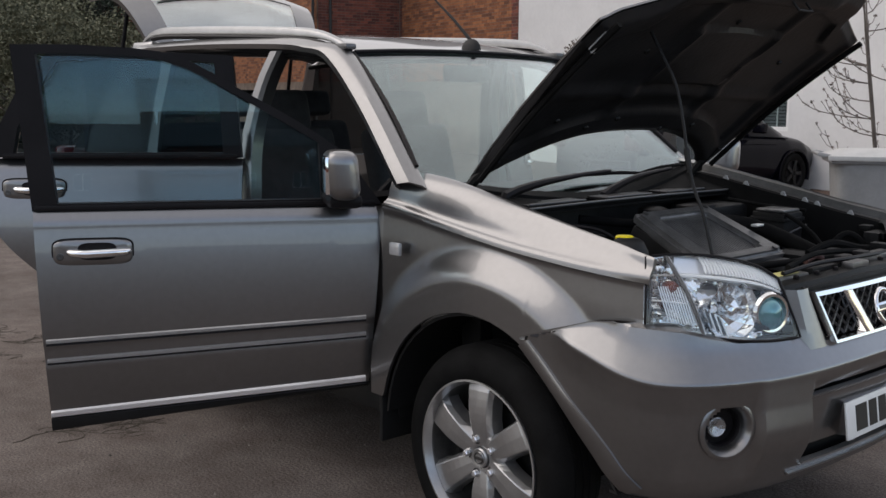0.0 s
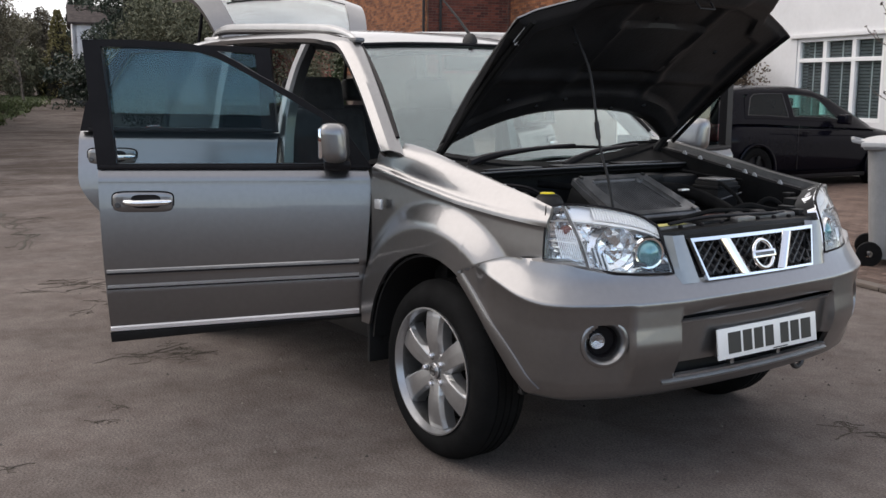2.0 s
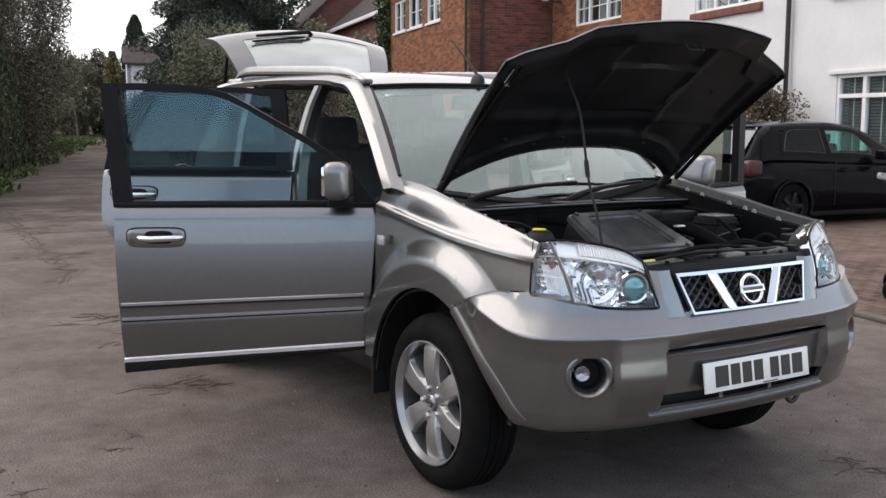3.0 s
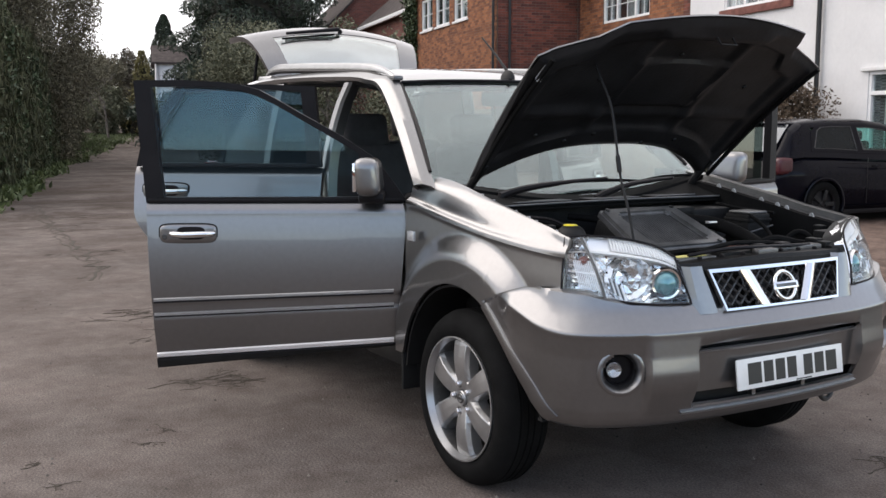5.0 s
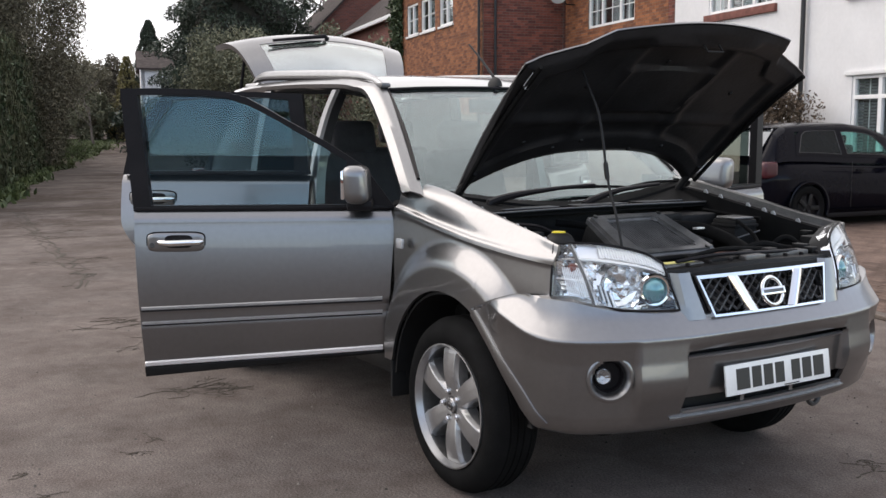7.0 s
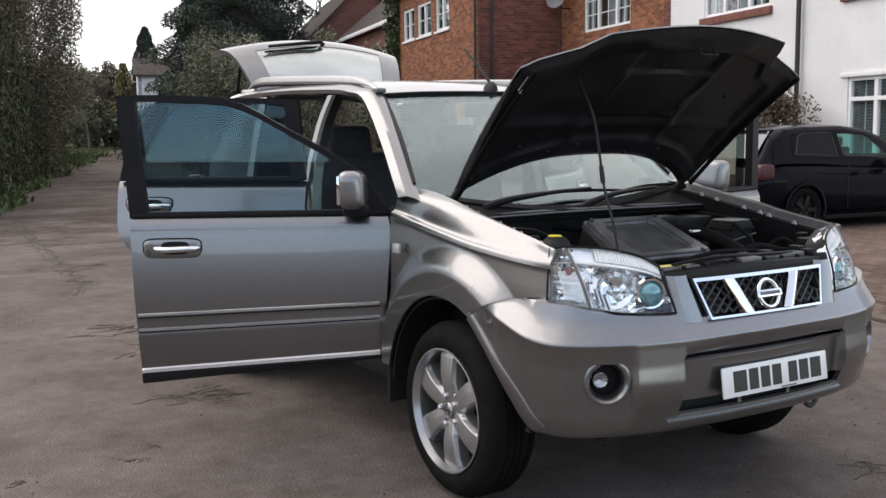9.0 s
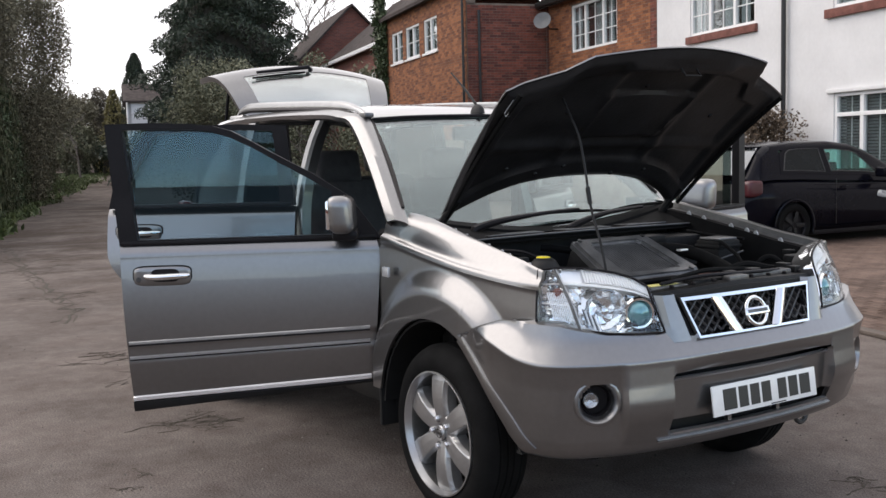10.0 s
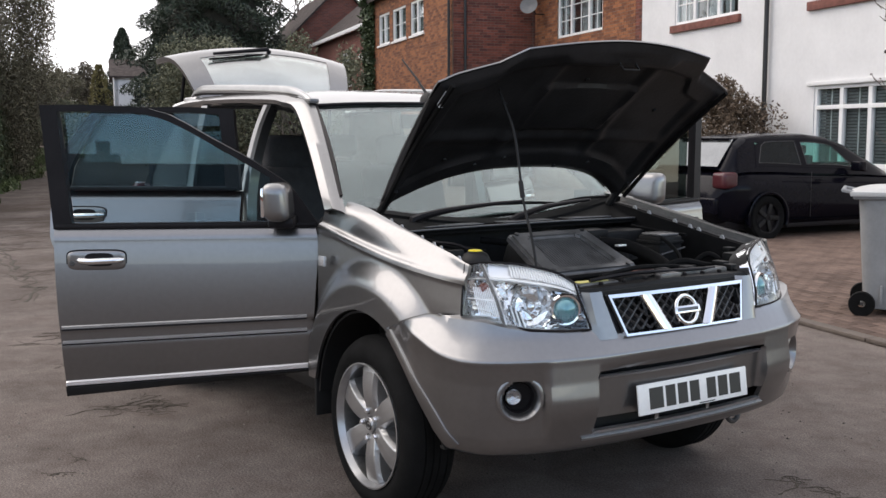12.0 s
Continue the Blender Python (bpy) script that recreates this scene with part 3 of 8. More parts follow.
    lathe(bm, [(0.043, 0.020), (0.038, 0.032), (0.028, 0.042), (0.014, 0.048), (0.0, 0.050)], 28, m)
    finish(bm)
    pj = part("projector", fix(bm), BLUELENS, lamp, "bluish projector lens")
    for k in range(5):
        t = 0.018 * (k - 2)
        bm = bmesh.new()
        tube(bm, [m @ Vector((t * 0.8, -0.030 + 0.012 * q, 0.046 - 0.6 * (t * t) * 8 - 0.6 * (0.012 * q - 0.03) ** 2 * 8)) for q in range(4)], 0.0022, 6)
        part("flute", fix(bm), BLUELENS, pj)
    for da, db in ((-0.115, 0.20), (0.085, 0.24)):
        bm = bmesh.new()
        sheet(bm, [[lamp_point(0.795 + da + 0.05 * i, 0.62 + db - 0.05 + 0.05 * j, -0.022 - 0.008 * ((i + j) % 2)) for j in range(3)] for i in range(3)], 0.003, away=(0, 0, 0.8))
        part("mask", fix(bm), BLACK, lamp)
    # grey edge round the glass
    bm = bmesh.new()
    ring = [lamp_point(i / 24, 0, 0) for i in range(25)] + [lamp_point(1, j / 8, 0) for j in range(1, 9)] + [lamp_point(1 - i / 24, 1, 0) for i in range(1, 25)] + [lamp_point(0, 1 - j / 8, 0) for j in range(1, 9)]
    tube(bm, ring, 0.0042, 6, cap=False)
    part("seal", fix(bm), SATIN, lamp)


headlamp(-1)
headlamp(1)

# grille
def grille_point(y, z, out=0.0):
    return Vector((0.812 - 0.10 * y * y - (z - 0.785) * 0.32 + out, y, z))


def grille_half(z):
    return 0.292 + (z - 0.785) / 0.12 * 0.040


bm = bmesh.new()
sheet(bm, [[grille_point(y, z, -0.045) for z in (0.77, 0.82, 0.87, 0.925)] for y in [-0.36 + 0.04 * k for k in range(19)]], 0.005)
grille = part("grille", bm, SATIN, car, "black diamond mesh grille in a chrome frame")
for slope in (1, -1):
    for k in range(-16, 17):
        y0 = k * 0.044
        zs = [z for z in np.linspace(0.789, 0.901, 9) if abs(y0 + slope * (z - 0.845) * 1.15) < grille_half(z) - 0.008]
        if len(zs) > 1:
            bm = bmesh.new()
            tube(bm, [grille_point(y0 + slope * (z - 0.845) * 1.15, z, -0.022) for z in zs], 0.0052, 5)
            part("mesh_bar", bm, GRILLEBAR, grille)
bm = bmesh.new()
outer, inner = [], []
for z0, z1, list_ in ((0.776, 0.918, outer), (0.784, 0.906, inner)):
    d = 0.0 if list_ is outer else 0.009
    bot = [(-(grille_half(z0) - d) + 2 * (grille_half(z0) - d) * k / 12, z0) for k in range(13)]
    top = [((grille_half(z1) - d) - 2 * (grille_half(z1) - d) * k / 12, z1) for k in range(13)]
    list_ += bot + top
fr = [[bm.verts.new(grille_point(y, z, o)) for y, z in lst] for lst, o in ((outer, -0.012), (outer, 0.006), (inner, 0.006), (inner, -0.03))]
for a, b in zip(fr, fr[1:]):
    for k in range(26):
        bm.faces.new((a[k], a[(k + 1) % 26], b[(k + 1) % 26], b[k]))
finish(bm)
part("grille_frame", bm, CHROME, grille, "chrome grille frame")
for s in (-1, 1):
    bm = bmesh.new()
    sheet(bm, [[grille_point(s * (yy + dy), z, o) for dy, o in ((-0.031, -0.02), (-0.026, 0.006), (-0.006, 0.015), (0.006, 0.015), (0.026, 0.006), (0.031, -0.02))] for z, yy in ((0.785, 0.100), (0.83, 0.128), (0.87, 0.150), (0.908, 0.172))], 0.003)
    part("grille_bar", bm, CHROME, grille, "slanting chrome bar")
BM = Matrix.Translation(grille_point(0, 0.842, 0.012)) @ Matrix.Rotation(radians(90 - 18), 4, "Y")
bm = bmesh.new()
tube(bm, [BM @ Vector((0.050 * math.cos(a), 0.050 * math.sin(a), 0)) for a in [2 * math.pi * k / 40 for k in range(41)]], 0.0085, 10, cap=False)
part("badge_ring", bm, CHROME, grille, "chrome ring badge")
bm = bmesh.new()
box(bm, (-0.014, -0.062, -0.004), (0.014, 0.062, 0.010), 0.004, BM)
part("badge_bar", bm, CHROME, grille)
bm = bmesh.new()
box(bm, (-0.006, -0.05, 0.0101), (0.006, 0.05, 0.0115), 0, BM)
part("badge_stripe", bm, STEEL, grille)
for s in (-1, 1):
    bm = bmesh.new()
    rows = []
    for k in range(9):
        z = 0.770 + 0.160 * k / 8
        yi = grille_half(min(z, 0.917)) + 0.001
        yo = 0.405 + 0.012 * (1 - k / 8) + 0.018 * k / 8
        rows.append([grille_point(s * (yi + (yo - yi) * q / 5), z, 0.006 * math.sin(math.pi * q / 5) - (0.02 if q in (0, 5) else 0) + (z - 0.785) * 0.05 - 0.013) for q in range(6)])
    sheet(bm, rows, 0.008, away=(0, 0, 0.8))
    part("grille_surround", bm, PAINT, car)

# wheels
def wheel(x, side):
    m = Matrix.Translation((x, side * 0.752, HUB_Z)) @ Matrix.Rotation(radians(90 if side < 0 else -90), 4, "X")
    t = new("wheel", None)
    t.parent = car
    t["label"] = "six-spoke silver alloy wheel with black tyre"
    t.empty_display_size = 0.05
    R, w = TYRE_R, 0.1075
    RI = 0.246
    bm = bmesh.new()
    prof = [(0.238, -w + 0.012), (0.25, -w + 0.002), (0.275, -w - 0.003), (0.305, -w + 0.002), (0.33, -w + 0.02), (0.342, -w + 0.04)]
    for k, z in enumerate((-0.052, -0.048, -0.044, -0.018, -0.014, -0.010, 0.010, 0.014, 0.018, 0.044, 0.048, 0.052)):
        prof.append((R - (0.008 if k % 3 == 1 else 0), z))
    prof += [(0.342, w - 0.04), (0.33, w - 0.02), (0.305, w - 0.002), (0.275, w + 0.003), (0.25, w - 0.002), (0.238, w - 0.012), (0.225, 0.0), (0.238, -w + 0.012)]
    lathe(bm, prof, 64, m)
    finish(bm)
    part("tyre", bm, RUBBER, t, "black road tyre")
    bm = bmesh.new()
    lathe(bm, [(RI - 0.002, w - 0.006), (RI, w + 0.004), (RI - 0.006, w + 0.005), (RI - 0.010, w - 0.004), (RI - 0.017, w - 0.022)], 64, m)
    finish(bm)
    rim = part("rim", bm, ALLOY, t)
    bm = bmesh.new()
    lathe(bm, [(RI - 0.017, w - 0.022), (RI - 0.020, w - 0.03), (RI - 0.026, -w + 0.02)], 64, m)
    finish(bm)
    part("barrel", bm, BARREL, rim, "inner rim barrel, coloured dark for the shade between spokes")
    for k in range(6):
        a = 2 * math.pi * (k + (0.55 if side < 0 else 0.45)) / 6
        mm = m @ Matrix.Rotation(a, 4, "Z")
        rows = []
        for q in range(9):
            r = 0.045 + 0.188 * q / 8
            wd = 0.027 + 0.010 * math.sin(math.pi * min(q / 5, 1) / 2) + 0.010 * (q / 8) ** 3
            h = 0.086 + 0.012 * math.sin(math.pi * q / 8) - (0.004 if q == 8 else 0)
            fl = 0.007 + 0.010 * (1 - min(q / 3, 1)) + 0.008 * max(0.0, (q - 6) / 2)
            rows.append([mm @ Vector(p) for p in ((r, -wd - fl - 0.004, h - 0.060), (r, -wd - fl, h - 0.020), (r, -wd, h - 0.002), (r, -wd + 0.004, h), (r, 0, h + 0.0015), (r, wd - 0.004, h), (r, wd, h - 0.002), (r, wd + fl, h - 0.020), (r, wd + fl + 0.004, h - 0.060))])
        bm = bmesh.new()
        sheet(bm, rows, 0.004)
        part("spoke", bm, ALLOY, t, smooth=False)
    bm = bmesh.new()
    lathe(bm, [(0.084, 0.045), (0.082, 0.076), (0.074, 0.085), (0.048, 0.087), (0.034, 0.084), (0.033, 0.080)], 36, m)
    finish(bm)
    hub = part("hub", bm, ALLOY, t)
    bm = bmesh.new()
    lathe(bm, [(0.031, 0.076), (0.031, 0.092), (0.027, 0.0955), (0.020, 0.094), (0.018, 0.0965), (0.0, 0.097)], 30, m)
    finish(bm)
    cap = part("centre_cap", bm, ALLOY, hub)
    bm = bmesh.new()
    tube(bm, [m @ Vector((0.017 * math.cos(a), 0.017 * math.sin(a), 0.097)) for a in [2 * math.pi * k / 20 for k in range(21)]], 0.0026, 6, cap=False)
    box(bm, (-0.020, -0.005, 0.096), (0.020, 0.005, 0.099), 0.001, m)
    part("cap_badge", bm, STEEL, hub)
    for k in range(5):
        a = 2 * math.pi * (k + 0.5) / 5
        mm = m @ Matrix.Translation((0.058 * math.cos(a), 0.058 * math.sin(a), 0))
        bm = bmesh.new()
        lathe(bm, [(0.0165, 0.0872), (0.0150, 0.0880), (0.0135, 0.0872), (0.0130, 0.0868), (0.0, 0.0868)], 20, mm)
        finish(bm)
        part("nut_pocket", bm, BLACK, hub)
        bm = bmesh.new()
        lathe(bm, [(0.0105, 0.085), (0.0105, 0.098), (0.0075, 0.102), (0.0, 0.102)], 6, mm)
        finish(bm)
        part("wheel_nut", bm, SATINSILVER, hub, smooth=False)
    bm = bmesh.new()
    lathe(bm, [(0.0, -0.02), (0.15, -0.02), (0.20, -0.016), (0.205, -0.010), (0.15, 0.0), (0.05, 0.002)], 40, m)
    finish(bm)
    part("brake_drum", bm, BLACK, t)


for axx in (-0.028, -AXLE):
    for side in (-1, 1):
        wheel(axx, side)

# open bonnet
B_D, B_N = Vector((math.cos(radians(38.5)), 0, math.sin(radians(38.5)))), Vector((-math.sin(radians(38.5)), 0, math.cos(radians(38.5))))
B_O = Vector((-0.29, 0, 1.178))


def bonnet_front(y):
    y = abs(y)
    if y < 0.455:
        return 1.032 - 0.067 * (y / 0.455) ** 2
    if y < 0.52:
        return 0.965 - 0.105 * ease((y - 0.455) / 0.065) ** 0.7
    return 0.86 - 0.095 * ((y - 0.52) / 0.22)


def bonnet_rear(y):
    y = abs(y)
    side = 0.0 if y < 0.645 else 0.76 * (y - 0.645) / 0.095
    return max(side, 0.20 * (1 - (y / 0.63) ** 2.7)) if y < 0.63 else side


def bonnet_point(l, y, out):
    return B_O + B_D * l + Vector((0, y, 0)) + B_N * (out + 0.026 * math.sin(math.pi * min(max(l, 0) / 0.95, 1)) + 0.022 * (1 - (y / 0.74) ** 2) - 0.03 * ease((l - 0.86) / 0.17) - 0.012 * ease((abs(y) - 0.66) / 0.08))


B_YS = sorted(set([round(-0.738 + 1.476 * k / 60, 4) for k in range(61)] + [0.455, -0.455, 0.52, -0.52, 0.645, -0.645]))
bm = bmesh.new()
sheet(bm, [[bonnet_point(bonnet_rear(y) + (bonnet_front(y) - bonnet_rear(y)) * k / 30, y, 0.0) for k in range(31)] for y in B_YS], 0.006, away=(0, 0, -2))
bonnet = part("bonnet", bm, PAINT, car, "raised bonnet, silver outside and black beneath")


def under(l, y):
    """Depth of the pressed inner panel: a rim, two long ribs, a cross rib and a sunk pad."""
    f, r = bonnet_front(y), bonnet_rear(y)
    edge = min(f - l, l - r, (0.74 - abs(y)) * 1.0)
    d = -0.008 - 0.024 * ease(edge / 0.05)
    pad = ease((edge - 0.12) / 0.025)
    d += 0.018 * pad
    d -= 0.016 * pad * ease((0.235 - abs(y) - 0.10 * (0.6 - l)) / 0.02) * ease((l - 0.46) / 0.02) * ease((0.76 - l) / 0.02)
    d -= 0.014 * pad * (ease(1 - abs(abs(y) - 0.24) / 0.05) + ease(1 - abs(l - 0.42) / 0.05))
    d -= 0.020 * ease(1 - abs(l - 0.93) / 0.05) * ease((0.30 - abs(y)) / 0.05)
    return d


bm = bmesh.new()
ys = [-0.728 + 1.456 * k / 110 for k in range(111)]
sheet(bm, [[bonnet_point(bonnet_rear(y) + 0.006 + (bonnet_front(y) - bonnet_rear(y) - 0.012) * k / 64, y, under(bonnet_rear(y) + 0.006 + (bonnet_front(y) - bonnet_rear(y) - 0.012) * k / 64, y)) for k in range(65)] for y in ys], 0.0)
part("inner_panel", bm, LINER, bonnet, "matt black pressed underside")
bm = bmesh.new()
tube(bm, [bonnet_point(0.04 + 0.93 * k / 20, -0.655 + 0.0 * k - 0.05 * k / 20, -0.044) for k in range(17)], 0.010, 6)
part("weather_strip", bm, RUBBER, bonnet)
bm = bmesh.new()
tube(bm, [bonnet_point(0.04 + 0.93 * k / 20, 0.655 + 0.05 * k / 20, -0.044) for k in range(17)], 0.010, 6)
part("weather_strip", bm, RUBBER, bonnet)
bm = bmesh.new()
box(bm, (-0.035, -0.006, -0.010), (0.035, 0.006, 0.003), 0.003, Matrix.Translation(bonnet_point(0.70, -0.69, -0.045)) @ Matrix((B_D, Vector((0, 1, 0)), -B_N)).transposed().to_4x4())
part("grab_hook", bm, COVERPALE, bonnet, "pale grey plastic hook")
for y, l in ((-0.31, 0.26), (-0.46, 0.28), (0.30, 0.26), (0.12, 0.24), (-0.18, 0.30), (0.45, 0.60), (-0.05, 0.78), (-0.35, 0.62)):
    bm = bmesh.new()
    lathe(bm, [(0.011, 0.0), (0.009, -0.006), (0.0, -0.007)], 10, Matrix.Translation(bonnet_point(l, y, under(l, y))) @ B_N.to_track_quat("Z", "Y").to_matrix().to_4x4())
    finish(bm)
    part("panel_clip", bm, BLACK, bonnet)
bm = bmesh.new()
tube(bm, [bonnet_point(0.95, -0.04, -0.05), bonnet_point(0.95, -0.04, -0.085), bonnet_point(0.95, 0.04, -0.085), bonnet_point(0.95, 0.04, -0.05)], 0.004, 8)
part("latch_loop", bm, BLACK, bonnet)
for side in (-1, 1):
    bm = bmesh.new()
    tube(bm, [(-0.33, side * 0.635, 1.09), (-0.315, side * 0.635, 1.14), (-0.27, side * 0.632, 1.185), (-0.18, side * 0.63, 1.245)], [0.016, 0.018, 0.018, 0.012], 8)
    part("bonnet_hinge", bm, BLACK, car)
bm = bmesh.new()
tube(bm, spline([(0.25, -0.434, 1.645), (0.295, -0.434, 1.572), (0.346, -0.434, 1.488), (0.378, -0.436, 1.385), (0.404, -0.437, 1.263), (0.43, -0.438, 1.182), (0.463, -0.443, 1.123), (0.491, -0.445, 1.043), (0.52, -0.45, 0.95)], 30), 0.0048, 8)
part("bonnet_stay", bm, BLACK, car, "thin bent metal stay rod")
bm = bmesh.new()
tube(bm, [(0.396, -0.437, 1.30), (0.402, -0.437, 1.27), (0.409, -0.437, 1.24)], 0.009, 8)
part("stay_grip", bm, BLACK, car)

# engine bay
bay = new("engine_bay", None)
bay.parent = car
bay.empty_display_size = 0.1
for side in (-1, 1):
    rows, lip_rows = [], []
    for k in range(15):
        x = -0.30 + 0.80 * k / 14
        yt, zt = smooth_table(F_TOP_Y, x), smooth_table(F_TOP_Z, x)
        lip_rows.append([(x, side * (yt - 0.002), zt - 0.006), (x, side * (yt - 0.010), zt - 0.010), (x, side * (yt - 0.016), zt - 0.036), (x, side * (yt - 0.040), zt - 0.040)])
        rows.append([(x, side * (yt - 0.030), zt - 0.042), (x, side * (yt - 0.062), zt - 0.044), (x, side * (yt - 0.066), zt - 0.052), (x, side * (yt - 0.075), zt - 0.11), (x, side * (yt - 0.14), zt - 0.28), (x, side * (yt - 0.16), 0.45)])
    bm = bmesh.new()
    sheet(bm, rows, 0.006)
    inner = part("inner_wing", bm, COWL, bay)
    bm = bmesh.new()
    sheet(bm, lip_rows, 0.003)
    part("wing_flange", bm, WINGGREY, inner, "dull grey inner lip of the wing")
    bm = bmesh.new()
    tube(bm, [(x, side * (smooth_table(F_TOP_Y, x) - 0.064), smooth_table(F_TOP_Z, x) - 0.045) for x in [-0.22 + 0.66 * k / 16 for k in range(17)]], 0.0032, 6)
    part("ledge_edge", bm, MESHGREY, inner)
    for x in (-0.17, -0.08, 0.08, 0.17, 0.22, 0.35):
        y, z = smooth_table(F_TOP_Y, x) - 0.055, smooth_table(F_TOP_Z, x) - 0.044
        bm = bmesh.new()
        plate(bm, [(x - 0.016, z), (x + 0.018, z), (x + 0.006, z + 0.021), (x - 0.002, z + 0.021)], 0.006, Matrix(((1, 0, 0, 0), (0, 0, 1, side * y), (0, 1, 0, 0), (0, 0, 0, 1))))
        finish(bm)
        part("wing_tab", bm, COVERPALE, inner)
bm = bmesh.new()
box(bm, (-0.34, -0.58, 0.42), (0.62, 0.58, 0.50), 0.02)
part("bay_floor", bm, BLACK, bay)
bm = bmesh.new()
box(bm, (-0.36, -0.62, 0.5), (-0.26, 0.62, 1.075), 0.02)
part("firewall", bm, BAYBLACK, bay)
# slam panel across the front
bm = bmesh.new()
sheet(bm, [[(0.742 - 0.16 * y * y, y, 0.932 - 0.03 * abs(y)), (0.735 - 0.16 * y * y, y, 0.948 - 0.03 * abs(y)), (0.69 - 0.16 * y * y, y, 0.950 - 0.03 * abs(y)), (0.66 - 0.12 * y * y, y, 0.935 - 0.03 * abs(y)), (0.60 - 0.12 * y * y, y, 0.93 - 0.03 * abs(y)), (0.59 - 0.12 * y * y, y, 0.80)] for y in [-0.45 + 0.05 * k for k in range(19)]], 0.008)
slam = part("slam_panel", bm, BAYBLACK, bay)
bm = bmesh.new()
sheet(bm, [[(0.745 - 0.16 * y * y, y, 0.76), (0.748 - 0.16 * y * y, y, 0.935 - 0.03 * abs(y))] for y in [-0.45 + 0.05 * k for k in range(19)]], 0.006)
part("radiator_front", bm, BLACK, bay)
for y0, y1, z, mat in ((-0.44, -0.20, 0.948, COVERGREY), (-0.18, 0.02, 0.955, BAYBLACK), (0.06, 0.36, 0.957, COVERGREY), (0.38, 0.44, 0.962, BAYBLACK)):
    bm = bmesh.new()
    box(bm, (0.615, y0, z - 0.03), (0.672, y1, z), 0.008)
    part("duct", bm, mat, slam)
bm = bmesh.new()
box(bm, (0.624, -0.375, 0.9485), (0.662, -0.24, 0.951), 0.001)
part("warning_label", bm, YELLOWLABEL, slam, "yellow warning label")
bm = bmesh.new()
box(bm, (0.69, -0.05, 0.94), (0.73, 0.05, 0.965), 0.006)
part("bonnet_catch", bm, STEEL, slam)
for k in range(9):
    y = -0.40 + 0.1 * k
    bm = bmesh.new()
    lathe(bm, [(0.009, 0), (0.009, 0.008), (0.005, 0.011), (0, 0.011)], 8, Matrix.Translation((0.70 - 0.16 * y * y, y, 0.950 - 0.03 * abs(y))))
    finish(bm)
    part("panel_clip", bm, SATIN, slam)
# engine cover with the intercooler grid
E_M = Matrix.Translation((0.245, -0.075, 1.012)) @ Matrix.Rotation(radians(24), 4, "Y")
bm = bmesh.new()
oc = [(-0.165, -0.20), (-0.165, 0.20), (0.06, 0.228), (0.165, 0.245), (0.165, -0.232), (0.06, -0.228)]
ic = [(-0.112, -0.128), (-0.112, 0.130), (0.05, 0.148), (0.112, 0.152), (0.112, -0.140), (0.05, -0.136)]
plate(bm, oc, -0.045, E_M, [ic])
bmesh.ops.bevel(bm, geom=list(bm.edges), offset=0.013, segments=3, affect="EDGES")
cover = part("engine_cover", bm, COVERGREY, bay, "dusty black engine cover with a sunk grid")
bm = bmesh.new()
box(bm, (-0.13, -0.17, -0.030), (0.13, 0.17, -0.018), 0.0, E_M)
part("core", bm, COVERGREY, cover)
for k in range(26):
    bm = bmesh.new()
    y = -0.16 + 0.32 * k / 25
    box(bm, (-0.125, y - 0.0025, -0.020), (0.125, y + 0.0025, -0.016), 0.0, E_M)
    part("fin", bm, COVERGREY, cover)
bm = bmesh.new()
for lo, hi in (((-0.15, -0.20, -0.13), (0.15, -0.17, -0.04)), ((-0.15, 0.17, -0.13), (0.15, 0.20, -0.04)), ((0.10, -0.2, -0.12), (0.145, 0.2, -0.035))):
    box(bm, lo, hi, 0.012, E_M)
part("skirt", bm, BAYBLACK, cover)
for p in ((-0.14, -0.17), (-0.14, 0.17), (0.145, -0.19), (0.145, 0.19)):
    bm = bmesh.new()
    lathe(bm, [(0.010, 0), (0.010, 0.006), (0, 0.007)], 10, E_M @ Matrix.Translation((p[0], p[1], 0)))
    finish(bm)
    part("cover_bolt", bm, STEEL, cover)
bm = bmesh.new()
box(bm, (0.09, 0.44, 0.78), (0.225, 0.575, 1.030), 0.012)
box(bm, (0.085, 0.435, 0.995), (0.23, 0.58, 1.010), 0.005)
batt = part("battery_box", bm, BAYBLACK, bay)
bm = bmesh.new()
box(bm, (0.10, 0.45, 1.030), (0.215, 0.565, 1.040), 0.005)
part("battery_lid", bm, COVERGREY, batt)
for z in (0.87, 0.955):
    bm = bmesh.new()
    tube(bm, [(0.235, 0.44, z), (0.235, 0.51, z + 0.012), (0.235, 0.58, z + 0.024)], 0.0035, 6)
    part("battery_rod", bm, MESHGREY, batt)
bm = bmesh.new()
box(bm, (-0.22, 0.36, 0.80), (-0.02, 0.60, 1.04), 0.02)
part("fuse_box", bm, BAYBLACK, bay)
bm = bmesh.new()
lathe(bm, [(0.05, 0), (0.06, 0.03), (0.06, 0.12), (0.045, 0.15), (0.03, 0.16), (0, 0.16)], 20, Matrix.Translation((0.30, -0.57, 0.88)))
finish(bm)
part("washer_tank", bm, BLACK, bay)
bm = bmesh.new()
lathe(bm, [(0.025, 0), (0.027, 0.006), (0.027, 0.020), (0.023, 0.023), (0, 0.023)], 18, Matrix.Translation((0.275, -0.555, 1.02)))
finish(bm)
part("yellow_cap", bm, YELLOW, bay, "bright yellow filler cap")
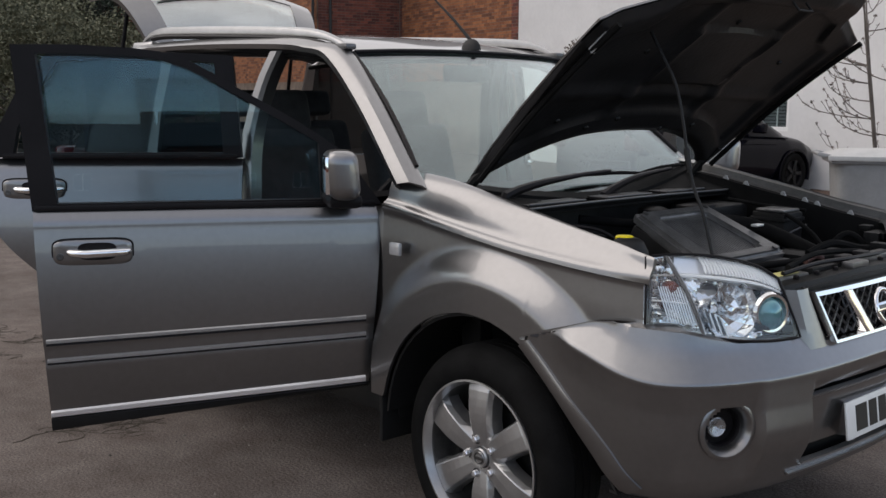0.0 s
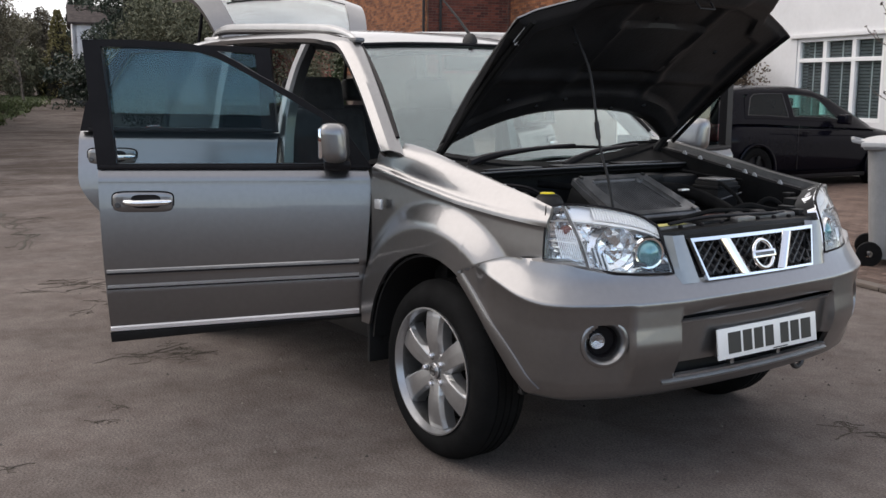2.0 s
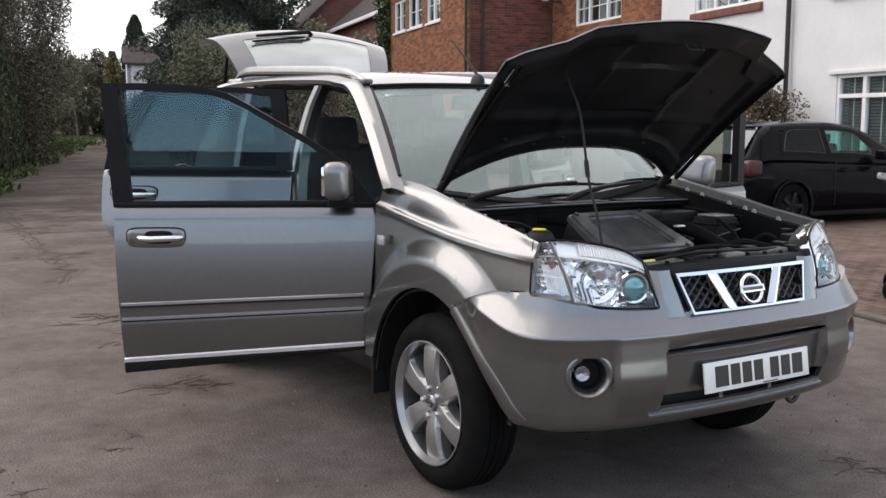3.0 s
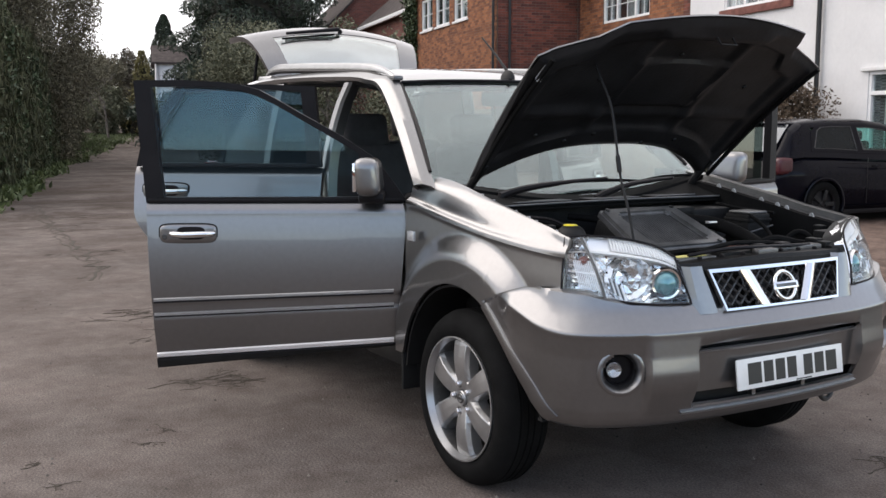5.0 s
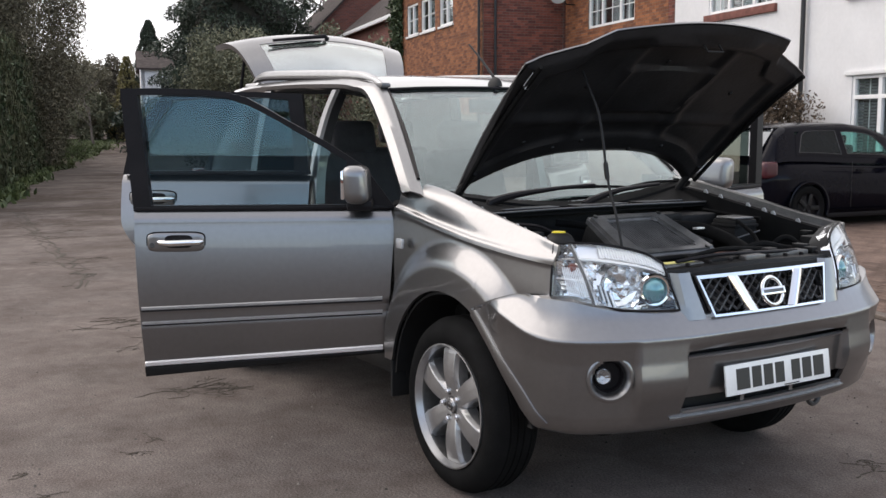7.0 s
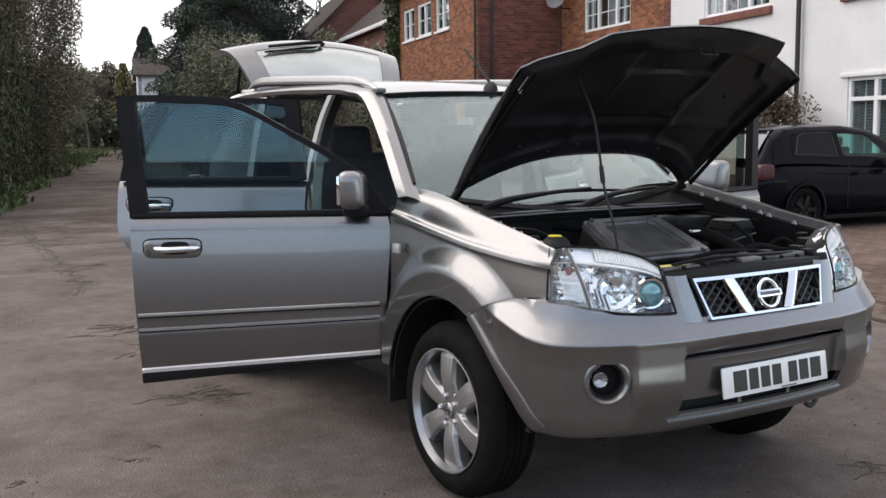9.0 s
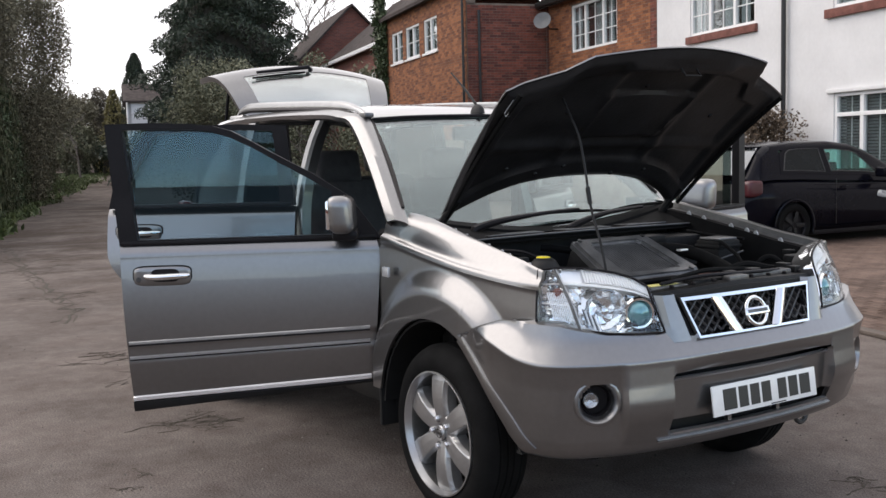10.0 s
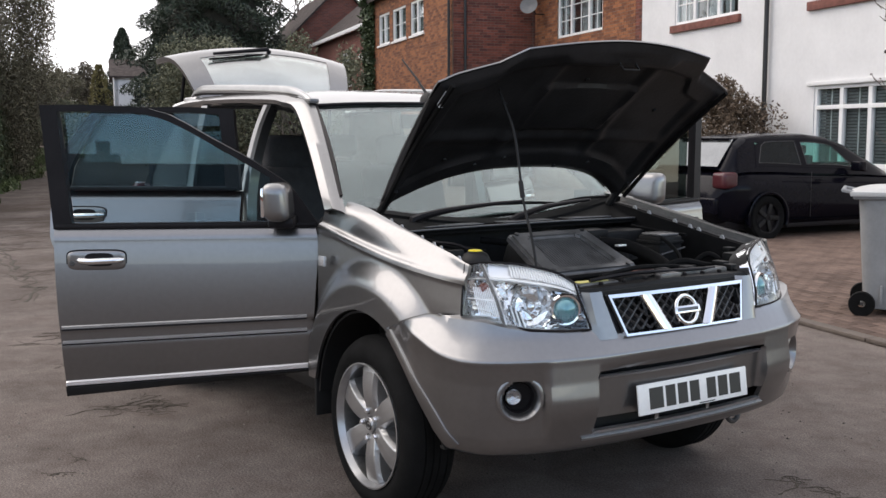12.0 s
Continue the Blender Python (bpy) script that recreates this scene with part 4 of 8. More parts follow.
for pts, r in (([(0.02, -0.42, 0.98), (0.12, -0.48, 0.95), (0.28, -0.44, 0.93), (0.42, -0.36, 0.9)], 0.020),
               ([(0.05, 0.25, 1.0), (0.14, 0.33, 0.99), (0.30, 0.34, 0.95), (0.5, 0.28, 0.9)], 0.028),
               ([(-0.2, -0.2, 1.02), (-0.05, 0.0, 1.0), (0.02, 0.25, 1.0), (0.10, 0.42, 0.96)], 0.016),
               ([(0.42, 0.30, 0.92), (0.52, 0.38, 0.90), (0.56, 0.5, 0.86)], 0.024),
               ([(0.36, 0.42, 0.86), (0.42, 0.52, 0.97), (0.50, 0.58, 0.90)], 0.012),
               ([(-0.22, -0.50, 1.03), (-0.05, -0.46, 1.02), (0.08, -0.40, 1.0)], 0.010),
               ([(0.45, -0.30, 0.93), (0.52, -0.15, 0.945), (0.55, 0.1, 0.94), (0.52, 0.32, 0.93)], 0.011)):
    bm = bmesh.new()
    tube(bm, spline(pts, 18), r, 10)
    part("hose", bm, RUBBER, bay)
bm = bmesh.new()
lathe(bm, [(0.05, 0), (0.055, 0.02), (0.055, 0.09), (0.03, 0.10), (0.0, 0.10)], 22, Matrix.Translation((-0.12, 0.12, 0.95)))
finish(bm)
part("filter_housing", bm, BAYBLACK, bay)
bm = bmesh.new()
box(bm, (0.30, 0.20, 0.82), (0.48, 0.46, 0.93), 0.03)
part("airbox", bm, BAYBLACK, bay)
bm = bmesh.new()
box(bm, (0.46, 0.56, 0.86), (0.52, 0.66, 0.98), 0.012)
part("lamp_back", bm, BAYBLACK, bay)

# cowl, windscreen and wipers
W_BASE = spline([(-0.41, -0.745, 1.172), (-0.36, -0.45, 1.13), (-0.325, -0.2, 1.105), (-0.31, 0, 1.098), (-0.325, 0.2, 1.105), (-0.36, 0.45, 1.13), (-0.41, 0.745, 1.172)], 25)
W_TOP = spline([(-1.0, -0.575, 1.602), (-0.975, -0.35, 1.612), (-0.96, 0, 1.616), (-0.975, 0.35, 1.612), (-1.0, 0.575, 1.602)], 25)
bm = bmesh.new()
sheet(bm, [[W_BASE[i].lerp(W_TOP[i], k / 12) + Vector((0.012, 0, 0.02)) * math.sin(math.pi * k / 12) for k in range(13)] for i in range(25)], 0.005, away=(-2, 0, 1))
scr = part("windscreen", bm, SCREENGLASS, car, "laminated windscreen mirroring the sky")
scr.visible_shadow = False
bm = bmesh.new()
tube(bm, [W_BASE[0].lerp(W_TOP[0], k / 12) + Vector((0.015, 0, 0.022)) * math.sin(math.pi * k / 12) + Vector((0, -0.004, 0)) for k in range(1, 13)] + [p + Vector((0.004, 0, 0.006)) for p in W_TOP] + [W_BASE[-1].lerp(W_TOP[-1], 1 - k / 12) + Vector((0.015, 0.004, 0.022)) * math.sin(math.pi * k / 12) for k in range(12)], 0.008, 8)
part("screen_seal", bm, SATIN, scr)
bm = bmesh.new()
sheet(bm, [[p + Vector((-0.02, -0.07 * p.y, 0.0)), p + Vector((0.02, -0.09 * p.y, -0.012)), p + Vector((0.06, -0.09 * p.y, -0.022)), p + Vector((0.065, -0.09 * p.y, -0.034)), Vector((-0.155, p.y * 0.90, 1.078)), Vector((-0.15, p.y * 0.90, 1.06))] for p in W_BASE], 0.006)
cowl = part("cowl", bm, COWL, car, "black plastic cowl under the windscreen")
bm = bmesh.new()
tube(bm, [(-0.15, -0.66, 1.076), (-0.148, -0.2, 1.080), (-0.148, 0.2, 1.080), (-0.15, 0.66, 1.076)], 0.010, 8)
part("bay_seal", bm, RUBBER, cowl)
bm = bmesh.new()
tube(bm, [(-0.140, -0.64, 1.081), (-0.138, -0.2, 1.086), (-0.138, 0.2, 1.086), (-0.140, 0.64, 1.081)], 0.0035, 6)
part("cowl_edge", bm, MESHGREY, cowl)
for y0, y1 in ((-0.50, -0.20), (-0.10, 0.18), (0.26, 0.52)):
    bm = bmesh.new()
    box(bm, (-0.25, y0, 1.082), (-0.165, y1, 1.092), 0.004)
    part("cowl_panel", bm, SATIN, cowl)
    bm = bmesh.new()
    tube(bm, [(-0.166, y0 + 0.01, 1.092), (-0.166, y1 - 0.01, 1.092)], 0.0025, 6)
    part("panel_edge", bm, MESHGREY, cowl)
for arm, blade in (([(-0.28, -0.50, 1.085), (-0.275, -0.498, 1.112), (-0.285, -0.345, 1.142), (-0.31, -0.10, 1.160), (-0.325, 0.12, 1.168)], ((-0.32, -0.24, 1.146), (-0.345, 0.36, 1.142))),
                   ([(-0.265, 0.01, 1.06), (-0.262, 0.013, 1.090), (-0.28, 0.195, 1.136), (-0.31, 0.36, 1.150), (-0.34, 0.53, 1.158)], ((-0.34, 0.28, 1.136), (-0.385, 0.69, 1.160)))):
    bm = bmesh.new()
    tube(bm, spline(arm, 16), [0.018, 0.018, 0.017, 0.016, 0.015, 0.014, 0.013, 0.012, 0.011, 0.010, 0.010, 0.009, 0.009, 0.008, 0.008, 0.007], 8)
    wip = part("wiper", bm, SATIN, car, "black wiper arm and blade")
    bm = bmesh.new()
    a, b = Vector(blade[0]), Vector(blade[1])
    tube(bm, [a.lerp(b, k / 8) + Vector((0.006, 0, 0.006 + 0.010 * math.sin(math.pi * k / 8))) for k in range(9)], [0.004, 0.006, 0.007, 0.007, 0.008, 0.007, 0.007, 0.006, 0.004], 6)
    part("blade", bm, RUBBER, wip)

# cables, clips and brackets about the engine
BRONZE = material("rusty_hose", (0.22, 0.11, 0.09), rough=0.6, var=0.3)
for pts, r, mat, name in (([(0.66, -0.33, 0.955), (0.67, -0.15, 0.968), (0.68, 0.05, 0.965), (0.66, 0.30, 0.955)], 0.007, SATIN, "release_cable"),
                          ([(0.63, -0.25, 0.96), (0.60, -0.05, 0.975), (0.58, 0.12, 0.965), (0.60, 0.26, 0.955)], 0.009, RUBBER, "wire_loom"),
                          ([(0.57, -0.04, 0.95), (0.575, 0.01, 0.962), (0.57, 0.06, 0.95)], 0.011, BRONZE, "pipe_end"),
                          ([(0.10, 0.50, 1.02), (0.20, 0.46, 1.03), (0.32, 0.44, 0.98), (0.40, 0.40, 0.93)], 0.008, RUBBER, "wire_loom"),
                          ([(-0.10, 0.58, 1.05), (0.05, 0.60, 1.035), (0.22, 0.60, 1.03)], 0.007, RUBBER, "wire_loom"),
                          ([(0.10, -0.62, 1.06), (0.18, -0.56, 1.05), (0.24, -0.50, 1.0), (0.3, -0.47, 0.95)], 0.006, SATIN, "washer_pipe"),
                          ([(-0.10, -0.60, 1.06), (0.02, -0.50, 1.03), (0.06, -0.36, 1.0)], 0.012, RUBBER, "hose"),
                          ([(0.44, 0.22, 0.93), (0.47, 0.32, 0.96), (0.52, 0.42, 0.94), (0.54, 0.55, 0.93)], 0.014, RUBBER, "hose")):
    bm = bmesh.new()
    tube(bm, spline(pts, 18), r, 8)
    part(name, bm, mat, bay)
for x, y, z, sx, sy, sz, mat, name in ((0.66, 0.02, 0.955, 0.015, 0.03, 0.02, SATIN, "cable_clip"), (0.65, 0.16, 0.958, 0.02, 0.025, 0.015, SATIN, "cable_clip"),
                                       (0.60, 0.40, 0.955, 0.03, 0.02, 0.015, BAYBLACK, "bracket"), (0.28, 0.165, 1.016, 0.012, 0.022, 0.004, SATINSILVER, "cover_clip"), (0.50, 0.60, 0.965, 0.03, 0.02, 0.012, BAYBLACK, "lamp_bracket"), (0.44, 0.63, 0.985, 0.02, 0.02, 0.010, BAYBLACK, "lamp_bracket"),
                                       (-0.06, 0.30, 1.03, 0.05, 0.06, 0.02, BAYBLACK, "relay_box"), (0.02, -0.50, 0.99, 0.05, 0.04, 0.03, BAYBLACK, "reservoir"), (0.40, 0.10, 0.905, 0.05, 0.05, 0.015, GREYTRIM, "alternator_case"), (0.12, 0.36, 0.95, 0.03, 0.03, 0.02, GREYTRIM, "sensor")):
    bm = bmesh.new()
    box(bm, (x - sx, y - sy, z - sz), (x + sx, y + sy, z + sz), min(sx, sy, sz) * 0.45)
    part(name, bm, mat, bay)

# roof, pillars and rails
R_IN = [(-0.373, 0.756, 1.142), (-0.70, 0.662, 1.405), (-1.0, 0.575, 1.604), (-1.12, 0.572, 1.638), (-1.35, 0.568, 1.668), (-2.0, 0.565, 1.688), (-2.6, 0.56, 1.685), (-2.97, 0.55, 1.662)]
R_OUT = [(-0.499, 0.792, 1.148), (-0.805, 0.717, 1.402), (-1.085, 0.655, 1.578), (-1.24, 0.654, 1.612), (-1.42, 0.65, 1.628), (-2.0, 0.645, 1.645), (-2.6, 0.64, 1.645), (-2.97, 0.63, 1.625)]
for side in (-1, 1):
    a, b = spline(R_IN, 60), spline(R_OUT, 60)
    rows = []
    for p, q in zip(a, b):
        mid = p.lerp(q, 0.5) + Vector((0.012, 0.020, 0.022))
        rows.append([(v.x, side * v.y, v.z) for v in (p + Vector((0, -0.004, 0.0)), p.lerp(mid, 0.35) + Vector((0.004, 0, 0.006)), mid, q.lerp(mid, 0.35) + Vector((0, 0.012, 0.004)), q, q + Vector((-0.01, -0.03, -0.016)), q + Vector((-0.012, -0.05, -0.018)))])
    bm = bmesh.new()
    sheet(bm, rows, 0.010, away=(-1.5, 0, 1.0))
    part("roof_pillar", bm, PAINT, car)
    bm = bmesh.new()
    tube(bm, [(q.x, side * (q.y - 0.045), q.z - 0.022) for q in b[5:]], 0.012, 6)
    part("door_seal", bm, RUBBER, car)
    bm = bmesh.new()
    rail = spline([(-1.02, 0.585, 1.612), (-1.10, 0.59, 1.650), (-1.25, 0.595, 1.680), (-1.6, 0.598, 1.702), (-2.2, 0.596, 1.728), (-2.5, 0.59, 1.735), (-2.66, 0.585, 1.715), (-2.74, 0.583, 1.67)], 40)
    rows = []
    for k, p in enumerate(rail):
        g = 0.45 + 0.55 * min(1, k / 6, (39 - k) / 6)
        rows.append([(p.x, side * (p.y + g * dy), p.z + 0.006 + g * dz) for dy, dz in ((0.022, -0.016), (0.024, -0.004), (0.018, 0.012), (0.006, 0.019), (-0.010, 0.019), (-0.022, 0.010), (-0.024, -0.004), (-0.020, -0.018), (0.012, -0.021), (0.022, -0.016))])
    sheet(bm, rows)
    rr = part("roof_rail", bm, ALLOY, car, "broad silver roof rail")
    # added black tube stands for the line of shade under the rail
    bm = bmesh.new()
    tube(bm, [(p.x, side * (p.y + 0.020), p.z - 0.022) for p in rail[3:36]], 0.011, 6)
    part("rail_shadow", bm, SATIN, rr)
    bm = bmesh.new()
    box(bm, (-1.14, side * 0.588 - 0.026, 1.615), (-1.00, side * 0.588 + 0.026, 1.640), 0.012)
    part("front_foot", bm, GREYTRIM, rr, "dark grey rail foot")
    for x in (-2.66,):
        bm = bmesh.new()
        box(bm, (x - 0.12, side * 0.59 - 0.030, 1.62), (x + 0.09, side * 0.59 + 0.030, 1.70), 0.022, None, 3)
        part("rail_foot", bm, ALLOY, rr)
    # centre pillar
    bm = bmesh.new()
    cpts = [(-1.44, 0.636, 1.62), (-1.50, 0.665, 1.50), (-1.545, 0.70, 1.32), (-1.56, 0.735, 1.12), (-1.565, 0.755, 0.8), (-1.555, 0.76, 0.40)]
    rows = []
    for p in spline(cpts, 24):
        h = 0.040 + 0.045 * ease((1.35 - p.z) / 0.4)
        rows.append([(p.x + d * h, side * (p.y + o), p.z) for d, o in ((-1.0, -0.05), (-1.0, 0.0), (-0.6, 0.014), (0.6, 0.014), (1.0, 0.0), (1.0, -0.05))])
    sheet(bm, rows, 0.01, away=(-1.5, 0, 1.0))
    part("centre_pillar", bm, PAINT, car)
    # front door pillar, below the screen
    bm = bmesh.new()
    sheet(bm, [[(-0.515, side * 0.70, z), (-0.53, side * 0.75, z), (-0.57, side * 0.745, z), (-0.60, side * 0.66, z)] for z in (0.36, 0.6, 0.9, 1.19)], 0.012)
    part("hinge_pillar", bm, PAINT, car)
    # sill
    bm = bmesh.new()
    box(bm, (-2.30, min(side * 0.60, side * 0.775), 0.335), (-0.5, max(side * 0.60, side * 0.775), 0.44), 0.03)
    part("sill", bm, BLACK, car)
    # rear quarter panel
    rows = []
    for i in range(49):
        x = -2.24 - 1.36 * i / 48
        xa = XC - AXLE
        zb = arch_z(x, xa) if abs(x - xa) < RA - 0.004 else 0.38
        taper = 0.09 * ease((-3.05 - x) / 0.55) ** 2
        col = []
        for k in range(19):
            z = 1.10 + (zb - 1.10) * k / 18
            r = math.hypot(x - xa, z - ZC)
            col.append((x, side * (0.815 - taper - 0.05 * ((z - 0.75) / 0.4) ** 2 + 0.045 * ease((0.19 - (r - RA)) / 0.15)), z))
        rows.append(col)
    bm = bmesh.new()
    sheet(bm, rows, 0.012, away=(-2.8, 0, 0.8))
    part("rear_quarter", bm, PAINT, car)
    # rear side glass and rear pillar
    bm = bmesh.new()
    sheet(bm, [[(x, side * (0.758 - (x < -3.1) * 0.02), 1.10), (x + 0.02, side * 0.70, 1.36), (max(x, -3.02) + 0.05, side * 0.635, 1.625)] for x in (-2.42, -2.6, -2.8, -3.0, -3.15)], 0.006, away=(-2.8, 0, 1.3))
    g = part("quarter_glass", bm, DARKGLASS, car, "dark tinted rear side glass")
    bm = bmesh.new()
    sheet(bm, [[(-3.12, side * 0.74, z0), (-3.38 + (z0 - 1.1) * 0.65, side * (0.715 - (z0 - 1.1) * 0.2), z0)] for z0 in (1.08, 1.25, 1.45, 1.635)], 0.02, away=(-2.8, 0, 1.3))
    part("rear_pillar", bm, PAINT, car)
    bm = bmesh.new()
    sheet(bm, [[(-2.30, side * 0.755, 1.09), (-2.44, side * 0.755, 1.09)], [(-2.33, side * 0.70, 1.36), (-2.42, side * 0.70, 1.36)], [(-2.30, side * 0.64, 1.64), (-2.40, side * 0.64, 1.64)]], 0.02, away=(-2.8, 0, 1.3))
    part("rear_door_post", bm, PAINT, car)
    bm = bmesh.new()
    box(bm, (-3.60, side * 0.66 - 0.06, 0.72), (-3.46, side * 0.66 + 0.06, 1.16), 0.03)
    part("tail_lamp", bm, REDLENS, car, "tall red tail lamp")

ROOF_Z = [(-3.0, 1.672), (-2.6, 1.712), (-2.0, 1.722), (-1.5, 1.706), (-1.25, 1.682), (-1.08, 1.648), (-0.96, 1.618)]
rows = []
for k in range(29):
    t = k / 28
    row = []
    for p in W_TOP:
        x = p.x + (-2.98 - p.x) * t
        zc = smooth_table(ROOF_Z, x) if t > 0.03 else p.z + 0.004
        edge = lerp_table([(-2.97, 1.662), (-2.6, 1.685), (-2.0, 1.688), (-1.35, 1.668), (-1.12, 1.638), (-1.0, 1.604)], x)
        row.append((x, p.y * (1 - 0.04 * t), zc + (edge - zc) * (abs(p.y) / 0.575) ** 3))
    rows.append(row)
bm = bmesh.new()
sheet(bm, rows, 0.02, away=(-2, 0, 1))
roof = part("roof", bm, PAINT, car)
bm = bmesh.new()
lathe(bm, [(0.035, -0.01), (0.032, 0.010), (0.022, 0.028), (0.012, 0.036), (0.0, 0.038)], 16, Matrix.Translation((-1.0, 0.03, 1.642)) @ Matrix.Diagonal((1.5, 0.8, 1, 1)))
finish(bm)
ant = part("antenna_base", bm, BLACK, roof, "black roof aerial")
bm = bmesh.new()
tube(bm, [(-1.0, 0.03, 1.67), (-1.10, 0.025, 1.76), (-1.22, 0.018, 1.855)], [0.008, 0.006, 0.004], 8)
part("antenna", bm, BLACK, ant)

# rear end
bm = bmesh.new()
rows = []
for k in range(21):
    y = -0.80 + 1.6 * k / 20
    x = -3.60 + 0.16 * (abs(y) / 0.8) ** 3
    rows.append([(x + 0.1, y, 0.36), (x - 0.02, y, 0.42), (x - 0.045, y, 0.58), (x - 0.02, y, 0.70), (x + 0.16, y, 0.73)])
sheet(bm, rows, 0.02, away=(-2, 0, 0.6))
part("rear_bumper", bm, PAINT, car)
bm = bmesh.new()
box(bm, (-3.45, -0.6, 0.55), (-2.3, 0.6, 0.62), 0.02)
box(bm, (-2.3, -0.62, 0.34), (-0.45, 0.62, 0.40), 0.02)
part("floor_pan", bm, BLACK, car)

# raised tailgate


def gate_point(l, y, out):
    """l along the tailgate from its hinge; out from its outer face."""
    a = radians(24)
    wd = 0.84 + 0.268 * min(l / 0.51, 1.0) ** 0.75
    curve = -0.07 * (y * wd / 0.56) ** 2 + 0.217 * math.sin(math.pi * min(l / 0.72, 1))
    return Vector((-2.739 - math.cos(a) * l + math.sin(a) * (out + curve) * 0.9, y * wd, 1.68 + math.sin(a) * l + math.cos(a) * (out + curve)))


bm = bmesh.new()
gl = [0.55 * k / 18 for k in range(19)]
gy = [-0.58 + 1.16 * k / 24 for k in range(25)]
sheet(bm, [[gate_point(l, y, 0.0) for l in gl] for y in gy], 0.03, lambda i, j: not (3 <= i < 21 and 1 <= j < 10), away=(-3.3, 0, 1.3))
gate = part("tailgate", bm, PAINT, car, "raised silver tailgate with its glass")
bm = bmesh.new()
sheet(bm, [[gate_point(gl[1] + (gl[10] - gl[1]) * k / 8, y, -0.004) for k in range(9)] for y in gy[3:22]], 0.006, away=(-3.3, 0, 1.3))
part("rear_glass", bm, REARGLASS, gate, "rear window glass")
bm = bmesh.new()
tube(bm, [gate_point(0.31, 0.02, 0.01), gate_point(0.30, 0.0, 0.035), gate_point(0.285, -0.36, 0.030)], [0.018, 0.014, 0.009], 8)
part("rear_wiper", bm, SATIN, gate)
bm = bmesh.new()
tube(bm, [gate_point(0.255, -0.40, 0.02), gate_point(0.265, -0.04, 0.022)], 0.007, 6)
part("rear_blade", bm, RUBBER, gate)
bm = bmesh.new()
sheet(bm, [[gate_point(0.05 + 0.46 * k / 8, y, -0.07) for k in range(9)] for y in [-0.46 + 0.092 * q for q in range(11)]], 0.02, away=(-3.3, 0, 1.3))
part("gate_lining", bm, SATIN, gate)
for side in (-1, 1):
    bm = bmesh.new()
    tube(bm, [(-3.14, side * 0.54, 1.45), gate_point(0.34, side * 0.5, -0.06)], 0.011, 8)
    part("gas_strut", bm, SATIN, car)


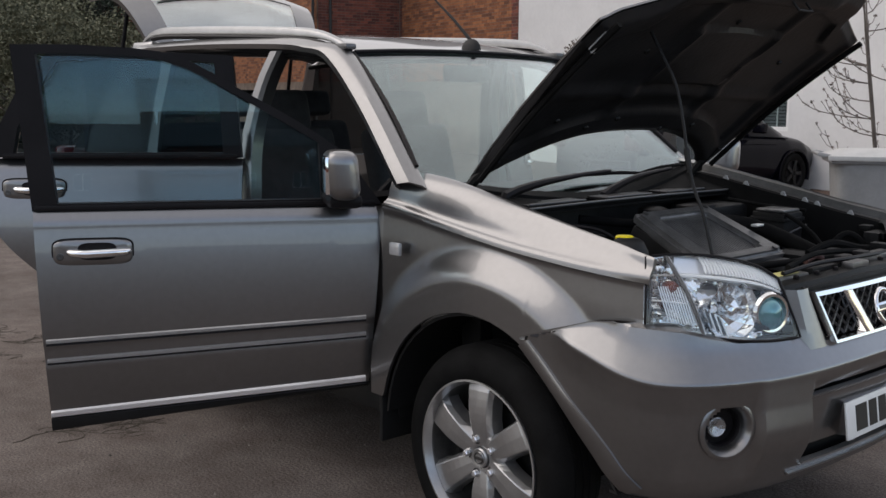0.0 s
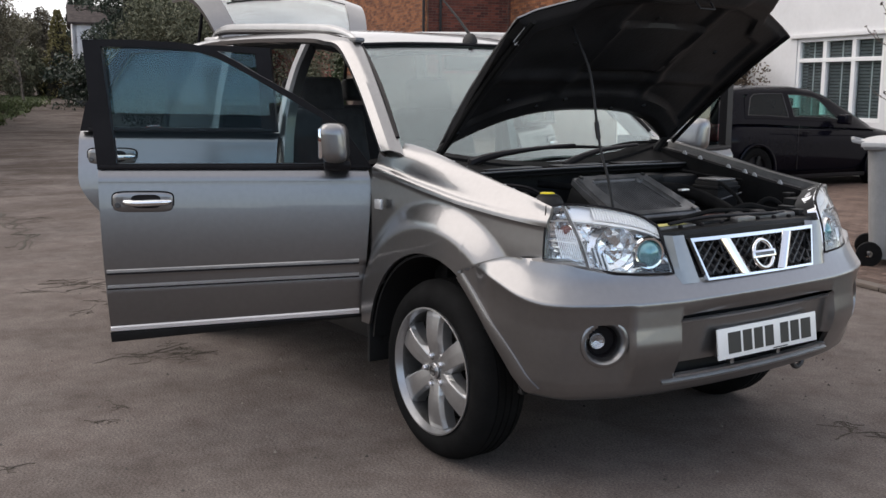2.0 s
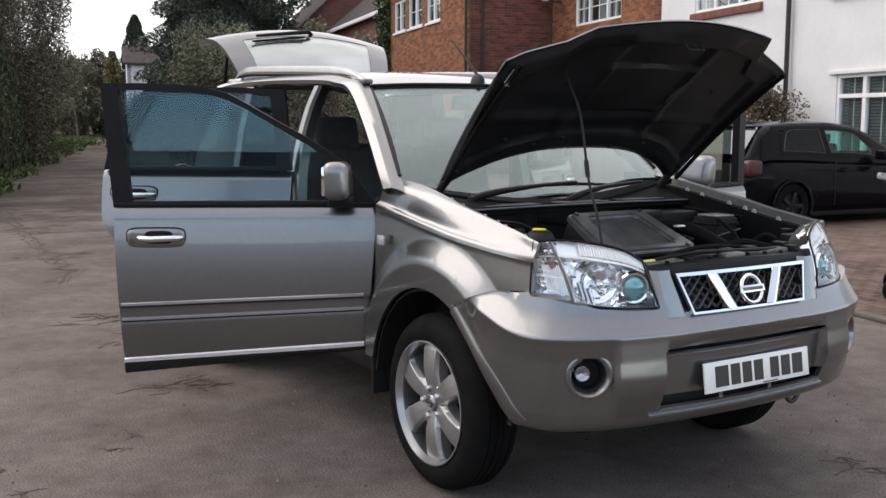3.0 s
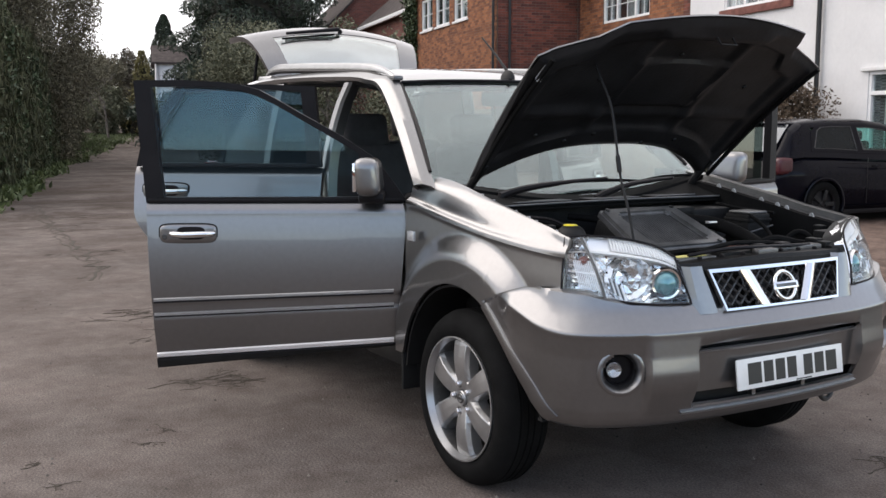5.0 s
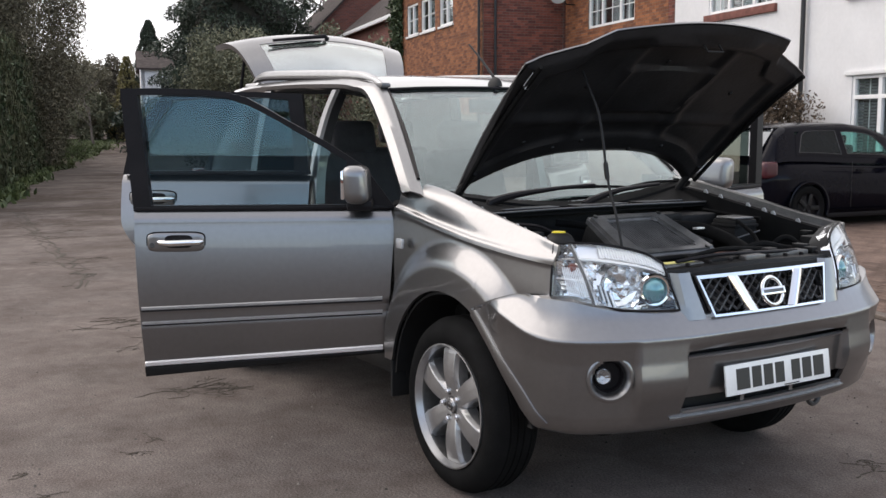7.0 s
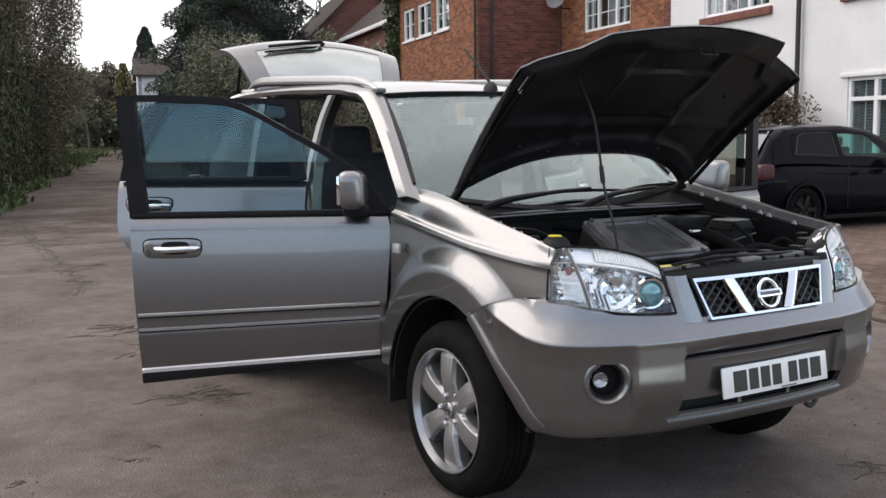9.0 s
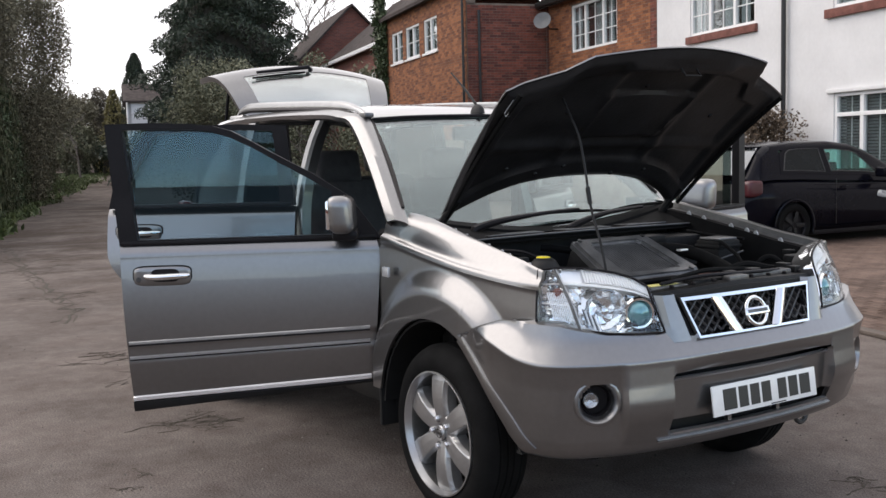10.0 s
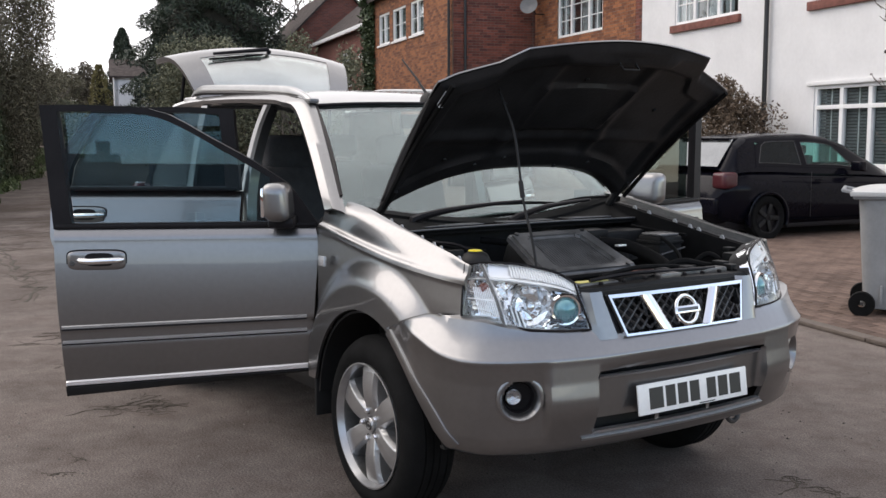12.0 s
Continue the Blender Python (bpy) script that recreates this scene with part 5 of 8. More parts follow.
# doors, all open
def door(side, origin, angle, length, frame_out, frame_in, front, sag, handle_u, with_mirror, label, cut=0.0, lift=0.0):
    BELT = 1.073 + lift
    A = radians(angle)
    u = Vector((-math.cos(A), side * math.sin(A), 0))
    n = Vector((math.sin(A), side * math.cos(A), 0))
    M = Matrix((u, n, Vector((0, 0, 1)))).transposed().to_4x4()
    M.translation = Vector((origin[0], side * origin[1], 0))

    def fix(bm):
        bmesh.ops.transform(bm, matrix=M, verts=bm.verts)
        return finish(bm)

    def shape(uu, z):
        return 0.030 - (0.085 if lift else 0.046) * ((z - 0.76 - lift * 0.6) / 0.4) ** 2 - 0.024 * ease((z - BELT + 0.050) / 0.085) - 0.03 * max(0, 0.12 - uu) + 0.004 * ease((z - BELT + 0.053) / 0.02)

    def zlow(uu):
        return 0.452 - sag * uu

    bm = bmesh.new()
    rows = []
    nu = 24
    for i in range(nu + 1):
        t = i / nu
        col = []
        for k in range(57):
            f = k / 56
            u0 = front[0] + (front[1] - front[0]) * f
            u1 = length + 0.024 * f - cut * ease((0.72 - f) / 0.62)
            uu = u0 + (u1 - u0) * t
            z = zlow(uu) + (BELT - zlow(uu)) * f
            z1, z2 = 0.684 - 0.035 * uu, 0.626 - 0.041 * uu
            d = -0.004 * ease((z1 - z) / 0.012) + 0.004 * ease((z2 - z) / 0.012)
            col.append((uu, shape(uu, z) + d, z))
        col.append((col[-1][0], col[-1][1] - 0.03, BELT + 0.005))
        rows.append(col)
    sheet(bm, rows, 0.014, away=(0.5, -1, 0.8))
    d = part("door", fix(bm), PAINT, car, label)
    # inner lining
    bm = bmesh.new()
    box(bm, (front[0] + 0.03, -0.16, 0.47), (length - 0.03 - cut, -0.075, BELT - 0.003), 0.03)
    part("lining", fix(bm), SATIN, d, "dark inner door lining")
    bm = bmesh.new()
    rows = [[(uu, shape(uu, 0.45) + 0.004 - o, zlow(uu) + dz) for dz, o in ((0.004, 0.0), (-0.008 - 0.010 * uu, 0.004), (-0.012 - 0.026 * uu, 0.014), (-0.014 - 0.026 * uu, 0.05))] for uu in [front[0] + (length - cut - front[0]) * k / 10 for k in range(11)]]
    sheet(bm, rows, 0.01, away=(0.5, -1, 0.8))
    part("sill_trim", fix(bm), BLACK, d, "black lower door trim")
    for z0, h, o in ((lambda q: 0.684 - 0.035 * q, 0.012, 0.006), (lambda q: 0.626 - 0.041 * q, 0.009, 0.006), (lambda q: zlow(q) + 0.006, 0.018, 0.012)):
        bm = bmesh.new()
        rows = [[(uu, shape(uu, z0(uu)) - 0.006, z0(uu) + h * 1.75), (uu, shape(uu, z0(uu)) + o, z0(uu) + h), (uu, shape(uu, z0(uu)) + o, z0(uu) + h * 0.2), (uu, shape(uu, z0(uu)) - 0.006, z0(uu) - h * 0.2)] for uu in [front[0] + 0.012 + (length - cut * (0.92 if z0(0) < 0.5 else 0.62) - front[0] - 0.012) * k / 12 for k in range(13)]]
        sheet(bm, rows, 0.003, away=(0.5, -1, 0.8))
        # upper ridges are body-coloured; the paler ALLOY imitates light they catch
        part("moulding", fix(bm), ALLOY if h < 0.015 else SATINSILVER, d, "thin bright moulding")
        # black tube imitates the thin shadow below the moulding
        bm = bmesh.new()
        q0, q1 = front[0] + 0.012, length - cut * (0.92 if z0(0) < 0.5 else 0.62)
        tube(bm, [(q, shape(q, z0(q)) + (0.0025 if h < 0.015 else 0.009), z0(q) - h * 0.25) for q in [q0 + (q1 - q0) * k / 12 for k in range(13)]], 0.0035, 6)
        part("moulding_shadow", fix(bm), SATIN, d)
    lean = math.tan(radians(2.5))
    up = Matrix(((1, 0, 0, 0), (0, -lean, 1, -0.052 + lean * 1.09), (0, 1, 0, 0), (0, 0, 0, 1)))
    bm = bmesh.new()
    plate(bm, frame_out, 0.045, up, [frame_in])
    part("window_frame", fix(bm), SATIN, d, "black window frame", angle=25)
    bm = bmesh.new()
    plate(bm, frame_in, 0.005, Matrix.Translation((0, -0.012, 0)) @ up)
    g = part("glass", fix(bm), FARSHADE if side > 0 else PRIVACYGLASS if lift else DOORGLASS, d, "tinted side window, half mirroring the sky")
    g.visible_shadow = False
    bm = bmesh.new()
    box(bm, (front[1] + 0.02, -0.055, BELT + 0.002), (length + (0.018 if lift == 0 else -0.03), -0.001, BELT + 0.020), 0.005)
    part("belt_strip", fix(bm), SATIN, d)
    # handle
    hu, hz = handle_u, 0.943 + lift * 1.08
    y0 = shape(hu, hz)
    bm = bmesh.new()
    rings = []
    for size, out in ((1.0, -0.006), (1.0, 0.002), (0.96, 0.0065), (0.84, 0.0095), (0.5, 0.0115), (0.02, 0.012)):
        rings.append([(hu + size * 0.122 * math.copysign(abs(math.cos(a)) ** 0.38, math.cos(a)), y0 + out, hz + size * 0.042 * math.copysign(abs(math.sin(a)) ** 0.42, math.sin(a))) for a in [2 * math.pi * k / 40 for k in range(41)]])
    sheet(bm, rings)
    h = part("handle", fix(bm), PAINT, d, "oval door handle with a chrome grip")
    bm = bmesh.new()
    pts = [(hu + 0.1265 * math.copysign(abs(math.cos(a)) ** 0.38, math.cos(a)), hz + 0.0465 * math.copysign(abs(math.sin(a)) ** 0.42, math.sin(a))) for a in [2 * math.pi * k / 32 for k in range(32)]]
    plate(bm, pts, 0.006, Matrix(((1, 0, 0, 0), (0, 0, 1, y0 - 0.0045), (0, 1, 0, 0), (0, 0, 0, 1))))
    part("handle_gap", fix(bm), SATIN, h)
    bm = bmesh.new()
    pts = [(hu - 0.014 + 0.060 * math.copysign(abs(math.cos(a)) ** 0.5, math.cos(a)), hz + 0.004 + 0.028 * math.copysign(abs(math.sin(a)) ** 0.6, math.sin(a))) for a in [2 * math.pi * k / 28 for k in range(28)]]
    plate(bm, pts, 0.004, Matrix(((1, 0, 0, 0), (0, 0, 1, y0 + 0.0095), (0, 1, 0, 0), (0, 0, 0, 1))))
    part("handle_recess", fix(bm), SATIN, h)
    bm = bmesh.new()
    tube(bm, [(hu - 0.112, y0 + 0.010, hz + 0.002), (hu - 0.100, y0 + 0.020, hz + 0.001), (hu - 0.04, y0 + 0.030, hz), (hu + 0.02, y0 + 0.030, hz - 0.002), (hu + 0.060, y0 + 0.022, hz), (hu + 0.072, y0 + 0.008, hz + 0.002)], [0.011, 0.0135, 0.014, 0.014, 0.0135, 0.011], 12)
    part("grip", fix(bm), CHROME, h, "chrome grip")
    bm = bmesh.new()
    lathe(bm, [(0.012, 0.0), (0.012, 0.004), (0.008, 0.005), (0, 0.003)], 16, Matrix.Translation((hu + 0.100, y0 + 0.008, hz - 0.012)) @ Matrix.Rotation(radians(-90), 4, "X"))
    part("lock", fix(bm), STEEL, h)
    if with_mirror:
        bm = bmesh.new()
        box(bm, (0.062, 0.10, 1.118), (0.182, 0.285, 1.275), 0.045, None, 5)
        for v in bm.verts:
            t = (1.275 - v.co.z) / 0.16
            v.co.x += -0.012 * t + 0.022 * ((v.co.y - 0.10) / 0.185) * (v.co.x < 0.12)
        mir = part("door_mirror", fix(bm), PAINT, d, "silver door mirror housing")
        bm = bmesh.new()
        box(bm, (0.168, 0.12, 1.138), (0.184, 0.265, 1.256), 0.006)
        part("mirror_glass", fix(bm), MIRROR, mir)
        bm = bmesh.new()
        box(bm, (0.055, -0.03, 1.085), (0.165, 0.20, 1.130), 0.02)
        part("mirror_foot", fix(bm), SATIN, mir)
    for hz in (0.52, 0.90):
        bm = bmesh.new()
        box(bm, (-0.09, -0.09, hz), (0.02, -0.04, hz + 0.06), 0.008)
        part("door_hinge", fix(bm), PAINT, d)
    return d


FR_OUT = [(-0.040, 1.078), (0.095, 1.263), (0.25, 1.366), (0.431, 1.466), (0.515, 1.516), (0.597, 1.560), (0.68, 1.583), (0.764, 1.593), (0.95, 1.601), (1.132, 1.599), (1.088, 1.075)]
FR_IN = [(0.165, 1.098), (0.172, 1.288), (0.288, 1.356), (0.432, 1.440), (0.515, 1.489), (0.598, 1.530), (0.68, 1.556), (0.764, 1.567), (0.92, 1.572), (1.060, 1.572), (1.012, 1.098)]
RR_OUT = [(-0.02, 1.193), (-0.005, 1.40), (0.012, 1.600), (0.25, 1.612), (0.55, 1.612), (0.74, 1.600), (0.86, 1.45), (0.93, 1.32), (0.960, 1.193)]
RR_IN = [(0.055, 1.212), (0.065, 1.40), (0.085, 1.572), (0.25, 1.584), (0.55, 1.584), (0.70, 1.570), (0.79, 1.44), (0.86, 1.31), (0.880, 1.212)]
for side in (-1, 1):
    door(side, (-0.62 if side < 0 else -0.56, 0.80), 61.0 if side < 0 else 74.0, 1.062, FR_OUT, FR_IN, (0.010, -0.040), 0.062, 0.906, True, "silver front door standing open")
    door(side, (-1.50, 0.795), 52.5, 0.95, RR_OUT, RR_IN, (0.0, -0.02), 0.05, 0.80, False, "silver rear door standing open", 0.34, 0.115)

# inside
cabin = new("cabin", None)
cabin.parent = car
cabin.empty_display_size = 0.1
bm = bmesh.new()
sheet(bm, [[(-0.46 - 0.25 * y * y, y, 1.11), (-0.60, y, 1.125), (-0.80, y, 1.10), (-0.88, y, 1.04), (-0.86, y, 0.80), (-0.80, y, 0.6)] for y in [-0.66 + 0.11 * k for k in range(13)]], 0.02)
part("dashboard", bm, SATIN, cabin)
bm = bmesh.new()
SW = Matrix.Translation((-0.95, -0.36, 1.0)) @ Matrix.Rotation(radians(-65), 4, "Y")
tube(bm, [SW @ Vector((0.185 * math.cos(a), 0.185 * math.sin(a), 0)) for a in [2 * math.pi * k / 32 for k in range(33)]], 0.014, 8, cap=False)
for a in (0.3, 2.84, 4.71):
    tube(bm, [SW @ Vector((0, 0, -0.01)), SW @ Vector((0.18 * math.cos(a + 1.57), 0.18 * math.sin(a + 1.57), 0))], 0.014, 6)
lathe(bm, [(0.06, -0.02), (0.06, 0.01), (0.04, 0.02), (0, 0.022)], 20, SW)
part("steering_wheel", bm, SATIN, cabin)


def seat(x, y, width):
    s = new("seat", None)
    s.parent = cabin
    s.empty_display_size = 0.05
    bm = bmesh.new()
    box(bm, (x - 0.26, y - width / 2, 0.55), (x + 0.28, y + width / 2, 0.70), 0.05, None, 3)
    part("cushion", bm, CLOTH, s)
    bm = bmesh.new()
    box(bm, (-0.07, -width / 2, 0.0), (0.07, width / 2, 0.66), 0.055, Matrix.Translation((x - 0.27, y, 0.66)) @ Matrix.Rotation(radians(-16), 4, "Y"), 3)
    part("backrest", bm, CLOTH, s)
    return s


for y in (-0.36, 0.36):
    s = seat(-1.38, y, 0.50)
    bm = bmesh.new()
    box(bm, (-0.055, -0.14, 0.0), (0.055, 0.14, 0.21), 0.05, Matrix.Translation((-1.82, y, 1.26)) @ Matrix.Rotation(radians(-12), 4, "Y"), 3)
    part("headrest", bm, CLOTH, s)
s = seat(-2.25, 0, 1.24)
for y in (-0.42, 0, 0.42):
    bm = bmesh.new()
    box(bm, (-0.05, -0.12, 0.0), (0.05, 0.12, 0.14), 0.04, Matrix.Translation((-2.72, y, 1.33)) @ Matrix.Rotation(radians(-12), 4, "Y"), 3)
    part("headrest", bm, CLOTH, s)
bm = bmesh.new()
box(bm, (-1.0, -0.13, 1.50), (-0.97, 0.11, 1.57), 0.012)
tube(bm, [(-0.985, 0, 1.57), (-0.95, 0, 1.605)], 0.008, 6)
part("rear_view_mirror", bm, SATIN, cabin)


# ---- ground ----
GROUND = material("worn_lane_surface", (0.178, 0.155, 0.141), rough=0.95, spec=0.08, var=0.25, scale=1.1, bump=0.7, bscale=75, second=(0.112, 0.098, 0.089))
# darker worn strips that lie across the lane, more of them further down it
gt, gn = GROUND.node_tree, GROUND.node_tree.nodes
gco, gmap, gno, grp, gmx = (gn.new(k) for k in ("ShaderNodeTexCoord", "ShaderNodeMapping", "ShaderNodeTexNoise", "ShaderNodeValToRGB", "ShaderNodeMixRGB"))
gmap.inputs["Rotation"].default_value, gmap.inputs["Scale"].default_value = (0, 0, radians(14)), (0.62, 0.34, 1.0)
gno.inputs["Scale"].default_value, gno.inputs["Detail"].default_value, gno.inputs["Roughness"].default_value = 1.0, 8, 0.72
gno.inputs["Distortion"].default_value = 0.9
grp.color_ramp.elements[0].position, grp.color_ramp.elements[1].position = 0.47, 0.58
grp.color_ramp.elements[0].color, grp.color_ramp.elements[1].color = (0, 0, 0, 1), (0.85, 0.85, 0.85, 1)
gsx, gmr, gml = gn.new("ShaderNodeSeparateXYZ"), gn.new("ShaderNodeMapRange"), gn.new("ShaderNodeMath")
gmr.inputs["From Min"].default_value, gmr.inputs["From Max"].default_value = -3.0, -13.0
gml.operation = "MULTIPLY"
gt.links.new(gco.outputs["Object"], gmap.inputs["Vector"])
gt.links.new(gmap.outputs["Vector"], gno.inputs["Vector"])
gt.links.new(gno.outputs["Fac"], grp.inputs["Fac"])
gt.links.new(gco.outputs["Object"], gsx.inputs["Vector"])
gt.links.new(gsx.outputs["X"], gmr.inputs["Value"])
gt.links.new(grp.outputs["Color"], gml.inputs[0])
gt.links.new(gmr.outputs["Result"], gml.inputs[1])
gsrc = gn["Principled BSDF"].inputs["Base Color"].links[0].from_socket
gt.links.new(gml.outputs[0], gmx.inputs["Fac"])
gt.links.new(gsrc, gmx.inputs["Color1"])
gmx.inputs["Color2"].default_value = (0.078, 0.063, 0.053, 1)
# grit and small stains
gfn, gfr, gfm, gpn, gpr, gpm = (gn.new(k) for k in ("ShaderNodeTexNoise", "ShaderNodeValToRGB", "ShaderNodeMixRGB", "ShaderNodeTexNoise", "ShaderNodeValToRGB", "ShaderNodeMixRGB"))
for nd, rp, mx, sc, lo, hi, p0, p1, src in ((gfn, gfr, gfm, 110.0, (0.55, 0.55, 0.56), (1.34, 1.32, 1.30), 0.36, 0.66, gmx), (gpn, gpr, gpm, 3.2, (0.80, 0.76, 0.75), (1.10, 1.09, 1.09), 0.34, 0.62, gfm)):
    nd.inputs["Scale"].default_value, nd.inputs["Detail"].default_value, nd.inputs["Roughness"].default_value = sc, 6, 0.7
    rp.color_ramp.elements[0].position, rp.color_ramp.elements[1].position = p0, p1
    rp.color_ramp.elements[0].color, rp.color_ramp.elements[1].color = (*lo, 1), (*hi, 1)
    mx.blend_type = "MULTIPLY"
    mx.inputs["Fac"].default_value = 1.0
    gt.links.new(gco.outputs["Object"], nd.inputs["Vector"])
    gt.links.new(nd.outputs["Fac"], rp.inputs["Fac"])
    gt.links.new(src.outputs["Color"], mx.inputs["Color1"])
    gt.links.new(rp.outputs["Color"], mx.inputs["Color2"])
gt.links.new(gpm.outputs["Color"], gn["Principled BSDF"].inputs["Base Color"])
LANE = Vector((-0.970, 0.242, 0))
LANE_N = Vector((-0.242, -0.970, 0))


def rise(x):
    """Height of the ground: level about the car, climbing gently down the lane."""
    return 0.03 * min(max(-36.0 - x, 0.0), 90.0)


bm = bmesh.new()
gx = [-400, -200, -120, -80] + [-60 + 4 * k for k in range(19)] + [30, 60, 120, 300]
gy = [-300, -100, -50] + [-30 + 4 * k for k in range(19)] + [60, 120, 300]
sheet(bm, [[(x, y, rise(x)) for y in gy] for x in gx], 0.0)
bmesh.ops.reverse_faces(bm, faces=[f for f in bm.faces if f.normal.z < 0])
ground = mesh_object("ground", bm, GROUND, None, "", False)
tagged(ground, "worn grey-brown lane of old concrete and tarmac", "ground", kind="structure")

# ---- houses ----
RENDER = material("white_render", (0.68, 0.675, 0.67), rough=0.85, var=0.06, scale=1.5, bump=0.2, bscale=60)
UPVC = material("white_window_frame", (0.78, 0.78, 0.77), rough=0.35, var=0.04, scale=8)
PANE = material("dark_window_pane", (0.02, 0.022, 0.025), rough=0.05, var=0.3, scale=2, spec=0.8)
SILLRED = material("red_brick_sill", (0.17, 0.065, 0.05), rough=0.9, var=0.3, scale=9, bump=0.3, bscale=50)
CLEARPANE = clear_glass("house_window_glass", (0.85, 0.9, 0.9), 0.03)
BLIND = material("dark_slatted_blind", (0.20, 0.20, 0.21), rough=0.6, var=0.2)
NAVY = material("dark_blue_reveal", (0.012, 0.022, 0.07), rough=0.4, var=0.2)
NET = material("net_curtain", (0.42, 0.43, 0.44), rough=0.9, var=0.15, scale=6)
ROOFTILE = material("brown_roof_tiles", (0.055, 0.045, 0.042), rough=0.9, spec=0.15, var=0.4, scale=3, bump=0.4, bscale=30)
PIPE = material("black_downpipe", (0.012, 0.012, 0.012), rough=0.4, var=0.2)


def brick_material(name, c1, c2, mortar):
    m = material(name, c1, rough=0.9, var=0.2, scale=2, bump=0.0)
    t, n = m.node_tree, m.node_tree.nodes
    b = n["Principled BSDF"]
    tex, uv = n.new("ShaderNodeTexBrick"), n.new("ShaderNodeUVMap")
    tex.inputs["Scale"].default_value = 1.0
    tex.inputs["Brick Width"].default_value, tex.inputs["Row Height"].default_value = 0.225, 0.075
    tex.inputs["Mortar Size"].default_value, tex.inputs["Mortar Smooth"].default_value = 0.008, 0.2
    tex.inputs["Color1"].default_value, tex.inputs["Color2"].default_value = (*c1, 1), (*c2, 1)
    tex.inputs["Mortar"].default_value = (*mortar, 1)
    tex.inputs["Bias"].default_value = -0.1
    t.links.new(uv.outputs["UV"], tex.inputs["Vector"])
    mix = n.new("ShaderNodeMixRGB")
    mix.blend_type = "MULTIPLY"
    mix.inputs["Fac"].default_value = 0.55
    ns, rp = n.new("ShaderNodeTexNoise"), n.new("ShaderNodeValToRGB")
    ns.inputs["Scale"].default_value, ns.inputs["Detail"].default_value = 0.8, 6
    t.links.new(uv.outputs["UV"], ns.inputs["Vector"])
    t.links.new(ns.outputs["Fac"], rp.inputs["Fac"])
    rp.color_ramp.elements[0].position, rp.color_ramp.elements[1].position = 0.3, 0.7
    rp.color_ramp.elements[0].color, rp.color_ramp.elements[1].color = (0.5, 0.48, 0.46, 1), (1, 1, 1, 1)
    t.links.new(tex.outputs["Color"], mix.inputs["Color1"])
    t.links.new(rp.outputs["Color"], mix.inputs["Color2"])
    t.links.new(mix.outputs["Color"], b.inputs["Base Color"])
    bp = n.new("ShaderNodeBump")
    bp.inputs["Strength"].default_value, bp.inputs["Distance"].default_value = 0.6, 0.012
    bp.invert = True
    t.links.new(tex.outputs["Fac"], bp.inputs["Height"])
    t.links.new(bp.outputs["Normal"], b.inputs["Normal"])
    return m


REDBRICK = brick_material("dark_red_brick", (0.21, 0.065, 0.045), (0.13, 0.042, 0.035), (0.16, 0.12, 0.10))

MORTAR = material("sandy_mortar", (0.17, 0.135, 0.11), rough=1.0, var=0.3, scale=4, bump=0.3, bscale=70)
F0 = Vector((-9.70, 12.97, 0))           # foot of the downpipe on the white front


def wall_frame(origin, along, out):
    m = Matrix((along, out, Vector((0, 0, 1)))).transposed().to_4x4()
    m.translation = origin
    return m


def wall(name, m, s0, s1, z0, z1, mat, holes=(), thick=0.25, label="", parent=None):
    """A wall along local x with its face at local y = 0 and openings through it; UVs in metres."""
    xs = sorted({s0, s1, *[h[0] for h in holes], *[h[1] for h in holes]})
    zs = sorted({z0, z1, *[h[2] for h in holes], *[h[3] for h in holes]})
    bm = bmesh.new()

    def keep(i, j):
        x, z = 0.5 * (xs[i] + xs[i + 1]), 0.5 * (zs[j] + zs[j + 1])
        return not any(h[0] < x < h[1] and h[2] < z < h[3] for h in holes)

    have = {(i, j) for i in range(len(xs) - 1) for j in range(len(zs) - 1) if keep(i, j)}
    V = {}

    def vert(i, j, k):
        if (i, j, k) not in V:
            V[i, j, k] = bm.verts.new((xs[i], -thick * k, zs[j]))
        return V[i, j, k]

    for i, j in have:
        for k in (0, 1):
            bm.faces.new([vert(*q, k) for q in ((i, j), (i + 1, j), (i + 1, j + 1), (i, j + 1))])
        for (di, dj), (p, q) in (((-1, 0), ((i, j), (i, j + 1))), ((1, 0), ((i + 1, j), (i + 1, j + 1))), ((0, -1), ((i, j), (i + 1, j))), ((0, 1), ((i, j + 1), (i + 1, j + 1)))):
            if (i + di, j + dj) not in have:
                bm.faces.new((vert(*p, 0), vert(*q, 0), vert(*q, 1), vert(*p, 1)))
    finish(bm)
    uv = bm.loops.layers.uv.new("UVMap")
    for f in bm.faces:
        for lp in f.loops:
            c = lp.vert.co
            lp[uv].uv = (c.x, c.z) if abs(f.normal.y) > 0.5 else (c.y, c.z) if abs(f.normal.x) > 0.5 else (c.x, c.y)
    bmesh.ops.transform(bm, matrix=m, verts=bm.verts)
    ob = mesh_object(name, bm, mat, parent, label, False)
    return ob


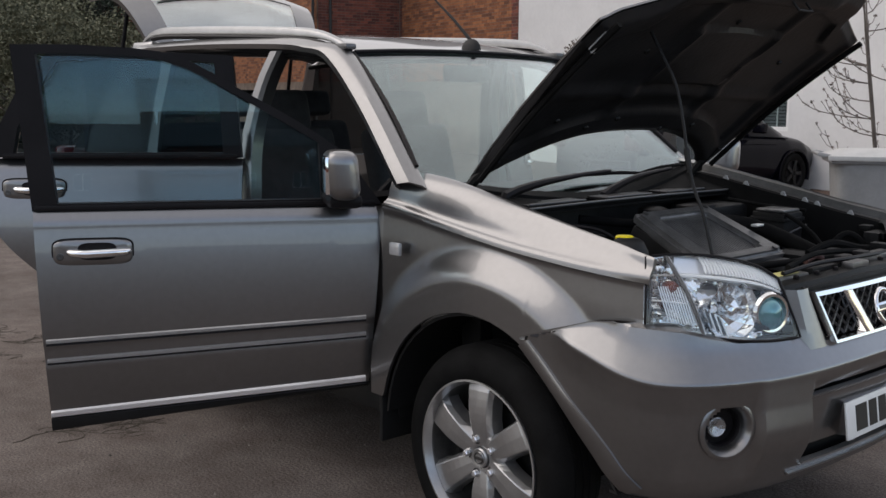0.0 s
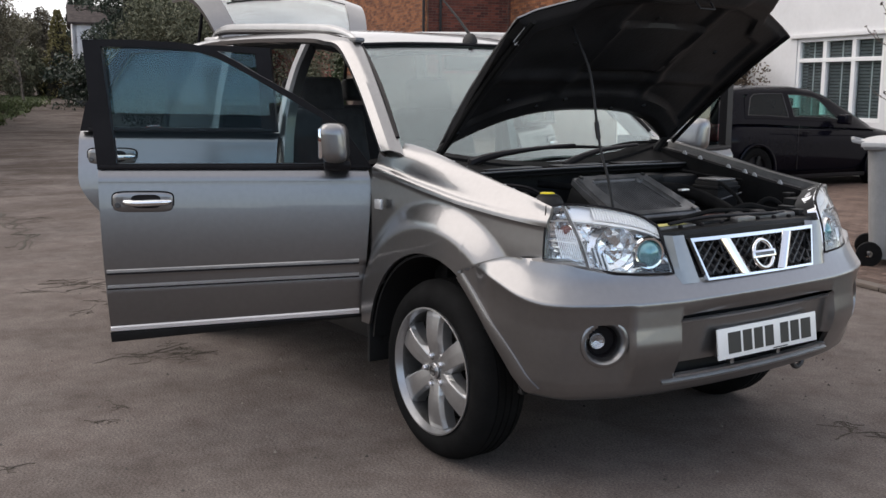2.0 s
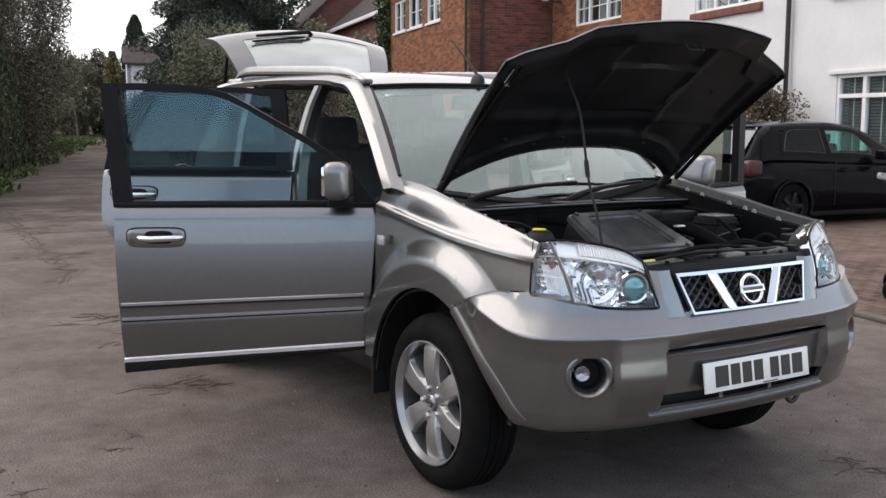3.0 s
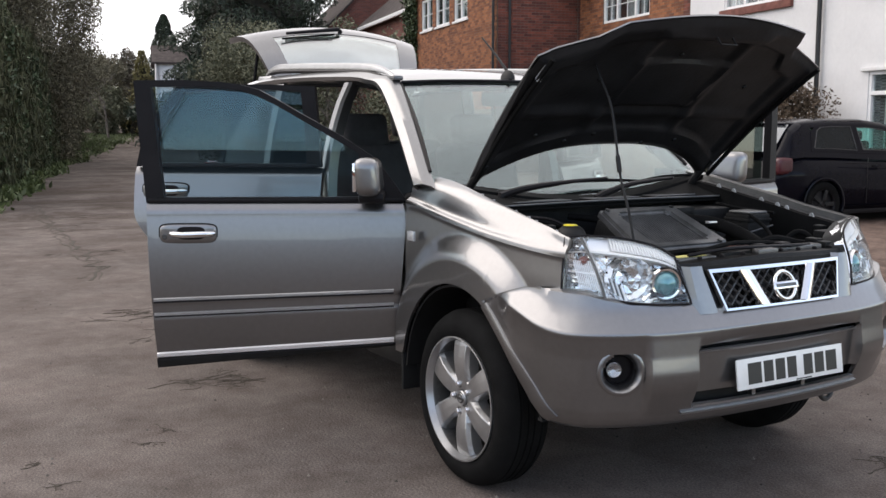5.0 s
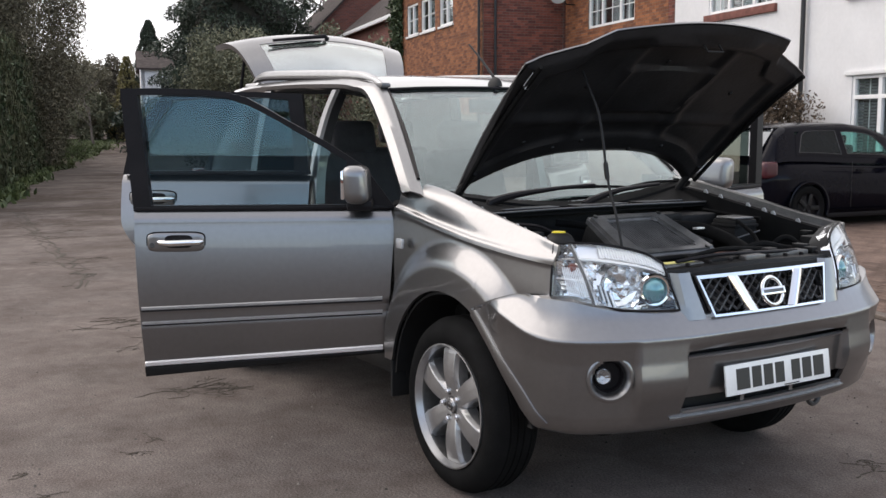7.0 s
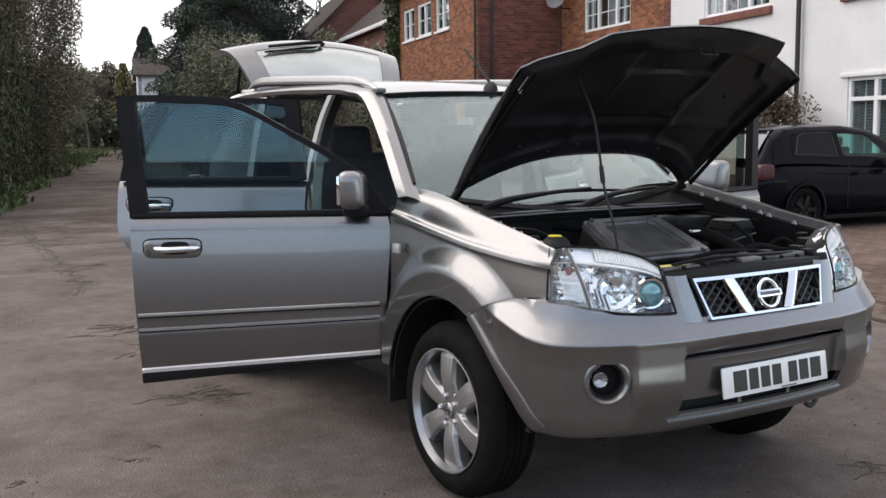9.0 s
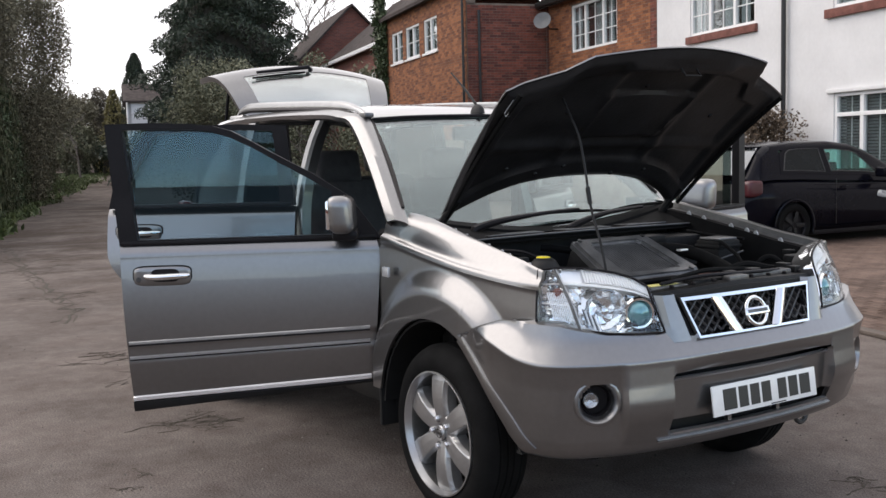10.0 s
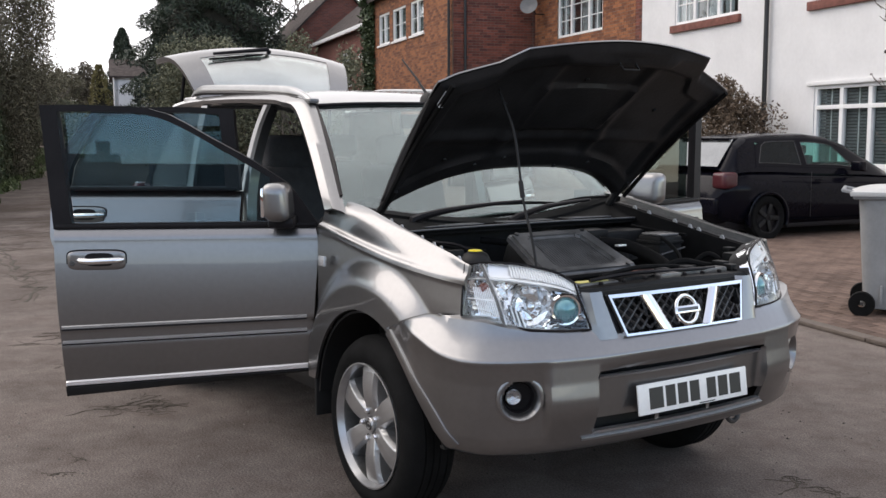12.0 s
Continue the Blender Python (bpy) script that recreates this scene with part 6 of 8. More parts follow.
def window(m, s0, s1, z0, z1, lights, parent, bars=(0, 0), transom=0.0, blinds=False, sill=None, curtain=False):
    """A framed window set in its opening: lights side by side, each with glazing bars."""
    w = new("window", None)
    w.parent = parent
    w.empty_display_size = 0.1
    w["label"] = "white framed window" + (" with drawn slatted blinds" if blinds else "")

    def put(name, lo, hi, mat, bev=0.0):
        bm = bmesh.new()
        box(bm, lo, hi, bev)
        bmesh.ops.transform(bm, matrix=m, verts=bm.verts)
        part(name, finish(bm), mat, w, smooth=False)

    t = 0.065
    put("frame", (s0, -0.10, z1 - t), (s1, -0.02, z1), UPVC, 0.008)
    put("frame", (s0, -0.10, z0), (s1, -0.02, z0 + t), UPVC, 0.008)
    n = len(lights)
    xs = [s0] + [s0 + (s1 - s0) * sum(lights[:k + 1]) / sum(lights) for k in range(n)]
    for k, x in enumerate(xs):
        a, b = (x, x + t) if k == 0 else (x - t, x) if k == n else (x - t * 0.7, x + t * 0.7)
        put("mullion", (a, -0.10, z0 + t), (b, -0.018, z1 - t), UPVC, 0.008)
    if transom:
        put("transom", (s0 + t, -0.10, transom - 0.035), (s1 - t, -0.016, transom + 0.035), UPVC, 0.008)
    for k in range(n):
        a, b = xs[k] + t * 0.8, xs[k + 1] - t * 0.8
        if blinds:
            zz = z0 + t
            while zz < z1 - t:
                put("blind_slat", (a + 0.01, -0.120, zz), (b - 0.01, -0.112, zz + 0.040), BLIND)
                zz += 0.055
            put("blind_post", ((a + b) / 2 - 0.012, -0.112, z0 + t), ((a + b) / 2 + 0.012, -0.104, z1 - t), UPVC)
            put("reveal", (a, -0.10, z0 + t), (a + 0.05, -0.078, z1 - t), NAVY)
        put("pane", (a, -0.075, z0 + t * 0.8), (b, -0.065, z1 - t * 0.8), CLEARPANE if blinds or curtain else PANE)
        for q in range(bars[0]):
            x = a + (b - a) * (q + 1) / (bars[0] + 1)
            put("glazing_bar", (x - 0.011, -0.066, z0 + t), (x + 0.011, -0.05, z1 - t), UPVC)
        for q in range(bars[1]):
            z = z0 + t + (z1 - z0 - 2 * t) * (q + 1) / (bars[1] + 1)
            put("glazing_bar", (a, -0.066, z - 0.011), (b, -0.05, z + 0.011), UPVC)
    if blinds or curtain:
        put("backing", (s0 + 0.02, -0.27, z0 + 0.02), (s1 - 0.02, -0.26, z1 - 0.02), PIPE)
    if curtain:
        for k in range(n):
            a, b = xs[k] + t * 0.8, xs[k + 1] - t * 0.8
            bm = bmesh.new()
            wd = (b - a) * (0.62 if k % 2 else 0.5)
            u0 = a if k % 2 else b - wd
            sheet(bm, [[(u0 + wd * q / 16, -0.15 + 0.012 * math.sin(q * 1.9), z) for z in (z0 + 0.06, z1 - 0.05)] for q in range(17)], 0.004)
            bmesh.ops.transform(bm, matrix=m, verts=bm.verts)
            part("curtain", bm, NET, w, "pale net curtain")
    if sill:
        put("sill", (s0 - 0.08, -0.1, z0 - 0.07), (s1 + 0.08, 0.06, z0), sill, 0.01)
    return w


WF = wall_frame(F0, LANE, LANE_N)
house = thing("white_house", "white rendered house with white windows and black downpipe", "house")
wins = [(-3.45, -1.40, 0.90, 2.30), (0.90, 3.25, 3.80, 5.0), (-3.4, -1.36, 3.77, 5.0)]
wall("front_wall", WF, -9.0, 4.66, 0, 5.6, RENDER, wins, 0.28, "white rendered wall", house)
window(WF, *wins[0], (1, 1, 1), house, transom=1.92, blinds=True)
window(WF, *wins[1], (1, 1.2, 1), house, bars=(1, 2), curtain=True)
window(WF, *wins[2], (1, 1, 1), house, bars=(0, 0), curtain=True)
for a, b, z in ((0.82, 3.35, 3.80), (-3.5, -1.2, 3.77)):
    bm = bmesh.new()
    box(bm, (a, -0.1, z - 0.16), (b, 0.07, z - 0.005), 0.01)
    bmesh.ops.transform(bm, matrix=WF, verts=bm.verts)
    part("brick_sill", bm, SILLRED, house, "dark red brick sill")
bm = bmesh.new()
box(bm, (-3.55, -0.02, 2.30), (-1.24, 0.05, 2.37), 0.01)
bmesh.ops.transform(bm, matrix=WF, verts=bm.verts)
part("lintel", bm, RENDER, house)
bm = bmesh.new()
tube(bm, [WF @ Vector((-0.1, 0.09, 0.0)), WF @ Vector((-0.1, 0.09, 5.5))], 0.045, 10)
part("downpipe", bm, PIPE, house, "black downpipe")
bm = bmesh.new()
box(bm, (-9.2, -7.5, 0), (-8.95, -0.28, 5.6))
bmesh.ops.transform(bm, matrix=WF, verts=bm.verts)
part("side_wall", bm, RENDER, house)

brick_house = thing("brick_house", "orange and red brick house with white windows", "house")
w1 = (6.6, 9.2, 4.05, 5.30)
orange_wall = wall("front_wall", WF, 4.66, 10.7, 0, 5.6, MORTAR, [w1], 0.28, "orange brick wall", brick_house)
window(WF, *w1, (1, 1.3, 1), brick_house, bars=(1, 2), curtain=True)
BF = wall_frame(F0 + LANE_N * 2.42, LANE, LANE_N)
w2 = [(13.6, 14.95, 4.57, 5.62), (15.45, 17.0, 4.57, 5.62), (17.4, 18.75, 4.57, 5.62)]
wing_wall = wall("wing_wall", BF, 10.93, 20.35, 0, 6.3, MORTAR, w2, 0.28, "orange-brown brick wall", brick_house)
for w in w2:
    window(BF, *w, (1, 1), brick_house, bars=(0, 1), sill=UPVC, curtain=True)
SF = wall_frame(F0 + LANE * 10.93 + LANE_N * 2.42, -LANE_N, -LANE)
return_wall = wall("return_wall", SF, 0.0, 2.45, 0, 5.6, MORTAR, (), 0.28, "dark red brick wall", brick_house)



# ---- roofs and the houses further along ----
def prism(bm, m, s0, s1, y0, y1, eave, ridge, over=0.25, t=0.12):
    """A gabled roof as two slabs along local x, between y0 (front) and y1 (back)."""
    ym = 0.5 * (y0 + y1)
    for ya in (y0, y1):
        out = over if ya == y0 else -over
        k = (ridge - eave) / abs(ym - ya)
        pts = [(s0 - over, ya + out, eave - k * over), (s1 + over, ya + out, eave - k * over), (s1 + over, ym, ridge), (s0 - over, ym, ridge)]
        lo = [bm.verts.new(m @ Vector(p)) for p in pts]
        hi = [bm.verts.new(m @ (Vector(p) + Vector((0, 0, t)))) for p in pts]
        bm.faces.new(lo)
        bm.faces.new(hi)
        for q in range(4):
            bm.faces.new((lo[q], lo[(q + 1) % 4], hi[(q + 1) % 4], hi[q]))
    return finish(bm)


def gable(parent, m, s, y0, y1, eave, ridge, mat):
    bm = bmesh.new()
    ym = 0.5 * (y0 + y1)
    pts = [(y0, 0), (y1, 0), (y1, eave), (ym, ridge), (y0, eave)]
    a = [bm.verts.new((s, y, z)) for y, z in pts]
    b = [bm.verts.new((s + 0.25, y, z)) for y, z in pts]
    bm.faces.new(a)
    bm.faces.new(b)
    for q in range(5):
        bm.faces.new((a[q], a[(q + 1) % 5], b[(q + 1) % 5], b[q]))
    finish(bm)
    uv = bm.loops.layers.uv.new("UVMap")
    for f in bm.faces:
        for lp in f.loops:
            lp[uv].uv = (lp.vert.co.y, lp.vert.co.z)
    bmesh.ops.transform(bm, matrix=m, verts=bm.verts)
    return part("gable_wall", bm, mat, parent, smooth=False)


def gutter(parent, m, s0, s1, y, z, mat):
    bm = bmesh.new()
    box(bm, (s0, y - 0.02, z - 0.16), (s1, y + 0.10, z), 0.02)
    bmesh.ops.transform(bm, matrix=m, verts=bm.verts)
    part("gutter_board", bm, mat, parent)


bm = bmesh.new()
prism(bm, WF, -9.0, 4.66, 0.0, -7.5, 5.6, 8.6)
part("roof", bm, ROOFTILE, house, smooth=False)
bm = bmesh.new()
prism(bm, WF, 4.66, 10.9, 0.0, -7.5, 5.62, 8.62)
part("roof", bm, ROOFTILE, brick_house, smooth=False)
bm = bmesh.new()
prism(bm, BF, 10.93, 20.35, 0.0, -8.0, 6.3, 9.4)
part("roof", bm, ROOFTILE, brick_house, smooth=False)
gable(brick_house, BF, 10.94, -2.4, -7.6, 6.2, 8.6, REDBRICK)
gutter(brick_house, WF, 4.7, 10.9, 0.24, 5.62, PIPE)
bm = bmesh.new()
tube(bm, [BF @ Vector((11.05, 0.08, 0)), BF @ Vector((11.05, 0.08, 5.9))], 0.04, 8)
part("downpipe", bm, PIPE, brick_house)
bm = bmesh.new()
tube(bm, [SF @ Vector((0.35, 0.07, 0)), SF @ Vector((0.35, 0.07, 5.4))], 0.04, 8)
part("downpipe", bm, PIPE, brick_house)
bm = bmesh.new()
lathe(bm, [(0.0, 0.0), (0.10, 0.010), (0.18, 0.037), (0.25, 0.075), (0.25, 0.083), (0.17, 0.05), (0.0, 0.016)], 24, Matrix.Translation(WF @ Vector((10.1, 0.45, 5.0))) @ Vector((0.55, -0.75, 0.35)).to_track_quat("Z", "Y").to_matrix().to_4x4())
finish(bm)
dish = part("satellite_dish", bm, material("grey_dish", (0.14, 0.14, 0.14), rough=0.6), brick_house, "grey satellite dish")
bm = bmesh.new()
tube(bm, [WF @ Vector((10.1, 0.0, 4.8)), WF @ Vector((10.1, 0.25, 4.8)), WF @ Vector((10.1, 0.40, 4.98))], 0.02, 6)
part("dish_arm", bm, PIPE, dish)

house2 = thing("terraced_house", "red brick house with a tiled roof and white windows", "house")
H2 = wall_frame(F0 + LANE_N * 1.6, LANE, LANE_N)
hw = [(21.6, 22.5, 3.5, 5.2), (26.3, 28.0, 3.6, 5.0)]
wall("front_wall", H2, 20.4, 33.5, 0, 5.9, REDBRICK, hw, 0.25, "", house2)
for w in hw:
    window(H2, *w, (1, 1), house2, sill=UPVC)
bm = bmesh.new()
prism(bm, H2, 20.65, 33.5, 0.0, -7.0, 5.9, 8.8)
part("roof", bm, ROOFTILE, house2, smooth=False)
gutter(house2, H2, 20.5, 33.7, 0.24, 5.85, UPVC)
gable(house2, H2, 33.25, 0, -7, 5.9, 8.8, REDBRICK)
gable(house2, H2, 20.45, 0, -7, 5.9, 8.8, REDBRICK)
bm = bmesh.new()
lathe(bm, [(0.0, 0.12), (0.12, 0.12), (0.16, 0.06), (0.16, 0.0)], 14, H2 @ Matrix.Translation((24.4, 0, 4.6)) @ Matrix.Rotation(radians(-90), 4, "X"))
finish(bm)
part("alarm_box", bm, UPVC, house2)

house3 = thing("gabled_house", "red brick house with its gable towards the lane", "house")
H3 = wall_frame(F0 + LANE_N * 4.0, LANE, LANE_N)
wall("front_wall", H3, 36.0, 46.0, 0, 4.8, REDBRICK, (), 0.25, "", house3)
gable(house3, H3, 36.01, 0, -8.5, 4.8, 9.1, REDBRICK)
bm = bmesh.new()
prism(bm, H3, 36.0, 46.0, 0.0, -8.5, 4.8, 9.1)
part("roof", bm, ROOFTILE, house3, smooth=False)

cottage = thing("white_cottage", "small white cottage with a dark roof at the lane's end", "house")
CM = wall_frame(Vector((-65.3, 15.8, 0.15)), Vector((0.25, 0.968, 0)).normalized(), Vector((0.968, -0.25, 0)).normalized())
wall("front_wall", CM, 0, 7.0, 0, 5.2, RENDER, [(1.2, 2.6, 3.4, 4.6), (4.4, 5.8, 3.4, 4.6)], 0.25, "", cottage)
window(CM, 1.2, 2.6, 3.4, 4.6, (1, 1), cottage)
window(CM, 4.4, 5.8, 3.4, 4.6, (1, 1), cottage)
bm = bmesh.new()
prism(bm, CM, 0, 7.0, 0.0, -6.0, 5.2, 6.4)
part("roof", bm, ROOFTILE, cottage, smooth=False)
gable(cottage, CM, 0.02, 0, -6, 5.15, 6.35, RENDER)
gable(cottage, CM, 6.7, 0, -6, 5.15, 6.35, RENDER)
bm = bmesh.new()
box(bm, (0.2, -3.4, 5.0), (1.0, -2.6, 6.5), 0.02)
bmesh.ops.transform(bm, matrix=CM, verts=bm.verts)
part("chimney", bm, REDBRICK, cottage)

# houses across the way, mirrored in the door's glass
GREYROOF = material("grey_slates", (0.07, 0.07, 0.075), rough=0.8, var=0.3, scale=2, bump=0.3, bscale=20)
for q, L, eave, ridge in ((-4, 16.9, 4.1, 6.4), (-3, 16.9, 4.4, 7.0), (-2, 16.9, 4.1, 6.3), (-1, 16.9, 4.3, 6.9), (0, 16.9, 4.1, 6.1), (1, 16.9, 4.5, 7.2), (2, 16.9, 4.1, 6.4), (3, 16.9, 4.4, 6.9)):
    hm = wall_frame(Vector((62 + 0.61 * 17 * q, -49 + 0.79 * 17 * q, 0)), Vector((0.61, 0.79, 0)).normalized(), Vector((-0.79, 0.61, 0)).normalized())
    far = thing("house_opposite", "plain brick house with a slate roof across the lane", "house", group="houses opposite")
    wall("front_wall", hm, -L / 2, L / 2, 0, eave, REDBRICK, [(-3, -1.6, 0.9, 2.2), (1.4, 2.8, 0.9, 2.2)], 0.25, "", far)
    window(hm, -3, -1.6, 0.9, 2.2, (1, 1), far)
    window(hm, 1.4, 2.8, 0.9, 2.2, (1, 1), far)
    gable(far, hm, -L / 2, 0, -7, eave, ridge, REDBRICK)
    gable(far, hm, L / 2 - 0.25, 0, -7, eave, ridge, REDBRICK)
    bm = bmesh.new()
    prism(bm, hm, -L / 2, L / 2, 0, -7, eave, ridge)
    part("roof", bm, GREYROOF, far, smooth=False)
    bm = bmesh.new()
    box(bm, (L / 2 - 1.6, -4.2, eave), (L / 2 - 0.6, -2.8, ridge + 1.1), 0.02)
    bmesh.ops.transform(bm, matrix=hm, verts=bm.verts)
    part("chimney", bm, REDBRICK, far)

# ---- planting ----
def leaf_material(name, c1, c2, rough=0.6):
    m = bpy.data.materials.new(name)
    m.use_nodes = True
    t, n = m.node_tree, m.node_tree.nodes
    g, r = n.new("ShaderNodeNewGeometry"), n.new("ShaderNodeValToRGB")
    r.color_ramp.elements[0].color, r.color_ramp.elements[1].color = (*c1, 1), (*c2, 1)
    t.links.new(g.outputs["Random Per Island"], r.inputs["Fac"])
    t.links.new(r.outputs["Color"], n["Principled BSDF"].inputs["Base Color"])
    n["Principled BSDF"].inputs["Roughness"].default_value = rough
    return m


HEDGELEAF = leaf_material("hedge_leaves", (0.024, 0.028, 0.012), (0.092, 0.094, 0.044), 0.85)
DARKLEAF = leaf_material("conifer_needles", (0.010, 0.020, 0.012), (0.035, 0.052, 0.028))
SHRUBLEAF = leaf_material("shrub_leaves", (0.058, 0.053, 0.034), (0.19, 0.170, 0.110), 0.85)
PALESHRUB = leaf_material("pale_shrub_leaves", (0.06, 0.065, 0.038), (0.20, 0.20, 0.125), 0.8)
GOLDLEAF = leaf_material("golden_conifer", (0.10, 0.085, 0.025), (0.20, 0.17, 0.06))
IVYLEAF = leaf_material("ivy_leaves", (0.016, 0.034, 0.010), (0.075, 0.105, 0.045))
GRASSBLADE = leaf_material("grass_blades", (0.040, 0.058, 0.016), (0.11, 0.135, 0.045))
TWIG = material("bare_twigs", (0.12, 0.10, 0.085), rough=0.9, var=0.3, scale=8)
BARK = material("bark", (0.10, 0.085, 0.07), rough=0.95, var=0.4, scale=5, bump=0.5, bscale=20)
# near-black colour stands in for the shade deep among the leaves
CORESHADE = material("shade_coloured_core", (0.022, 0.020, 0.014), rough=1.0, var=0.5, scale=3)
rng = np.random.default_rng(7)


def leaves(name, pts, size, mat, parent, flat=0.0, stretch=1.6, label=""):
    """Small leaf blades at the points, each turned at random."""
    n = len(pts)
    a = rng.normal(size=(n, 3))
    a[:, 2] *= (1 - flat)
    a /= np.linalg.norm(a, axis=1)[:, None]
    b = np.cross(a, rng.normal(size=(n, 3)))
    b /= np.linalg.norm(b, axis=1)[:, None] + 1e-9
    s = size * rng.uniform(0.6, 1.4, size=(n, 1))
    v = np.stack([pts - a * s * stretch, pts + b * s * 0.8, pts + a * s * stretch, pts - b * s * 0.8], 1).reshape(-1, 3)
    me = bpy.data.meshes.new(name)
    me.from_pydata(v.tolist(), [], [(4 * i, 4 * i + 1, 4 * i + 2, 4 * i + 3) for i in range(n)])
    me.materials.append(mat)
    ob = new(name, me)
    ob.parent = parent
    if label:
        ob["label"] = label
    return ob


def clumps(centre, radii, n, blobs=26, shell=0.75, low=-0.8):
    """Points in an uneven crown: many small clumps round an ellipsoid."""
    c = rng.normal(size=(blobs, 3))
    c /= np.linalg.norm(c, axis=1)[:, None]
    c[:, 2] = np.maximum(c[:, 2], low)
    c *= rng.uniform(0.35, 0.95, size=(blobs, 1)) ** 0.6
    k = rng.integers(0, blobs, n)
    off = rng.normal(size=(n, 3))
    off /= np.linalg.norm(off, axis=1)[:, None]
    off *= rng.uniform(0.2, 1.0, size=(n, 1)) ** 0.5 * rng.uniform(0.18, 0.42, size=blobs)[k][:, None]
    return np.array(centre) + (c[k] + off) * np.array(radii)


def branches(bm, base, height, spread, levels, r, count=3, lean=(0, 0)):
    """A tapered stem that forks into thinner limbs."""
    def grow(p, d, length, rad, lev):
        pts = [p]
        for _ in range(4):
            d = (d + Vector(rng.normal(size=3)) * 0.10 + Vector((0, 0, 0.04))).normalized()
            pts.append(pts[-1] + d * length / 4)
        tube(bm, pts, [rad, rad * 0.9, rad * 0.8, rad * 0.7, rad * 0.6], 6 if lev > 1 else 4, cap=False)
        if lev > 0:
            for _ in range(count):
                e = (d + Vector(rng.normal(size=3)) * spread).normalized()
                e.z = abs(e.z) * 0.8 + 0.12
                grow(pts[rng.integers(2, 5)], e.normalized(), length * rng.uniform(0.55, 0.8), rad * 0.55, lev - 1)
    grow(Vector(base), Vector((lean[0], lean[1], 1)).normalized(), height, r, levels)
    return bm


# tall clipped hedge along the lane
hedge = thing("hedge", "tall overgrown evergreen hedge along the lane", "hedge")
HM = Matrix((LANE, LANE_N, Vector((0, 0, 1)))).transposed().to_4x4()
HM.translation = Vector((-14.0, -1.25, 0))
# added solid core behind the leaves, coloured as their inner shade
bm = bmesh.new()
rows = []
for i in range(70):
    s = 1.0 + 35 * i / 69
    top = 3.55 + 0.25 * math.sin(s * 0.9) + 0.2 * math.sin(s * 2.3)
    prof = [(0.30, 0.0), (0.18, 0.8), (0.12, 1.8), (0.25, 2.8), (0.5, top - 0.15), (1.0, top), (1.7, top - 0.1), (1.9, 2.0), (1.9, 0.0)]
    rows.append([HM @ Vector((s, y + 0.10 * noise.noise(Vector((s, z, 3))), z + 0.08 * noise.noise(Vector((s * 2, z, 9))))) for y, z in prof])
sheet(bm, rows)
part("hedge_core", bm, CORESHADE, hedge, smooth=False)
n = 120000
s = rng.uniform(0.8, 36, n)
z = rng.uniform(0.05, 3.8, n) ** 1.0
y = 0.14 + 0.12 * (z / 3.0) ** 2 + rng.normal(size=n) * 0.14 + 0.10 * np.sin(s * 3.1 + z) - 0.12 * np.sin(s * 1.1) * np.sin(z * 1.7)
top = rng.random(n) < 0.18
y = np.where(top, rng.uniform(0.1, 1.7, n), y)
z = np.where(top, 3.55 + 0.25 * np.sin(s * 0.9) + 0.2 * np.sin(s * 2.3) + rng.normal(size=n) * 0.16, z)
pts = np.stack([s, y, z], 1) @ np.array(HM.to_3x3()).T + np.array(HM.translation)
leaves("hedge_leaves", pts[: int(n * 0.85)], 0.022, HEDGELEAF, hedge, flat=-4.0, stretch=4.5)
leaves("ivy", pts[int(n * 0.85):], 0.034, IVYLEAF, hedge)
n = 16000
s = rng.choice([9.0, 14.5, 17.0, 22.5, 27.0, 31.0], n) + rng.normal(size=n) * 0.45
z = rng.uniform(0.1, 3.5, n)
pts = np.stack([s, 0.02 + 0.12 * (z / 3.0) ** 2 + rng.normal(size=n) * 0.07, z], 1) @ np.array(HM.to_3x3()).T + np.array(HM.translation)
leaves("ivy_swathe", pts, 0.045, IVYLEAF, hedge)

# grass along the hedge foot
n = 42000
s = np.concatenate([rng.uniform(0, 46, 26000), rng.uniform(22, 46, 16000)])
wide = 0.16 + 0.024 * np.clip(s - 20.0, 0.0, 22.0)
y = 0.02 - wide + rng.normal(size=n) * wide + 0.16 * np.sin(s * 0.8)
pts = np.stack([s, y, rng.uniform(0.0, 0.10, n)], 1) @ np.array(HM.to_3x3()).T + np.array(HM.translation)
pts[:, 2] += 0.03 * np.maximum(-36.0 - pts[:, 0], 0.0)
leaves("grass", pts, 0.045, GRASSBLADE, None, flat=-1.5, stretch=2.2)
tagged(bpy.data.objects["grass"], "rough green grass at the foot of the hedge", "grass", kind="stuff")


def bare_tree(name, base, height, r, levels=4, count=4, leafn=0, leafmat=None, radii=(2, 2, 2), label="", lean=(0, 0)):
    t = thing(name, label, "tree")
    bm = bmesh.new()
    branches(bm, base, height, 0.50, levels, r, count, lean)
    part("trunk", bm, TWIG if r < 0.1 else BARK, t)
    if leafn:
        leaves("crown", clumps((base[0], base[1], base[2] + height * 1.25), radii, leafn, 130), 0.022, leafmat, t, stretch=2.4)
    return t


bare_tree("bare_tree", (-27.0, -0.9, 0), 4.2, 0.13, 5, 4, 50000, SHRUBLEAF, (3.6, 2.0, 3.2), "half-bare tree rising behind the hedge")
bare_tree("bare_tree", (-34.9, 3.35, 0), 3.6, 0.10, 5, 4, 120000, SHRUBLEAF, (3.2, 2.2, 5.2), "half-bare tree with fine twigs over the hedge")
bare_tree("bare_tree", (-31.0, 0.9, 0), 3.9, 0.11, 5, 4, 110000, SHRUBLEAF, (3.4, 2.2, 4.2), "half-bare tree with fine brown twigs over the hedge")
